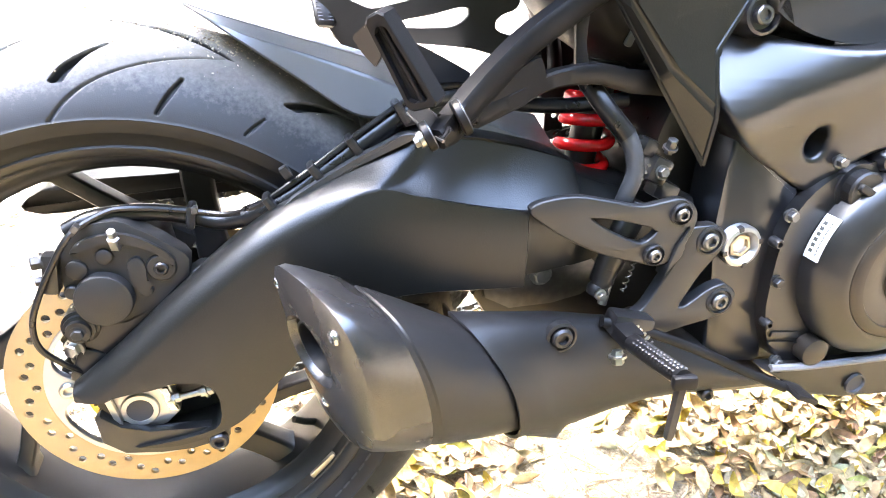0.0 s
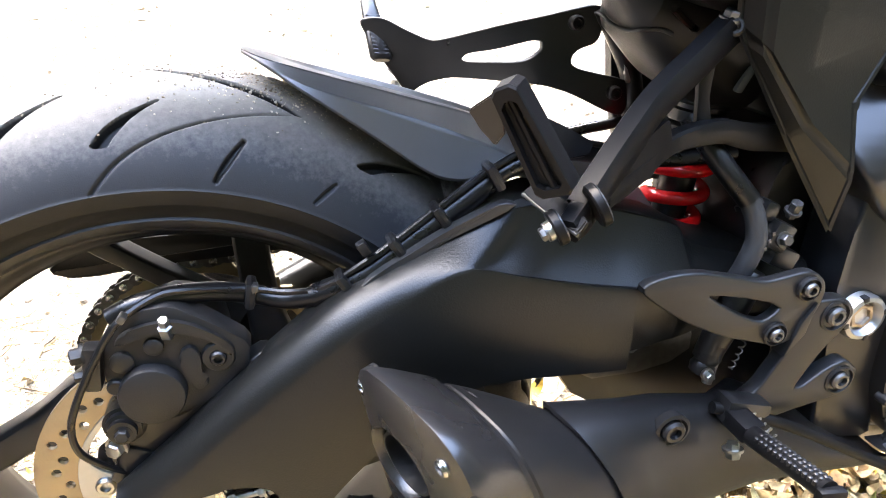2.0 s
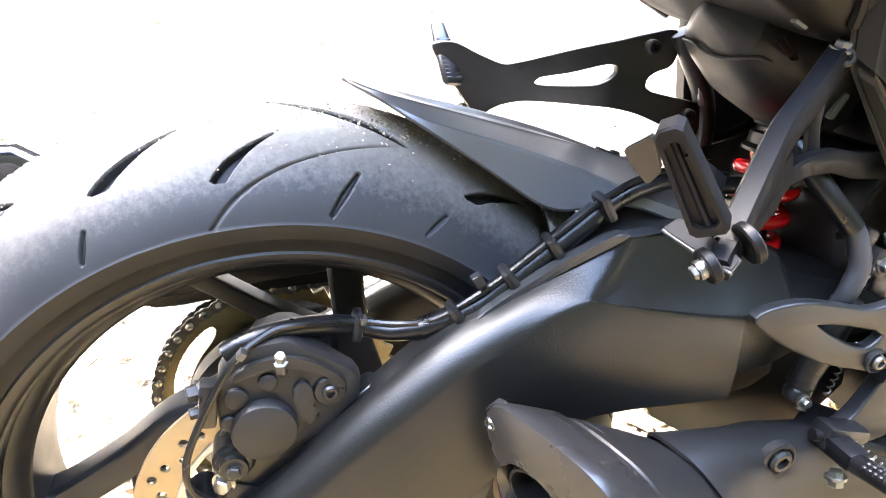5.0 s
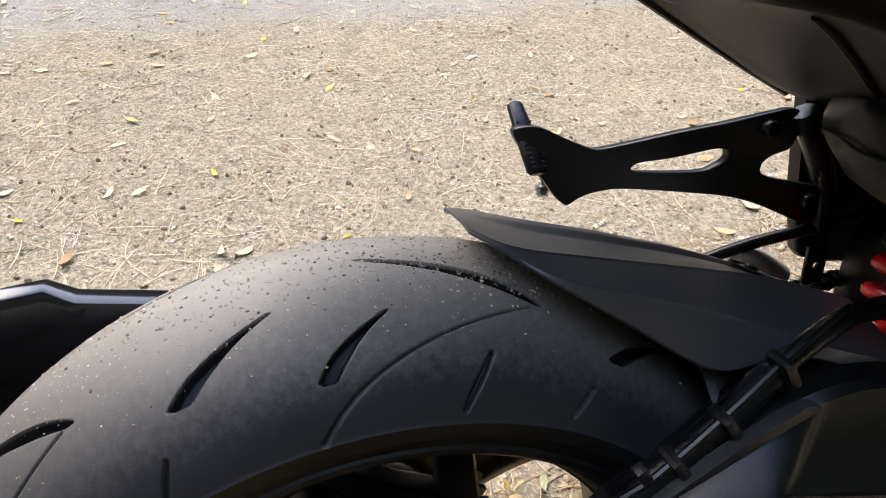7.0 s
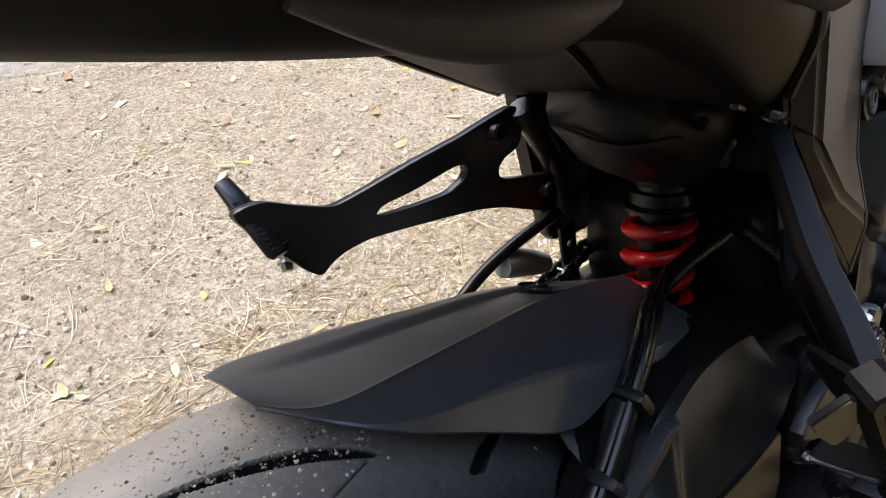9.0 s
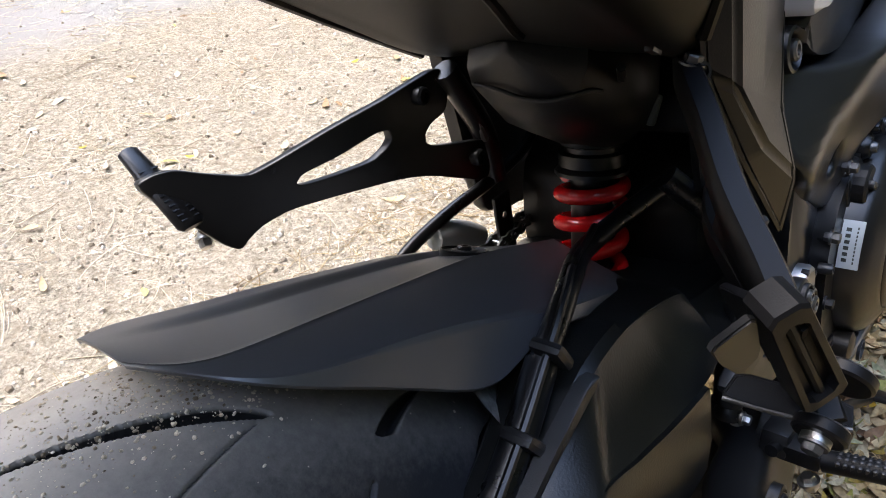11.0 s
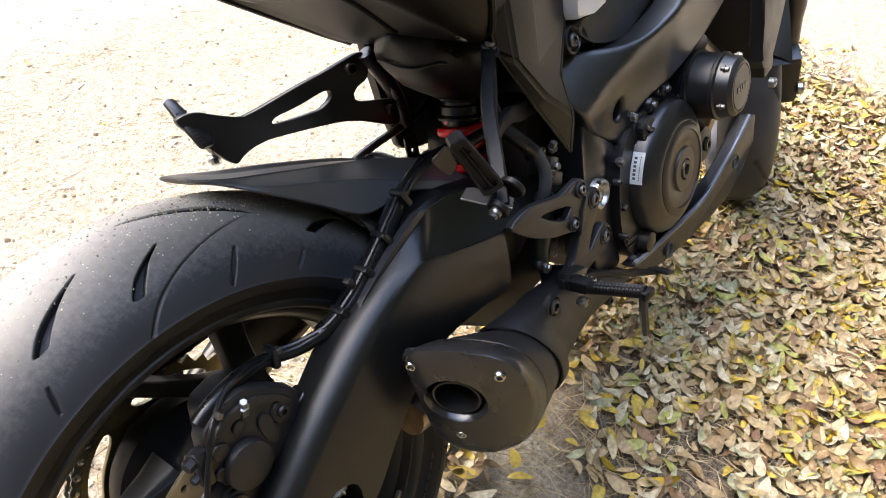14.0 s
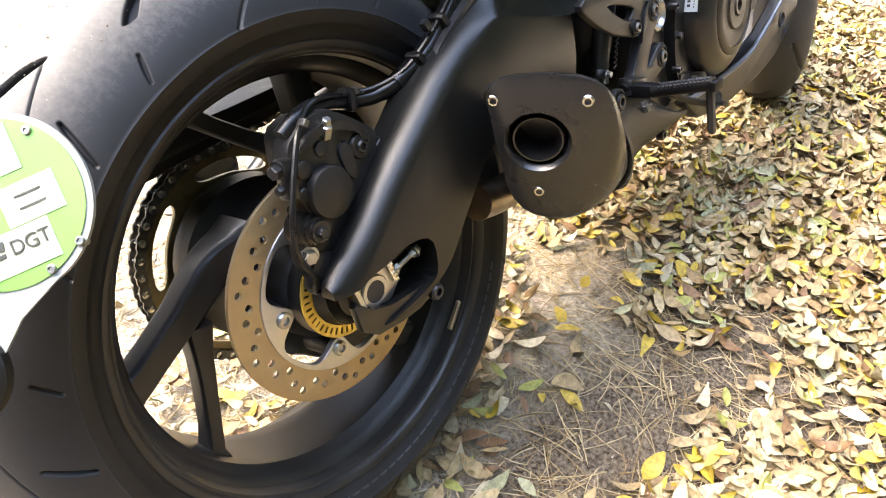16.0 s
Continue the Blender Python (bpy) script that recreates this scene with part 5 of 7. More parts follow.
def right_hanger():
    """Two bars from the frame meet at a clevis; the peg is a deep channel folded up against it."""
    ob = part("passenger_footrest_hanger", bar([(0.432, -0.095, 0.666), (0.413, -0.104, 0.656), (0.370, -0.134, 0.639), (0.325, -0.164, 0.620), (0.290, -0.193, 0.601), (0.268, -0.211, 0.588), (0.250, -0.2255, 0.5765)], [0.0125, 0.0120, 0.0110, 0.0105, 0.0110, 0.0100, 0.0085], 0.0075), M_HANGER, bike, "black flat bar passenger footrest hanger")
    part("lower_bar", bar([(0.272, -0.207, 0.577), (0.31, -0.178, 0.582), (0.353, -0.145, 0.588), (0.402, -0.126, 0.588), (0.44, -0.112, 0.578), (0.49, -0.098, 0.570), (0.54, -0.09, 0.555)], [0.008, 0.0075, 0.007, 0.0085, 0.010, 0.011, 0.010], 0.006), M_HANGER, ob)
    part("hanger_web", slab([Vector(p) for p in ((0.335, -0.158, 0.612), (0.290, -0.193, 0.598), (0.258, -0.218, 0.578), (0.276, -0.204, 0.570), (0.325, -0.167, 0.577), (0.345, -0.151, 0.592))], 0.011), M_HANGER, ob, "black joint plate of the two bars")
    part("bar_web", bar([(0.390, -0.123, 0.592), (0.388, -0.121, 0.612), (0.388, -0.120, 0.638)], [0.006, 0.0045, 0.006], 0.003, (1, 0, 0)), M_HANGER, ob)
    part("clevis", bar([(0.280, -0.200, 0.592), (0.264, -0.214, 0.583), (0.251, -0.226, 0.575), (0.240, -0.234, 0.570)], [0.010, 0.011, 0.010, 0.007], 0.006), M_HANGER, ob, "black peg clevis")
    part("wing", slab([Vector(p) for p in ((0.2120, -0.2300, 0.6370), (0.2450, -0.2030, 0.6190), (0.2785, -0.1764, 0.6008), (0.2720, -0.1840, 0.5950), (0.2514, -0.1995, 0.5990), (0.2320, -0.2230, 0.6020))], 0.004), M_HANGER, ob, "black web beside the peg")
    part("peg_stop", slab([Vector(p) for p in ((0.192, -0.205, 0.632), (0.203, -0.216, 0.643), (0.210, -0.216, 0.622), (0.206, -0.210, 0.613), (0.199, -0.206, 0.622))], 0.004), M_CAST, ob)
    la, lb, lc, ld = (Vector(p) for p in ((0.2280, -0.1960, 0.5792), (0.2365, -0.2000, 0.5880), (0.2500, -0.2395, 0.5770), (0.2429, -0.2417, 0.5700)))
    part("clevis_plate", slab([la, lb, lc, ld], 0.004), M_HANGER, ob, "black step plate with a pale edge")
    # paler line along the plate's outer edge
    part("plate_edge", tube([la + Vector((-0.0004, -0.001, 0)), la.lerp(ld, 0.5) + Vector((-0.0006, -0.001, -0.0008)), ld + Vector((-0.0004, 0, 0))], 0.0011, 8), M_DULL, ob, "thin pale edge")
    pin = Vector((0.2564, -0.2339, 0.5833)) - Vector((0.2304, -0.2319, 0.5699))
    pin.normalize()
    for at, r in (((0.2564, -0.2339, 0.5833), 0.0125), ((0.2345, -0.2325, 0.5720), 0.0105)):
        ear = part("clevis_ear", lathe([(-0.003, r * 0.9), (-0.002, r), (0.002, r), (0.003, r * 0.9), (0.003, 0.001)], at, pin, 28), M_HANGER, ob, "round black clevis ear")
        part("worn_rim", lathe([(0.0024, r * 0.97), (0.0031, r * 0.92), (0.0031, r * 0.84), (0.0024, r * 0.82)], at, pin, 28), M_DULL, ear, "pale thin rim")
    tl, tr, br, bl = (Vector(p) for p in ((0.1965, -0.2225, 0.6440), (0.2065, -0.2315, 0.6500), (0.2400, -0.2400, 0.5925), (0.2230, -0.2300, 0.5870)))
    n = (tr - tl).cross(bl - tl).normalized()
    if n.y > 0:
        n = -n
    mid = (tl + tr + br + bl) / 4
    across, along = ((tr - tl) + (br - bl)).normalized(), (bl - tl).normalized()
    ins = [tl + across * 0.0026 + along * 0.008, tr - across * 0.0026 + along * 0.008, br - across * 0.0036 - along * 0.005, bl + across * 0.0030 - along * 0.005]
    def quad(pts, off, cut_by=0.003):
        out = []
        for i, p in enumerate(pts):
            for q in (pts[i - 1], pts[(i + 1) % 4]):
                out.append(p + (q - p).normalized() * cut_by + n * off)
        return out

    bm = bmesh.new()
    loft(bm, [quad((tl, tr, br, bl), -0.015), quad((tl, tr, br, bl), -0.001), quad([p.lerp(q, 0.18) for p, q in zip((tl, tr, br, bl), ins)], 0.0), quad(ins, 0.0), quad(ins, -0.005)])
    pg = part("folded_peg", bm, M_HANGER, ob, "black channelled passenger footpeg, folded up", 30)
    part("peg_rail", tube([(ins[0] + ins[1]) / 2 - n * 0.005, (ins[2] + ins[3]) / 2 - n * 0.004], 0.0022, 8, smooth=0), M_HANGER, pg)
    bolt(ob, (0.2304, -0.2319, 0.5699), -pin, 0.0058, M_STEEL, 0.0018, "washer", "zinc washer")
    bolt(ob, Vector((0.2304, -0.2319, 0.5699)) - pin * 0.0015, -pin, 0.0042, M_DULL, 0.0028, "peg_pin", "zinc peg pin nut", True)
    bolt(ob, (0.411, -0.112, 0.658), (-0.4, -0.8, 0.3), 0.0070, M_DARKBOLT, 0.005, "hanger_bolt")


hanger(1)
right_hanger()

# shock absorber with red spring
SH0, SH1 = Vector((0.4775, 0.003, 0.600)), Vector((0.4415, 0.003, 0.400))
AX = (SH1 - SH0).normalized()
u = Vector((0, 1, 0))
v = AX.cross(u)
shock = part("shock_absorber", lathe([(-0.03, 0.018), (0.03, 0.018), (0.16, 0.016), (0.22, 0.014), (0.26, 0.012)], SH0, AX, 24), M_CAST, bike, "rear shock absorber with bright red coil spring")
spr = []
for k in range(181):
    f = k / 180
    turns = f * 6.4
    spr.append(SH0 + AX * (0.0525 + 0.0138 * min(1, turns) + 0.0268 * max(0, turns - 1)) + 0.0262 * (math.cos(turns * 2 * math.pi) * u + math.sin(turns * 2 * math.pi) * v))
part("coil_spring", tube(spr, 0.0066, 12, smooth=0), M_RED, shock, "gloss red coil spring")
part("spring_collar", lathe([(0.012, 0.020), (0.015, 0.026), (0.022, 0.027), (0.024, 0.023), (0.028, 0.023), (0.030, 0.0275), (0.040, 0.0275), (0.044, 0.031), (0.047, 0.031), (0.047, 0.018)], SH0, AX, 14), M_CAST, shock, "black notched preload collar")
part("spring_seat", lathe([(0.222, 0.018), (0.224, 0.036), (0.232, 0.036), (0.236, 0.02)], SH0, AX, 28), M_CAST, shock)

# seat subframe rails, undertail, wiring
sub = part("subframe", tube([(0.60, -0.085, 0.62), (0.50, -0.09, 0.65), (0.42, -0.09, 0.69), (0.28, -0.085, 0.76), (0.10, -0.07, 0.82)], 0.014, 12), M_CAST, bike, "black seat subframe")
bolt(sub, (0.409, -0.109, 0.664), (0.1, -0.3, 1), 0.0060, M_DULL, 0.005, "stay_bolt", "zinc stay bolt", True)
part("seat_rail", tube([(0.60, 0.085, 0.62), (0.50, 0.09, 0.65), (0.42, 0.09, 0.69), (0.28, 0.085, 0.76), (0.10, 0.07, 0.82)], 0.014, 12), M_CAST, sub)
part("rail_brace", tube([(0.415, 0.098, 0.655), (0.452, 0.10, 0.59), (0.46, 0.10, 0.54)], 0.011, 10), M_CAST, sub)
part("rail_brace", box(bmesh.new(), (0.443, 0.096, 0.603), (0.010, 0.010, 0.045), (0, -18, 0), 0.003), M_CARRIER, sub, "worn silver brace edge")
tab = plate("stay_tab", [(0.452, 0.52), (0.474, 0.52), (0.474, 0.445), (0.452, 0.445)], [ring2d(0.463, 0.47, 0.0045, 14), ring2d(0.463, 0.50, 0.004, 14)], 0.098, 0.102, 0.0008, M_CAST, sub, "black slotted tab")
part("inner_panel", prism([(p.x, p.y) for p in soft([(0.425, 0.700, 0), (0.432, 0.630, 0), (0.440, 0.560, 0), (0.452, 0.505, 0), (0.50, 0.49, 0), (0.58, 0.50, 0), (0.60, 0.70, 0)], 1, 0.12)], 0.112, 0.126, 0.004), M_PLASTIC, sub, "black inner side panel")
cross = soft([(0.500, 0.415, 0), (0.492, 0.470, 0), (0.503, 0.535, 0), (0.535, 0.570, 0), (0.600, 0.575, 0), (0.610, 0.400, 0), (0.540, 0.385, 0)], 2)
part("cross_member", prism([(p.x, p.y) for p in cross], -0.075, 0.100, 0.006), M_CAST, sub, "black cast frame cross member")
loom = part("wiring_loom", tube([(0.520, 0.095, 0.565), (0.498, 0.094, 0.553), (0.45, 0.100, 0.540), (0.40, 0.11, 0.530), (0.35, 0.118, 0.515), (0.30, 0.122, 0.49)], 0.0060, 10), M_HOSE, bike, "black braided wiring loom")
# the pale material stands for blue sky mirrored in the cover
part("loom_cover", tube([(0.378, 0.112, 0.514), (0.405, 0.113, 0.505), (0.438, 0.112, 0.487)], lambda f: 0.010 + 0.004 * math.sin(math.pi * f), 14), M_WHITE, loom, "smooth glossy cover, its sky reflection painted pale")
bm = bmesh.new()
rings = []
for f, w, h in ((0, 0.006, 0.004), (0.15, 0.052, 0.032), (0.4, 0.066, 0.048), (0.7, 0.062, 0.054), (0.95, 0.04, 0.044), (1, 0.02, 0.02)):
    c = Vector((0.368, 0.0, 0.684)).lerp(Vector((0.525, 0.005, 0.612)), f)
    rings.append([c + Vector((0.35 * q.y, q.x, q.y)) for q in soft([(-w, -h, 0), (w, -h, 0), (w * 0.9, h, 0), (-w * 0.9, h, 0)], 2)])
under = part("undertray", loft(bm, rings), M_PLASTIC, bike, "scuffed black plastic undertray")
part("tray_lip", tube([(0.3793, 0.0378, 0.6556), (0.3728, 0.0135, 0.6550), (0.3750, -0.0027, 0.6493), (0.3778, -0.0215, 0.6468), (0.3825, -0.0392, 0.6492), (0.3920, -0.0480, 0.6500), (0.4012, -0.0517, 0.6465)], 0.0017, 8), M_RUBBER, under, "wavy grey tray lip")
part("drain_tube", tube([(0.385, -0.075, 0.668), (0.42, -0.055, 0.650), (0.45, -0.03, 0.655), (0.48, 0.0, 0.645), (0.50, 0.04, 0.648), (0.53, 0.07, 0.64)], 0.0030, 8), M_HOSE, under, "thin black drain tube")
part("connector", box(bmesh.new(), (0.472, -0.050, 0.610), (0.008, 0.013, 0.024), (10, 20, 0), 0.003), M_WHITE, under, "white plastic connector")
part("tray_box", box(bmesh.new(), (0.60, 0.0, 0.60), (0.14, 0.18, 0.10), (0, 15, 0), 0.015), M_PLASTIC, under)

# tail: body above the wheel, widening seat edge
TAIL = [  # x, bottom, side z, top, half width low, half width side
    (0.56, 0.640, 0.70, 0.80, 0.085, 0.110), (0.48, 0.650, 0.70, 0.82, 0.095, 0.122), (0.40, 0.668, 0.725, 0.84, 0.106, 0.140), (0.33, 0.708, 0.752, 0.86, 0.110, 0.146), (0.26, 0.747, 0.785, 0.88, 0.110, 0.144),
    (0.18, 0.766, 0.800, 0.90, 0.100, 0.134), (0.10, 0.784, 0.815, 0.92, 0.085, 0.120), (0.0, 0.812, 0.840, 0.94, 0.068, 0.098), (-0.12, 0.85, 0.875, 0.96, 0.045, 0.07), (-0.2, 0.885, 0.90, 0.965, 0.02, 0.03)]
rings = []
for x, zb, zs, zt, wl, ws in TAIL:
    half = [(-wl * 0.75, zb + 0.006), (-wl, zb), (-ws, zs), (-ws * 0.92, (zs + zt) / 2), (-ws * 0.55, zt)]
    far_up = np.interp(x, [0.08, 0.18, 0.27], [0.03, 0.026, 0.0])
    q = soft([(x, y, z) for y, z in half] + [(x, -y, z + (far_up if k > 2 else 0)) for k, (y, z) in enumerate(reversed(half))], 2, 0.2)
    rings.append(q)
cols = [spline([r[i] for r in rings], 4) for i in range(len(rings[0]))]
tail = part("tail_cowl", loft(bmesh.new(), [[c[k] for c in cols] for k in range(len(cols[0]))]), M_TAIL, bike, "satin black tail cowl", 40)
part("tail_strip", tube([(0.36, -0.150, 0.752), (0.27, -0.152, 0.786), (0.20, -0.146, 0.803), (0.12, -0.132, 0.818), (0.02, -0.108, 0.842), (-0.08, -0.082, 0.872)], lambda f: 0.020 - 0.006 * abs(2 * f - 1), 14), M_RUBBER, tail, "rough black seat edge strip")
part("tail_lip", tube([(0.21, -0.125, 0.778), (0.17, -0.122, 0.783), (0.13, -0.115, 0.793), (0.09, -0.105, 0.806)], lambda f: 0.004 + 0.012 * math.sin(math.pi * f), 14), M_RUBBER, tail)
part("seam_strip", tube([(0.262, -0.058, 0.7535), (0.2812, -0.0527, 0.7429), (0.3142, -0.0399, 0.7233), (0.3473, -0.0245, 0.7034), (0.362, -0.020, 0.694)], 0.0036, 8), M_HANGER, tail, "dark seam under the tail")
part("seam_strip", tube([(0.384, -0.138, 0.738), (0.3921, -0.1337, 0.7179), (0.4027, -0.1239, 0.6978), (0.408, -0.116, 0.680)], 0.0050, 8), M_HANGER, tail, "dark seam beside the side cover")
part("tail_tab", box(bmesh.new(), (0.378, -0.0995, 0.6805), (0.012, 0.006, 0.004), (0, 28, 0), 0.001), M_DULL, tail, "small metal tab")
part("lower_blade", tube([(0.405, 0.110, 0.670), (0.33, 0.111, 0.712), (0.26, 0.108, 0.752), (0.22, 0.10, 0.774)], 0.004, 8), M_PLASTIC, tail)
for k, x in enumerate((0.338, 0.350, 0.362, 0.374, 0.386)):
    part("name_bar", box(bmesh.new(), (x, -0.1475, 0.7625 - 0.26 * (x - 0.335)), (0.0075, 0.003, 0.0085), (0, 15, 0), 0.0004), M_WHITE, tail, "pale painted bar")
seat = part("seat", loft(bmesh.new(), [soft([(x, -w, z), (x, -w * 0.8, z + h), (x, w * 0.8, z + h), (x, w, z)], 2) for x, z, w, h in ((0.62, 0.80, 0.09, 0.05), (0.5, 0.80, 0.12, 0.04), (0.35, 0.83, 0.13, 0.05), (0.15, 0.88, 0.11, 0.05), (0.0, 0.92, 0.09, 0.04))]), M_RUBBER, bike, "black seat above the tail")

# side cover between tail and frame, silver panel above
def facets(points, faces, thick):
    """A folded panel: named corners, faces by name, given thickness."""
    bm = bmesh.new()
    vs = {k: bm.verts.new(p) for k, p in points.items()}
    for f in faces:
        bm.faces.new([vs[k] for k in f])
    bmesh.ops.recalc_face_normals(bm, faces=bm.faces)
    bmesh.ops.solidify(bm, geom=bm.faces[:], thickness=thick)
    bmesh.ops.bevel(bm, geom=[e for e in bm.edges if len(e.link_faces) == 2 and e.calc_face_angle() > 0.15], offset=0.0045, segments=3, affect="EDGES")
    return bm


COVER = {"a": (0.404, -0.112, 0.745), "b": (0.411, -0.114, 0.657), "c": (0.462, -0.121, 0.578), "d": (0.5135, -0.134, 0.497), "e": (0.420, -0.131, 0.745), "f": (0.427, -0.131, 0.641), "g": (0.470, -0.136, 0.588), "h": (0.5145, -0.1425, 0.550), "k": (0.469, -0.132, 0.634), "j": (0.512, -0.131, 0.602), "m": (0.5535, -0.117, 0.655), "n": (0.556, -0.118, 0.775), "o": (0.470, -0.134, 0.765)}
side_cover = part("side_cover", facets(COVER, ["aefb", "bfgc", "cghd", "fkjg", "gjh", "eokf", "onmk", "kmj"], 0.004), M_PAINT, bike, "satin black angular side cover", 28)
SP = [(0.549, 0.656), (0.588, 0.655), (0.618, 0.662), (0.640, 0.676), (0.70, 0.80), (0.56, 0.80), (0.553, 0.72)]
part("silver_panel", prism([(p.x, p.y) for p in soft([(x, z, 0) for x, z in SP], 1, 0.10)], -0.138, -0.090, 0.004), M_SILVER, side_cover, "silver painted lower tank panel")

# main frame spar: sweeps from the steering head down to the pivot
def frame_y(x, z):
    up = z - 0.572 - 0.42 * (x - 0.596) + 0.25 * max(0, x - 0.70)
    return -0.132 - 0.018 * math.exp(-((up / 0.058) ** 2)) - 0.022 * min(1.3, max(0, (x - 0.585) / 0.12)) + 0.038 * min(1.3, max(0, up / 0.07)) ** 1.4


def spar(name, outline, holes, parent, label, thick=0.045, mat=M_FRAME):
    """A smooth pressed panel over an (x, z) outline: fine grid, trimmed by its outline."""
    ob = plate(name, outline, holes, -thick / 2, thick / 2, 0.006, mat, parent, label)
    bm = bmesh.new()
    bm.from_mesh(ob.data)
    for ax in (0, 2):
        span = [v.co[ax] for v in bm.verts]
        k = min(span) + 0.012
        while k < max(span):
            no = Vector((1, 0, 0)) if ax == 0 else Vector((0, 0, 1))
            bmesh.ops.bisect_plane(bm, geom=bm.verts[:] + bm.edges[:] + bm.faces[:], plane_co=no * k, plane_no=no)
            k += 0.014
    for v in bm.verts:
        v.co.y += frame_y(v.co.x, v.co.z) + thick / 2
    bm.to_mesh(ob.data)
    bm.free()
    for p in ob.data.polygons:
        p.use_smooth = True
    ob.data.set_sharp_from_angle(angle=radians(42))
    return ob


SPAR = [(0.520, 0.610), (0.516, 0.575), (0.532, 0.543), (0.556, 0.519), (0.590, 0.495), (0.630, 0.470), (0.650, 0.490), (0.672, 0.508), (0.70, 0.519), (0.74, 0.526), (0.81, 0.540), (0.90, 0.566), (0.98, 0.62), (0.98, 0.73), (0.90, 0.695), (0.82, 0.656), (0.75, 0.622), (0.69, 0.600), (0.64, 0.596), (0.60, 0.600), (0.555, 0.612)]
frame_spar = spar("main_frame", [(p.x, p.y) for p in soft([(x, z, 0) for x, z in SPAR], 2)], [ring2d(0.623, 0.519, 0.0165, 24, 1.25)], bike, "matte black aluminium main frame spar")
PIV = [(0.543, 0.530), (0.556, 0.518), (0.590, 0.494), (0.626, 0.470), (0.612, 0.430), (0.606, 0.375), (0.612, 0.32), (0.622, 0.275), (0.548, 0.288), (0.546, 0.35), (0.536, 0.44), (0.538, 0.49)]
part("pivot_plate", prism([(p.x, p.y) for p in soft([(x, z, 0) for x, z in PIV], 1, 0.15)], -0.134, -0.085, 0.004), M_FRAME, frame_spar, "matte black swing arm pivot plate")
part("pivot_nut", lathe([(-0.13, 0.021), (-0.142, 0.0215), (-0.1455, 0.0200), (-0.1465, 0.0165), (-0.143, 0.0135), (-0.139, 0.012)], (0.562, 0, 0.421), n=36), M_CARRIER, frame_spar, "bright castellated pivot nut")
part("pivot_bolt", lathe([(-0.13, 0.0125), (-0.141, 0.0125), (-0.142, 0.0115), (-0.142, 0.0088), (-0.136, 0.0085), (-0.136, 0.001)], (0.562, 0, 0.421), n=6), M_PIPE, frame_spar)
# dark blocks stand for the shade in the nut's notches
for k in range(4):
    a = radians(90 * k + 15)
    part("nut_notch", box(bmesh.new(), (0.562 + 0.0195 * math.cos(a), -0.1435, 0.421 + 0.0195 * math.sin(a)), (0.005, 0.006, 0.005), (0, -math.degrees(a), 0), 0.0006), M_DARKBOLT, frame_spar)
bolt(frame_spar, (0.555, -0.124, 0.631), (0, -1, 0.1), 0.0085, M_DULL, 0.004, "frame_bolt", "steel frame bolt")
part("bolt_boss", lathe([(-0.02, 0.020), (0.004, 0.0175), (0.005, 0.015), (0.0, 0.0125)], (0.555, -0.121, 0.631), (0, -1, 0.1), 28), M_FRAME, frame_spar)
bolt(frame_spar, (0.688, -0.152, 0.594), (0, -0.8, 0.6), 0.007, M_DARKBOLT, 0.005, "frame_bolt")
TANK = [(0.549, 0.650), (0.575, 0.624), (0.63, 0.605), (0.73, 0.600), (0.80, 0.66), (0.90, 0.80), (0.72, 0.84), (0.645, 0.672), (0.62, 0.658), (0.588, 0.652)]
part("tank_cover", prism([(p.x, p.y) for p in soft([(x, z, 0) for x, z in TANK], 2)], -0.130, -0.06, 0.014, segments=3, shape=lambda c: Vector((c.x, c.y + 0.12 * max(0, c.z - 0.66), c.z))), M_GREY, frame_spar, "matte grey lower tank cover")
part("tank", loft(bmesh.new(), [soft([(x, -w, z), (x, -w, z + h), (x, w, z + h), (x, w, z)], 2) for x, z, w, h in ((0.58, 0.66, 0.07, 0.12), (0.68, 0.67, 0.10, 0.2), (0.85, 0.7, 0.12, 0.22), (0.98, 0.76, 0.09, 0.16))]), M_PAINT, frame_spar, "satin black fuel tank")

# engine: cases, clutch cover, starter cover, filler, bolts
rings = [soft([(x, -w, zb), (x, -w, zt), (x, w, zt), (x, w, zb)], 2, 0.15) for x, zb, zt, w in ((0.575, 0.28, 0.50, 0.10), (0.62, 0.25, 0.52, 0.125), (0.72, 0.235, 0.54, 0.13), (0.84, 0.24, 0.54, 0.13), (0.90, 0.27, 0.50, 0.115))]
engine = part("engine", loft(bmesh.new(), rings), M_CAST, bike, "black four cylinder engine")
part("cylinder_block", loft(bmesh.new(), [soft([(x, -0.115, z), (x + 0.13, -0.115, z - 0.05), (x + 0.13, 0.115, z - 0.05), (x, 0.115, z)], 2, 0.1) for x, z in ((0.72, 0.50), (0.77, 0.60), (0.82, 0.70))]), M_CAST, engine)
CC = Vector((0.730, 0, 0.392))
gask = soft([(0.598, 0.40, 0), (0.606, 0.45, 0), (0.640, 0.488, 0), (0.700, 0.502, 0), (0.77, 0.50, 0), (0.83, 0.45, 0), (0.84, 0.38, 0), (0.80, 0.30, 0), (0.72, 0.262, 0), (0.63, 0.275, 0), (0.60, 0.33, 0)], 2)
part("clutch_housing", prism([(p.x, p.y) for p in gask], -0.150, -0.11, 0.006), M_CAST, engine, "black clutch housing")
part("cover_flank", lathe([(-0.140, 0.1030), (-0.165, 0.1012), (-0.171, 0.0975), (-0.177, 0.089), (-0.1825, 0.078), (-0.1845, 0.0735), (-0.1845, 0.0715), (-0.178, 0.071)], CC, n=72), M_CAST, engine, "black cast flank of the clutch cover", 30)
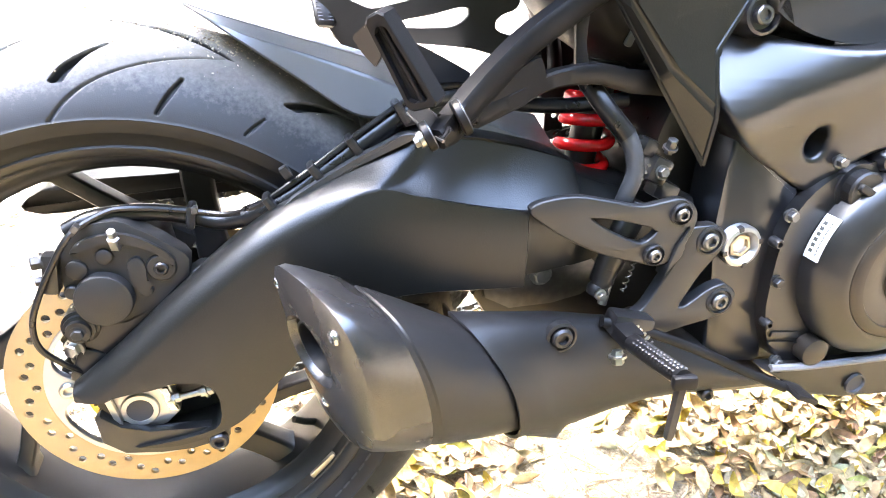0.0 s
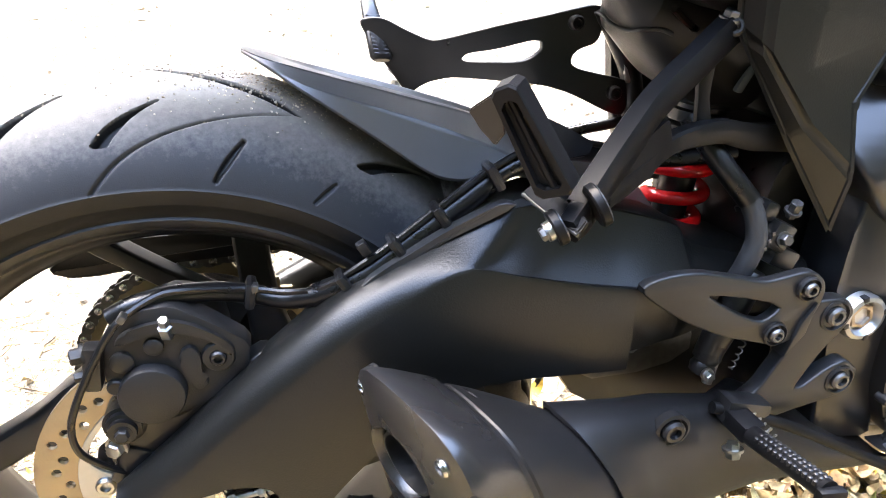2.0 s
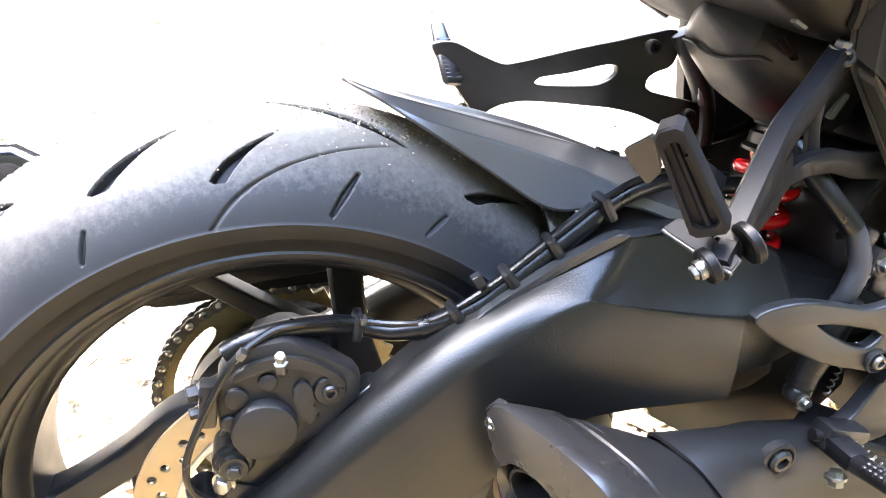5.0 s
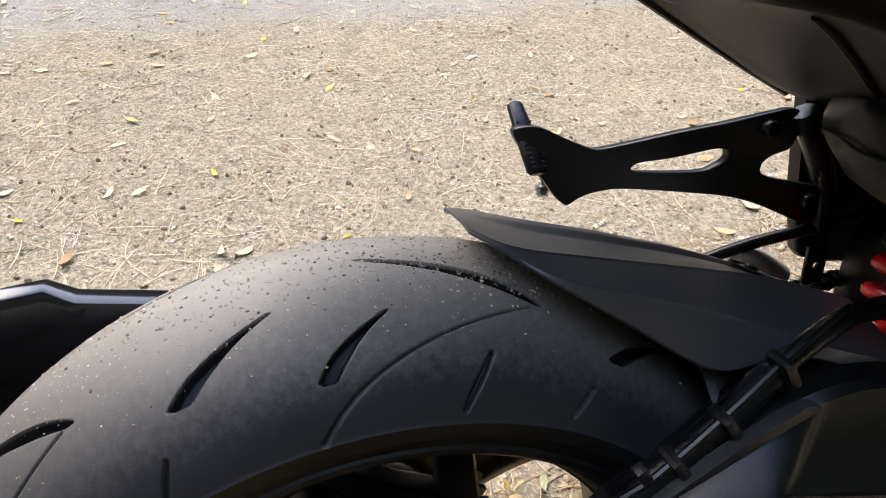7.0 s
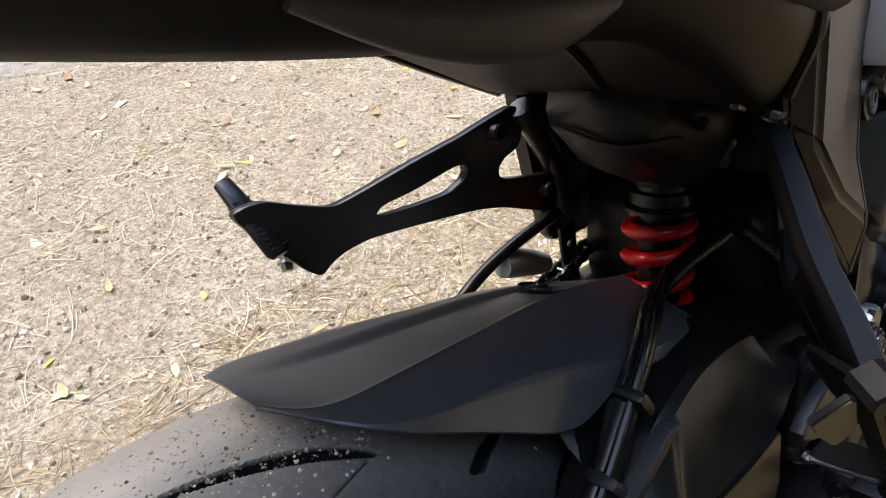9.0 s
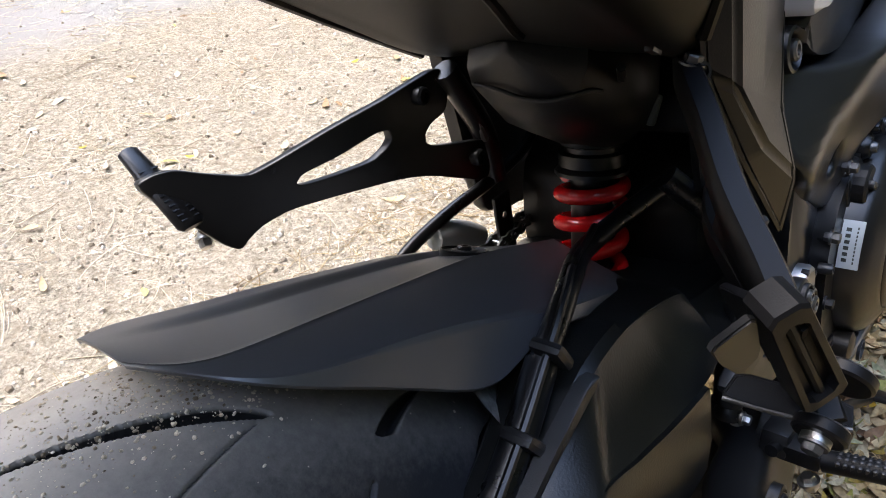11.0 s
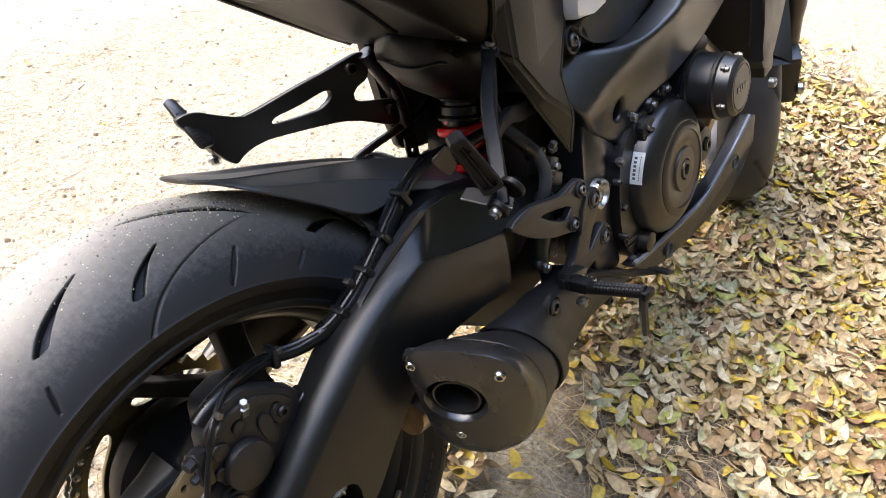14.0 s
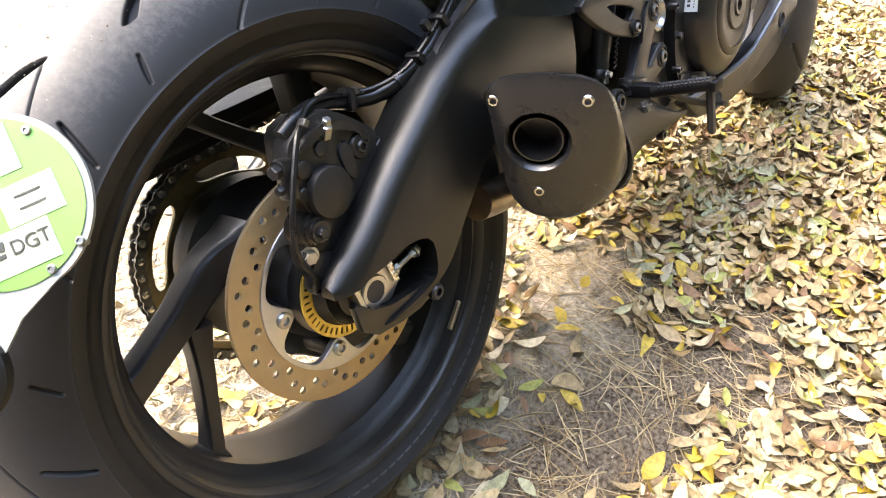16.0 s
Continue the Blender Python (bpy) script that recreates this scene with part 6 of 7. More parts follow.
part("clutch_cover", lathe([(-0.178, 0.0708), (-0.1848, 0.0708), (-0.1856, 0.0700), (-0.1876, 0.066), (-0.1885, 0.062), (-0.1888, 0.0595), (-0.1868, 0.058), (-0.1872, 0.036), (-0.1864, 0.0345), (-0.1895, 0.0325), (-0.1895, 0.0165), (-0.1850, 0.015), (-0.1915, 0.0135), (-0.1915, 0.0085), (-0.185, 0.008), (-0.185, 0.001)], CC, n=72), M_COVER, engine, "dark bronze round clutch cover", 30)
def on_cover(a0, a1, y0, y1, r, thick):
    """A thin curved piece on the cover's round flank."""
    bm = bmesh.new()
    loft(bm, [[CC + Vector((q * math.cos(radians(a)), y, q * math.sin(radians(a)))) for q, y in ((r, y0), (r, y1), (r - thick, y1), (r - thick, y0))] for a in np.linspace(a0, a1, 9)])
    return bm


lab = part("engine_label", on_cover(145.5, 171.0, -0.1690, -0.1510, 0.1034, 0.002), M_LABEL, engine, "silver oil label with black marks")
for k in range(6):
    part("print_bar", on_cover(149.5 + 3.2 * k, 151.4 + 3.2 * k, -0.1590, -0.1547, 0.1037, 0.0008), M_INK, lab)
for k in range(10):
    part("print_bar", on_cover(148.8 + 2.0 * k, 150.1 + 2.0 * k, -0.1649, -0.1637, 0.1037, 0.0008), M_INK, lab)
part("filler_boss", lathe([(-0.12, 0.028), (-0.146, 0.026), (-0.152, 0.024), (-0.152, 0.019)], (0.672, 0, 0.474), n=28), M_CAST, engine, "black cast filler boss")
part("oil_filler_cap", lathe([(-0.148, 0.0195), (-0.162, 0.0195), (-0.164, 0.0175), (-0.164, 0.001)], (0.672, 0, 0.474), n=16), M_PLASTIC, engine, "black oil filler cap", 20)
part("cap_grip", box(bmesh.new(), (0.672, -0.165, 0.474), (0.028, 0.009, 0.008), (0, 30, 0), 0.003), M_PLASTIC, engine)
for k, (x, z) in enumerate(((0.604, 0.452), (0.594, 0.425), (0.604, 0.382), (0.603, 0.335), (0.625, 0.286), (0.70, 0.268), (0.645, 0.502), (0.72, 0.512), (0.80, 0.478), (0.838, 0.41), (0.83, 0.35), (0.79, 0.295))):
    bolt(engine, (x, -0.151, z), (0, -1, 0), 0.0052, M_DULL if k in (0, 4, 6, 8) else M_DARKBOLT, 0.006, "cover_bolt", "", k % 2 == 0)
for at, r in (((0.700, 0.500), 0.012), ((0.745, 0.508), 0.012)):
    part("case_lug", lathe([(-0.12, r * 1.15), (-0.152, r), (-0.156, r * 0.8), (-0.156, 0.001)], (at[0], 0, at[1]), n=20), M_CAST, engine)
    bolt(engine, (at[0], -0.156, at[1]), (0, -1, 0), 0.0055, M_DULL, 0.005, "cover_bolt")
part("drain_plug", lathe([(-0.14, 0.015), (-0.166, 0.015), (-0.168, 0.011), (-0.168, 0.001)], (0.658, 0, 0.300), n=20), M_COVER, engine)
part("case_text_bar", box(bmesh.new(), (0.628, -0.151, 0.318), (0.034, 0.003, 0.007), (0, 8, 0), 0.001), M_CAST, engine)
part("case_text_bar", box(bmesh.new(), (0.628, -0.151, 0.309), (0.036, 0.003, 0.002), (0, 8, 0), 0), M_CAST, engine)
SCC = Vector((0.849, 0.012, 0.480))
part("starter_cover", lathe([(h, r * 0.92) for h, r in [(-0.10, 0.058), (-0.165, 0.058), (-0.167, 0.061), (-0.173, 0.061), (-0.175, 0.056), (-0.205, 0.053), (-0.207, 0.056), (-0.212, 0.056), (-0.214, 0.052), (-0.232, 0.048), (-0.238, 0.042), (-0.2385, 0.039), (-0.2365, 0.038), (-0.2365, 0.001)]], SCC, n=48), M_CAST, engine, "black finned starter clutch cover", 30)
part("cover_face", lathe([(-0.2360, 0.0345), (-0.2385, 0.0335), (-0.2385, 0.001)], SCC, n=40), M_COVER, engine)
for k in range(4):
    part("face_bar", box(bmesh.new(), SCC + Vector((-0.015 + 0.010 * k, -0.2390, 0.0)), (0.007, 0.0012, 0.009), (0, 0, 0), 0), M_CAST, engine)
for a in (200, 300, 60, 130):
    bolt(engine, SCC + Vector((0.0475 * math.cos(radians(a)), -0.224, 0.0475 * math.sin(radians(a)))), (0, -1, 0), 0.0036, M_DULL, 0.005, "cover_bolt", "zinc cover bolt", True)
part("water_pump", lathe([(-0.10, 0.05), (-0.15, 0.048), (-0.165, 0.03), (-0.172, 0.028), (-0.174, 0.02), (-0.174, 0.001)], (0.845, 0, 0.385), n=32), M_COVER, engine, "bronze-black round cover")
bolt(engine, (0.845, -0.174, 0.385), (0, -1, 0), 0.012, M_DARKBOLT, 0.006)
for k in range(4):
    part("exhaust_header", tube([(0.94, -0.12 + 0.08 * k, 0.52), (1.02, -0.12 + 0.08 * k, 0.44), (1.00, -0.08 + 0.055 * k, 0.28), (0.90, -0.05 + 0.03 * k, 0.20), (0.75, -0.04 + 0.02 * k, 0.19)], 0.019, 12), M_PIPE, engine, "heat-stained exhaust header pipe")
part("linkage_block", prism([(p.x, p.y) for p in soft([(0.318, 0.330, 0), (0.335, 0.405, 0), (0.56, 0.41, 0), (0.57, 0.28, 0), (0.42, 0.26, 0)], 1)], -0.048, 0.05, 0.006), M_CAST, swingarm, "black suspension rocker")
part("linkage_plate", prism([(p.x, p.y) for p in soft([(0.322, 0.398, 0), (0.43, 0.405, 0), (0.47, 0.36, 0), (0.43, 0.335, 0), (0.335, 0.335, 0)], 1)], -0.060, -0.050, 0.003), M_DULL, swingarm, "dull aluminium suspension linkage")
bolt(swingarm, (0.392, -0.061, 0.372), (0, -1, 0), 0.009, M_STEEL, 0.006, "linkage_bolt", "zinc linkage bolt", True)

# lower cowl rail
RAIL = [(0.602, 0.286), (0.66, 0.282), (0.77, 0.281), (0.835, 0.287), (0.885, 0.310), (0.94, 0.348), (1.005, 0.376), (1.040, 0.366), (1.034, 0.318), (0.975, 0.290), (0.93, 0.258), (0.885, 0.232), (0.80, 0.224), (0.72, 0.228), (0.665, 0.240)]
rail = part("lower_cowl", prism(RAIL, -0.010, 0.012, 0.0055, shape=lambda c: Vector((c.x, c.y + np.interp(c.x, [0.6, 0.72, 0.85, 0.94, 1.04], [-0.152, -0.156, -0.164, -0.178, -0.178]) + 0.25 * max(0, 0.27 - c.z), c.z))), M_PLASTIC, bike, "dark engine under cowl with a paler upper edge", 30)
for x, y, z in ((0.723, -0.162, 0.250), (0.935, -0.188, 0.318)):
    part("cowl_recess", lathe([(0.0, 0.0125), (0.0035, 0.0125), (0.0035, 0.0105), (0.0005, 0.010), (0.0005, 0.001)], (x, y - 0.001, z), (0, -1, 0), 22), M_RUBBER, rail)

# paler strip along the cowl's top edge
part("cowl_edge", tube([(0.612, -0.160, 0.2850), (0.66, -0.163, 0.2825), (0.77, -0.167, 0.2815), (0.835, -0.172, 0.2875), (0.885, -0.178, 0.310), (0.94, -0.187, 0.348), (1.005, -0.187, 0.376)], 0.0042, 8), M_COWLTOP, rail, "pale grey strip along the upper edge")

# front end
FWC = Vector((1.462, 0.0, 0.300))
me = shifted(tyre_mesh(0.300, 0.062, 0.060, 0.055, 0.226, [(20, -10, 40, -48, 0.0035, 0, 0.006, 0.4), (45, -30, 55, -60, 0.0030, 0, 0.006, 0.4)], 60, 480, 44), FWC)
me.materials.append(M_RUBBER)
fw = part("front_wheel", lathe([(-0.055, 0.2255), (-0.056, 0.219), (-0.04, 0.208), (0.0, 0.195), (0.04, 0.208), (0.056, 0.219), (0.055, 0.2255), (0.03, 0.215), (-0.03, 0.215)], FWC, n=72, closed=True), M_RIM, bike, "black cast front wheel")
part("tyre", me, M_RUBBER, fw, "front sport tyre")
for k in range(5):
    a = 72 * k
    pts = [FWC + Vector((r * math.cos(radians(a + s)), 0, r * math.sin(radians(a + s)))) for r, s in ((0.03, 0), (0.1, 6), (0.205, 12))]
    part("spoke", spoke(pts, [0.02, 0.015, 0.017], [0.02, 0.014, 0.014]), M_RIM, fw)
for s in (-1, 1):
    plate("front_disc", ring2d(1.462, 0.300, 0.155, 72), [ring2d(1.462, 0.300, 0.118, 48)], s * 0.066 - 0.0025, s * 0.066 + 0.0025, 0.0005, M_DISC, fw, "front brake disc")
    part("fork_leg", tube([(1.445, s * 0.10, 0.300), (1.36, s * 0.10, 0.50), (1.22, s * 0.10, 0.84)], lambda f: 0.026 + 0.003 * (f > 0.4), 16), M_CAST, fw, "black front fork leg")
    part("front_caliper", box(bmesh.new(), (1.335, s * 0.088, 0.330), (0.06, 0.05, 0.12), (0, -22, 0), 0.012), M_CAST, fw, "black front brake caliper")
    bolt(fw, (1.318, s * 0.088 - 0.028, 0.300), (0, -1, 0), 0.012, M_STEEL, 0.006, "caliper_bolt", "zinc caliper bolt")
part("mudguard", loft(bmesh.new(), [[FWC + Vector((0.318 * math.cos(radians(a)), y, 0.318 * math.sin(radians(a)) - 0.03 * (y / 0.07) ** 2)) for y in (-0.07, -0.05, -0.02, 0.02, 0.05, 0.07)] for a in range(60, 160, 8)], caps=False), M_PAINT, fw)
STEER = Matrix.Translation(FWC) @ pose(0, 0, 0, 0, 0, 26) @ Matrix.Translation(-FWC)
for ob in (fw, *fw.children):
    ob.data.transform(STEER)
rad = part("radiator", box(bmesh.new(), (1.10, 0, 0.56), (0.05, 0.36, 0.30), (0, -12, 0), 0.008), M_PLASTIC, bike, "black radiator with shroud")
for s in (-1, 1):
    part("radiator_shroud", prism([(p.x, p.y) for p in soft([(1.03, 0.45, 0), (1.08, 0.44, 0), (1.15, 0.54, 0), (1.20, 0.72, 0), (1.10, 0.76, 0), (1.02, 0.62, 0), (1.04, 0.50, 0)], 1)], s * 0.185 - 0.012, s * 0.185 + 0.012, 0.005), M_PLASTIC, rad, "black radiator shroud")
    bolt(rad, (1.085, -0.20 if s < 0 else 0.173, 0.41), (0, -1, 0), 0.009, M_STEEL, 0.005)
part("side_stand", tube([(0.62, 0.14, 0.27), (0.66, 0.22, 0.15), (0.70, 0.315, -0.075)], 0.012, 12), M_CAST, bike, "black side stand")
part("stand_foot", box(bmesh.new(), (0.70, 0.318, -0.080), (0.06, 0.04, 0.008), (15, 0, 0), 0.003), M_CAST, bike)
for s in (-1, 1):
    part("handlebar", tube([(1.02, s * 0.04, 1.02), (1.00, s * 0.2, 1.05), (0.93, s * 0.38, 1.03)], 0.014, 12), M_CAST, bike)

# plate carrier behind the tyre, held by an arm from the far side
holder = part("plate_carrier", loft(bmesh.new(), [soft([(x, y - 0.012, z), (x, y + 0.016, z + 0.004), (x - 0.01, y + 0.016, z - h), (x - 0.01, y - 0.012, z - h)], 2, 0.15) for x, y, z, h in ((0.06, 0.150, 0.400, 0.05), (-0.04, 0.165, 0.480, 0.06), (-0.13, 0.172, 0.535, 0.06), (-0.195, 0.172, 0.548, 0.07), (-0.215, 0.170, 0.562, 0.10), (-0.25, 0.155, 0.565, 0.11), (-0.31, 0.10, 0.555, 0.11), (-0.350, 0.03, 0.545, 0.10), (-0.36, -0.04, 0.54, 0.09))]), M_GLOSS, bike, "glossy black plate carrier arm behind the wheel")

SC0, SR, SU = Vector((-0.2325, -0.1175, 0.5185)), Vector((0.631, -0.755, -0.18)), Vector((0.474, 0.191, 0.86))
SR.normalize()
SN = SR.cross(SU).normalized()
SU = SN.cross(SR)


def on_plate(pts, lift, thick, bevel=0.0006):
    """A flat piece on the badge plate: (right, up) outline in metres, lifted off its face."""
    bm = bmesh.new()
    a = [bm.verts.new(SC0 + SR * p[0] + SU * p[1] + SN * lift) for p in pts]
    b = [bm.verts.new(SC0 + SR * p[0] + SU * p[1] + SN * (lift - thick)) for p in pts]
    fa, fb = bm.faces.new(a), bm.faces.new(b)
    for i in range(len(a)):
        j = (i + 1) % len(a)
        bm.faces.new((a[i], a[j], b[j], b[i]))
    if bevel:
        bmesh.ops.bevel(bm, geom=list(fa.edges), offset=bevel, segments=2, affect="EDGES")
    return bm


def tilted(cx, cy, w, h, deg=24):
    c, s = math.cos(radians(deg)), math.sin(radians(deg))
    return [(cx + x * c - y * s, cy + x * s + y * c) for x, y in ((-w, -h), (w, -h), (w, h), (-w, h))]


blank = [(0.053 * math.cos(a), 0.053 * math.sin(a)) for a in np.linspace(radians(-55), radians(235), 60)]
blank += [(-0.045, -0.052), (-0.052, -0.075), (-0.056, -0.12), (-0.005, -0.12), (0.002, -0.085), (0.012, -0.064)]
badge = part("badge_plate", on_plate(blank, 0.0, 0.003), M_WHITE, holder, "white backing plate with round green badge")
part("green_disc", on_plate([(0.049 * math.cos(a), 0.049 * math.sin(a)) for a in np.linspace(0, 2 * math.pi, 64, False)], 0.0008, 0.0006, 0), M_GREEN, badge, "round green badge")
part("pale_panel", on_plate(tilted(-0.007, 0.028, 0.016, 0.014), 0.0012, 0.0003, 0), M_PAPER, badge)
part("pale_panel", on_plate(tilted(0.018, 0.004, 0.0175, 0.0115), 0.0012, 0.0003, 0), M_PAPER, badge)
part("pale_panel", on_plate(tilted(0.010, -0.026, 0.024, 0.012), 0.0012, 0.0003, 0), M_PAPER, badge)
for cx, cy, w, h in ((0.016, 0.0075, 0.008, 0.0006), (0.0195, 0.0010, 0.008, 0.0006), (-0.002, -0.027, 0.006, 0.0012), (-0.001, -0.031, 0.006, 0.0012), (0.000, -0.023, 0.003, 0.0014)):
    part("print_bar", on_plate(tilted(cx, cy, w, h), 0.0016, 0.0003, 0), M_INK, badge)
part("badge_letter_bar", on_plate([(-0.016 + r * math.cos(a), 0.002 + r * math.sin(a)) for r, sgn in ((0.011, 1), (0.006, -1)) for a in np.linspace(-1.2, 1.2, 14)[::sgn]], 0.0013, 0.0003, 0), M_INK, badge)
cu = bpy.data.curves.new("badge_word", "FONT")
cu.body, cu.size, cu.extrude = "DGT", 0.0118, 0.0002
src = bpy.data.objects.new("badge_word", cu)
word = bpy.data.meshes.new_from_object(src)
bpy.data.objects.remove(src)
turn = Matrix((SR, SU, SN)).transposed().to_4x4() @ pose(0, 0, 0, 0, 0, 24)
word.transform(Matrix.Translation(SC0 + SR * 0.0085 + SU * -0.0285 + SN * 0.0016) @ turn)
part("badge_word", word, M_INK, badge, "dark printed letters DGT")
for x, y in ((0.046, -0.020), (0.0155, 0.0425), (0.030, -0.036)):
    bolt(badge, SC0 + SR * x + SU * y + SN * 0.001, SN, 0.0028, M_STEEL, 0.0012, "rivet")
part("reflector", lathe([(-0.004, 0.0290), (0.003, 0.0290), (0.005, 0.0270), (0.005, 0.0255), (0.002, 0.0250)], SC0 + SR * -0.022 + SU * -0.098 + SN * 0.002, SN, 40), M_PLASTIC, badge, "black reflector rim")
part("reflector_lens", lathe([(0.0, 0.0252), (0.004, 0.0245), (0.006, 0.018), (0.0068, 0.001)], SC0 + SR * -0.022 + SU * -0.098 + SN * 0.002, SN, 40), M_REDLENS, badge, "round red reflector")
part("badge_bracket", tube([(-0.24, -0.115, 0.50), (-0.30, -0.10, 0.52), (-0.345, -0.05, 0.55), (-0.345, 0.03, 0.57)], 0.006, 10), M_CAST, holder, "black bracket")

# fallen leaves, needles and stones
LEAF_COLOURS = [(0.00, (0.296, 0.213, 0.107)), (0.16, (0.365, 0.286, 0.155)), (0.32, (0.235, 0.151, 0.068)), (0.43, (0.414, 0.350, 0.224)), (0.56, (0.166, 0.092, 0.043)), (0.64, (0.324, 0.237, 0.114)), (0.79, (0.386, 0.273, 0.045)), (0.89, (0.296, 0.290, 0.166)), (0.94, (0.255, 0.245, 0.062))]


def island_material(name, stops, rough=0.6, bright=0.25, scale=150):
    """Each piece takes its own colour from the stops, with stains over it."""
    m = bpy.data.materials.new(name)
    m.use_nodes = True
    t = m.node_tree
    b = t.nodes["Principled BSDF"]
    g = t.nodes.new("ShaderNodeNewGeometry")
    r = t.nodes.new("ShaderNodeValToRGB")
    r.color_ramp.interpolation = "CONSTANT"
    for i, (at, c) in enumerate(stops):
        e = r.color_ramp.elements[i] if i < 2 else r.color_ramp.elements.new(at)
        e.position, e.color = at, (*c, 1)
    t.links.new(g.outputs["Random Per Island"], r.inputs["Fac"])
    co = t.nodes.new("ShaderNodeTexCoord")
    n = t.nodes.new("ShaderNodeTexNoise")
    n.inputs["Scale"].default_value, n.inputs["Detail"].default_value = scale, 5
    t.links.new(co.outputs["Object"], n.inputs["Vector"])
    mr = t.nodes.new("ShaderNodeMapRange")
    mr.inputs["From Min"].default_value, mr.inputs["From Max"].default_value = 0.3, 0.7
    mr.inputs["To Min"].default_value, mr.inputs["To Max"].default_value = 1 - bright * 1.6, 1 + bright * 0.6
    t.links.new(n.outputs["Fac"], mr.inputs["Value"])
    mx = t.nodes.new("ShaderNodeMix")
    mx.data_type, mx.blend_type = "RGBA", "MULTIPLY"
    mx.inputs["Factor"].default_value = 1
    t.links.new(r.outputs["Color"], mx.inputs["A"])
    t.links.new(mr.outputs["Result"], mx.inputs["B"])
    t.links.new(mx.outputs["Result"], b.inputs["Base Color"])
    b.inputs["Roughness"].default_value = rough
    b.inputs["Specular IOR Level"].default_value = 0.35
    bp = t.nodes.new("ShaderNodeBump")
    bp.inputs["Strength"].default_value, bp.inputs["Distance"].default_value = 0.3, 0.002
    t.links.new(n.outputs["Fac"], bp.inputs["Height"])
    t.links.new(bp.outputs["Normal"], b.inputs["Normal"])
    return m


def leaf_points(rng, length, width, curl, fold):
    """Rows of three points along a pointed leaf, curled and folded along its rib."""
    rows = []
    n = 6
    bend = rng.uniform(-0.25, 0.25)
    for i in range(n + 1):
        f = i / n
        w = width * (math.sin(math.pi * min(1, f * 0.96 + 0.02)) ** 0.8) * (1.08 - 0.35 * f)
        x = length * (f - 0.5)
        z = curl * (f - 0.5) ** 2 * length * 4
        y0 = bend * length * (f - 0.5) ** 2
        tw = rng.uniform(0.8, 1.2)
        rows.append([(x, y0 - w, z + fold * w * tw), (x, y0, z), (x, y0 + w, z + fold * w / tw)])
    return rows


def scatter_leaves(name, spots, seed, mat, label, kind="stuff", flat=1.0):
    rng = random.Random(seed)
    verts, faces = [], []
    for x, y, z in spots:
        length = rng.uniform(0.020, 0.050)
        rows = leaf_points(rng, length, length * rng.uniform(0.16, 0.27), rng.uniform(-0.25, 0.50) * flat, rng.uniform(-0.4, 0.9) * flat)
        m = pose(x, y, z + 0.004 + rng.random() * 0.018 * flat, rng.gauss(0, 17) * flat, rng.gauss(0, 14) * flat, rng.random() * 360)
        k = len(verts)
        verts += [tuple(m @ Vector(p)) for r in rows for p in r]
        for i in range(len(rows) - 1):
            for j in (0, 1):
                a = k + 3 * i + j
                faces.append((a, a + 1, a + 4, a + 3))
    me = bpy.data.meshes.new(name)
    me.from_pydata(verts, [], faces)
    me.materials.append(mat)
    for p in me.polygons:
        p.use_smooth = True
    return tagged(new(name, me), label, name.replace("_", " "), kind=kind)


def litter_density(x, y):
    """How thickly leaves lie: thick beside the bike's right flank, thin on the sand."""
    edge = 0.0 + 0.16 * noise.noise((x * 1.3, y * 1.3, 4)) + 0.10 * max(0, x - 0.9)
    d = 1 / (1 + math.exp((y - edge) / 0.07))
    d *= 1 / (1 + math.exp((x - 2.35 - 0.5 * y) / 0.12))
    clear = math.exp(-(((x - 0.36) / 0.22) ** 2 + ((y + 0.30) / 0.16) ** 2)) + 0.7 * math.exp(-(((x - 0.62) / 0.12) ** 2 + ((y + 0.42) / 0.09) ** 2)) + 1.1 * math.exp(-(((x - 0.29) / 0.13) ** 2 + ((y + 0.28) / 0.12) ** 2)) + 1.2 * math.exp(-(((x - 0.56) / 0.13) ** 2 + ((y + 0.12) / 0.11) ** 2))
    clump = 0.55 + 0.9 * (noise.noise((x * 5, y * 5, 9)) + 0.3)
    return d * max(0.03, 1 - 0.92 * clear) * max(0.25, clump)


rng = random.Random(11)
spots, sparse = [], []
while len(spots) < 27000:
    x, y = rng.uniform(-0.5, 2.7), rng.uniform(-1.5, 0.9)
    if rng.random() < litter_density(x, y):
        spots.append((x, y, ground_height(x, y)))
M_LEAF = island_material("dry_leaves", LEAF_COLOURS)
scatter_leaves("leaf_litter", spots, 3, M_LEAF, "thick litter of dry beige and yellow fallen leaves")
for _ in range(330):
    x, y = rng.uniform(-1.2, 2.6), rng.uniform(0.1, 2.6)
    sparse.append((x, y, ground_height(x, y) - 0.003))
M_PALE = island_material("bleached_dry_leaves", [(0.0, (0.54, 0.43, 0.27)), (0.32, (0.46, 0.33, 0.17)), (0.52, (0.58, 0.48, 0.32)), (0.74, (0.62, 0.45, 0.05)), (0.84, (0.30, 0.19, 0.09)), (0.93, (0.46, 0.46, 0.12))], 0.6, 0.2)
scatter_leaves("scattered_leaves", sparse, 8, M_PALE, "a few bleached dry leaves scattered over the sand", flat=0.4)

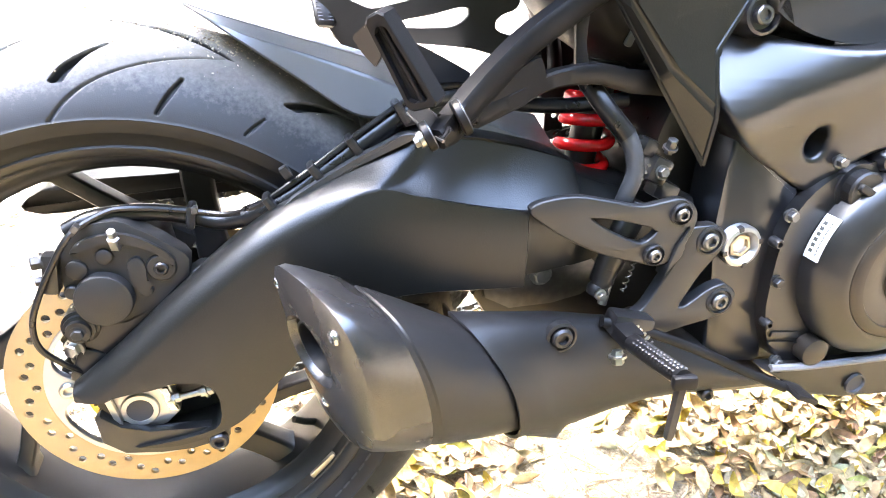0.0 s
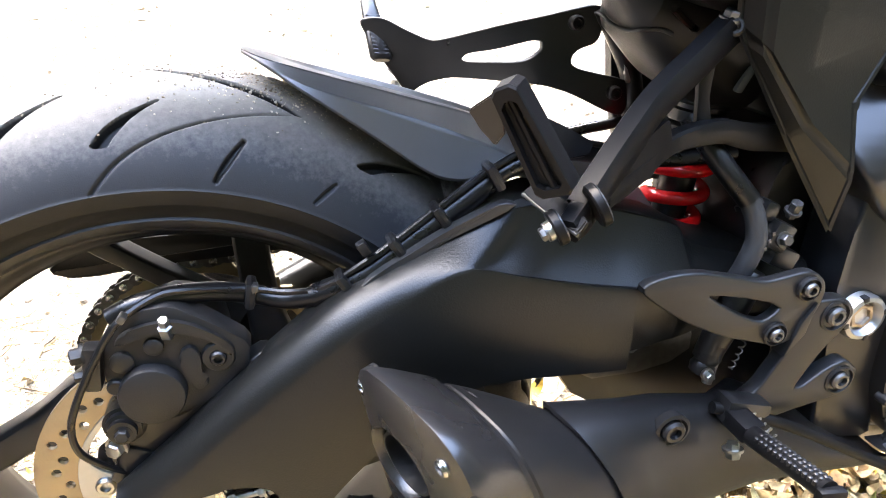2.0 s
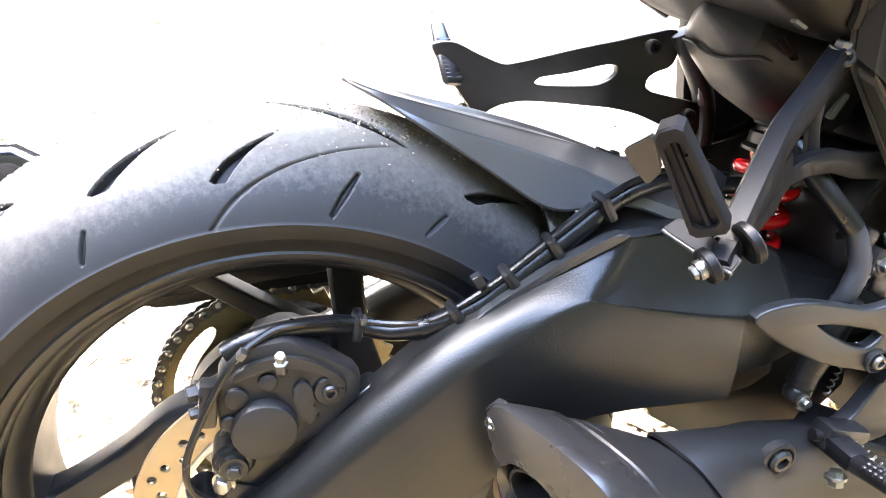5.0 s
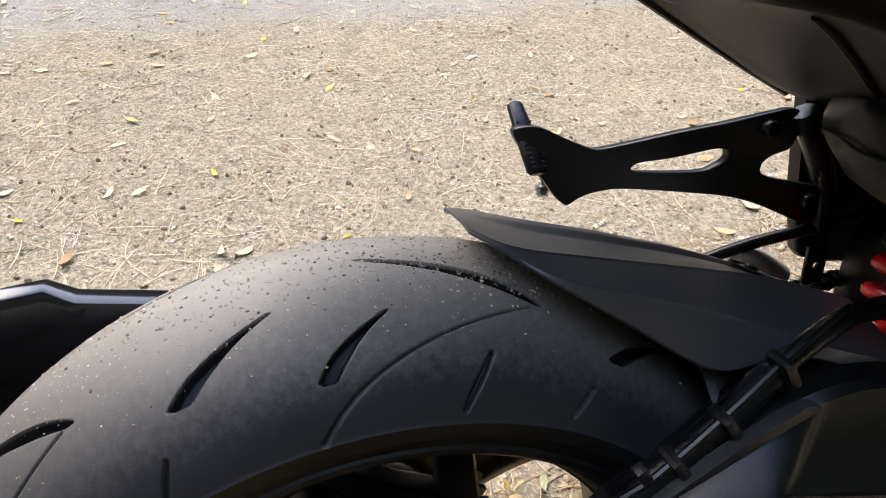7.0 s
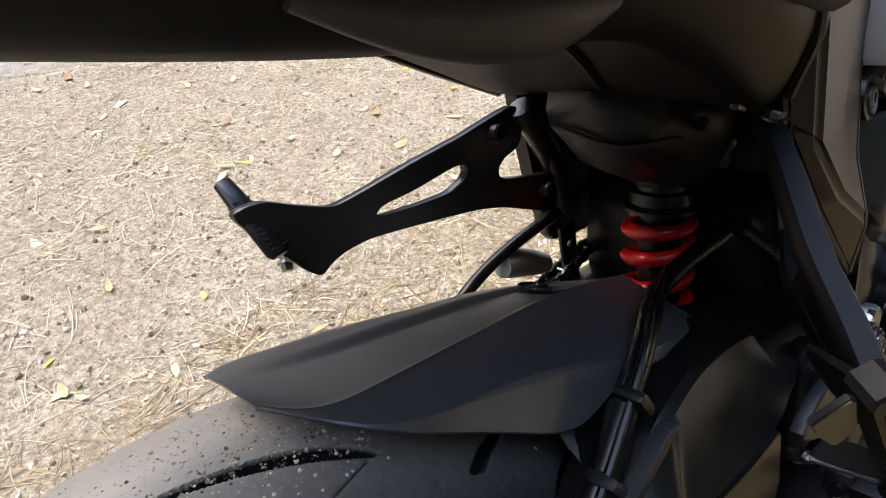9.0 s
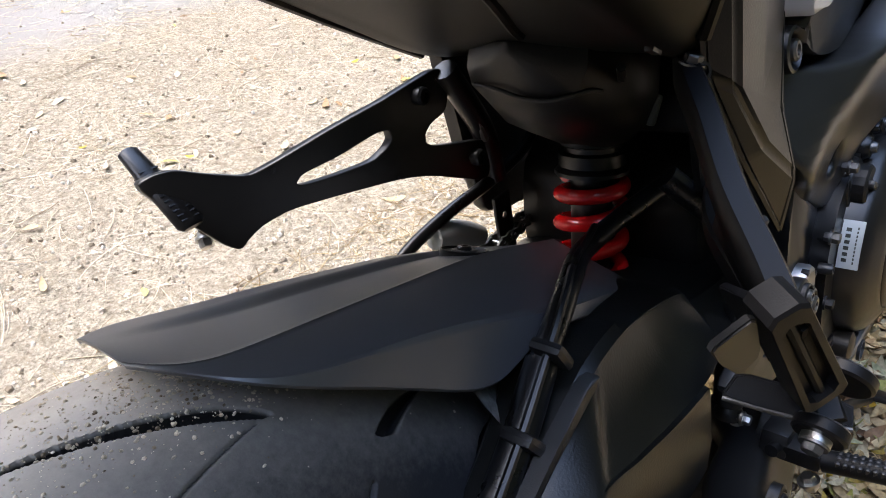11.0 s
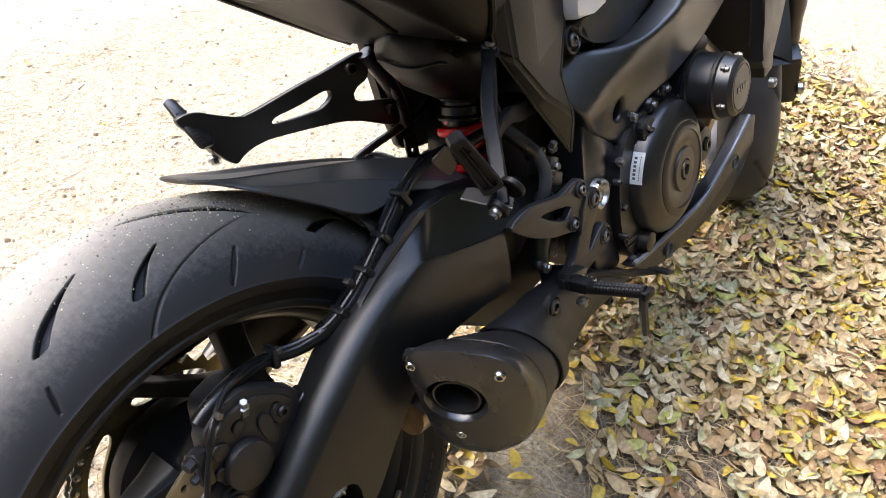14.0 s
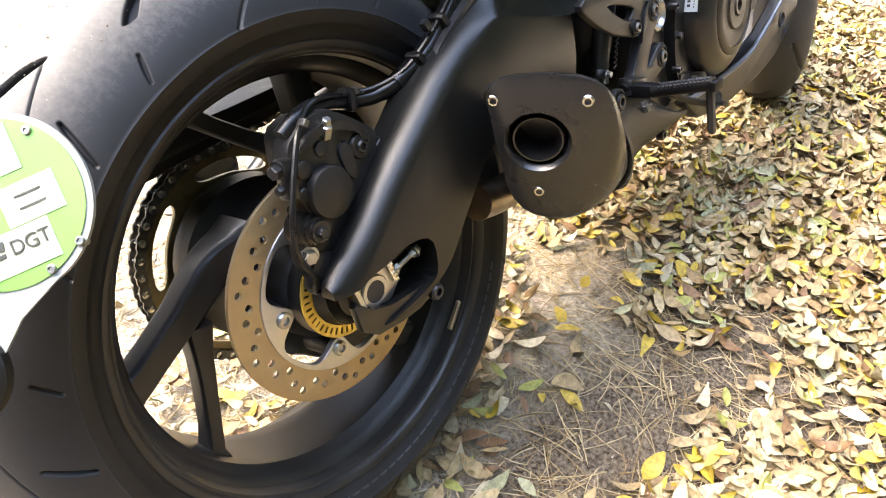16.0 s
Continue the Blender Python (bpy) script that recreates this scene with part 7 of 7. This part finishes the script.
# bright yellow leaves that lie on top
M_YELLOW = island_material("fresh_yellow_leaf", [(0.0, (0.510, 0.340, 0.030)), (0.45, (0.476, 0.365, 0.111)), (0.74, (0.323, 0.306, 0.060)), (0.84, (0.493, 0.306, 0.025))], 0.5, 0.12)
shapes = []
for k in range(8):
    r2 = random.Random(40 + k)
    rows = leaf_points(r2, 0.050, 0.050 * r2.uniform(0.17, 0.24), r2.uniform(-0.05, 0.2), r2.uniform(-0.3, 0.6))
    bm = bmesh.new()
    vs = [[bm.verts.new(p) for p in r] for r in rows]
    for i in range(len(vs) - 1):
        for j in (0, 1):
            bm.faces.new((vs[i][j], vs[i][j + 1], vs[i + 1][j + 1], vs[i + 1][j]))
    bmesh.ops.solidify(bm, geom=bm.faces[:], thickness=0.0004)
    shapes.append(mesh_of(bm, "yellow_leaf", M_YELLOW, 60))
made = 0
while made < 290:
    x, y = rng.uniform(0.0, 2.0), rng.uniform(-1.0, 0.2)
    if rng.random() < litter_density(x, y):
        ob = new("yellow_leaf", shapes[made % 8])
        s = rng.uniform(0.75, 1.15)
        ob.matrix_world = pose(x, y, ground_height(x, y) + 0.012 + rng.random() * 0.004, rng.gauss(0, 12), rng.gauss(0, 10), rng.random() * 360) @ Matrix.Scale(s, 4)
        tagged(ob, "yellow fallen leaf lying on the leaf litter", "leaf", "yellow leaves")
        made += 1


def scatter_straw(name, count, place, seed, label, stops, longest=0.10):
    """Thin dry needles and stalks, each a bent three-sided sliver."""
    rng = random.Random(seed)
    verts, faces = [], []
    while count:
        x, y = place(rng)
        if x is None:
            continue
        count -= 1
        length, r = rng.uniform(0.02, longest), rng.uniform(0.0005, 0.0011)
        m = pose(x, y, ground_height(x, y) + rng.uniform(0.000, 0.004), rng.gauss(0, 4), rng.gauss(0, 2), rng.random() * 360)
        bend, k = rng.gauss(0, 0.07), len(verts)
        for i in range(6):
            f = i / 5 - 0.5
            for a in (0, 2.1, 4.2):
                verts.append(tuple(m @ Vector((length * f, bend * length * f * f * 4 + r * math.cos(a), r * math.sin(a)))))
        for i in range(5):
            for j in range(3):
                a, b = k + 3 * i + j, k + 3 * i + (j + 1) % 3
                faces.append((a, b, b + 3, a + 3))
    me = bpy.data.meshes.new(name)
    me.from_pydata(verts, [], faces)
    me.materials.append(island_material(name + "_colour", stops, 0.7, 0.15))
    for p in me.polygons:
        p.use_smooth = True
    return tagged(new(name, me), label, "straw", kind="stuff")


def near_place(r):
    x, y = r.uniform(-0.4, 2.4), r.uniform(-1.2, 0.7)
    return (x, y) if r.random() < 0.35 + 0.65 * litter_density(x, y) else (None, None)


scatter_straw("dry_needles", 24000, near_place, 21, "pale dry needles and stalks among the leaves", [(0.0, (0.42, 0.31, 0.16)), (0.4, (0.50, 0.39, 0.22)), (0.75, (0.28, 0.19, 0.09))])
def sand_place(r):
    """Needles gather in loose drifts on the sand."""
    x, y = r.uniform(-1.6, 2.6), r.uniform(0.0, 3.2)
    return (x, y) if r.random() < 0.25 + 1.6 * max(0, noise.noise((x * 4, y * 4, 13))) else (None, None)


scatter_straw("sand_needles", 8500, sand_place, 22, "thin dry needles strewn over the sand", [(0.0, (0.72, 0.62, 0.44)), (0.5, (0.82, 0.73, 0.55)), (0.8, (0.40, 0.31, 0.20))], 0.13)


def scatter_stones(name, count, place, seed, label, stops, lo, hi):
    rng = random.Random(seed)
    bm = bmesh.new()
    bmesh.ops.create_icosphere(bm, subdivisions=1, radius=1)
    co = np.array([v.co for v in bm.verts])
    fc = np.array([[v.index for v in f.verts] for f in bm.faces])
    bm.free()
    verts, faces = [], []
    for k in range(count):
        x, y = place(rng)
        s = lo + (hi - lo) * rng.random() ** 4
        m = pose(x, y, ground_height(x, y) + s * 0.2, rng.random() * 360, rng.random() * 360, rng.random() * 360) @ Matrix.Diagonal((s, s * rng.uniform(0.6, 1), s * rng.uniform(0.45, 0.9), 1))
        mm = np.array(m)
        jit = co * (1 + 0.18 * np.array([rng.uniform(-1, 1) for _ in range(len(co))])[:, None])
        verts.append(jit @ mm[:3, :3].T + mm[:3, 3])
        faces.append(fc + k * len(co))
    me = bpy.data.meshes.new(name)
    me.from_pydata(np.concatenate(verts).tolist(), [], np.concatenate(faces).tolist())
    me.materials.append(island_material(name + "_colour", stops, 0.9, 0.2, 300))
    return tagged(new(name, me), label, "gravel", kind="stuff")


GRAVEL = [(0.0, (0.42, 0.35, 0.25)), (0.3, (0.62, 0.54, 0.42)), (0.6, (0.26, 0.21, 0.15)), (0.8, (0.75, 0.69, 0.58))]
scatter_stones("sand_grit", 22000, lambda r: (r.uniform(-1.3, 2.2), abs(r.gauss(0, 1.0)) - 0.05), 31, "coarse sand grains and small stones", GRAVEL, 0.0010, 0.008)
scatter_stones("litter_grit", 4500, lambda r: (r.uniform(-0.3, 1.6), r.uniform(-1.0, 0.2)), 32, "grit and small stones between the leaves", [(0.0, (0.30, 0.24, 0.17)), (0.3, (0.40, 0.33, 0.25)), (0.6, (0.18, 0.14, 0.10))], 0.0008, 0.0035)
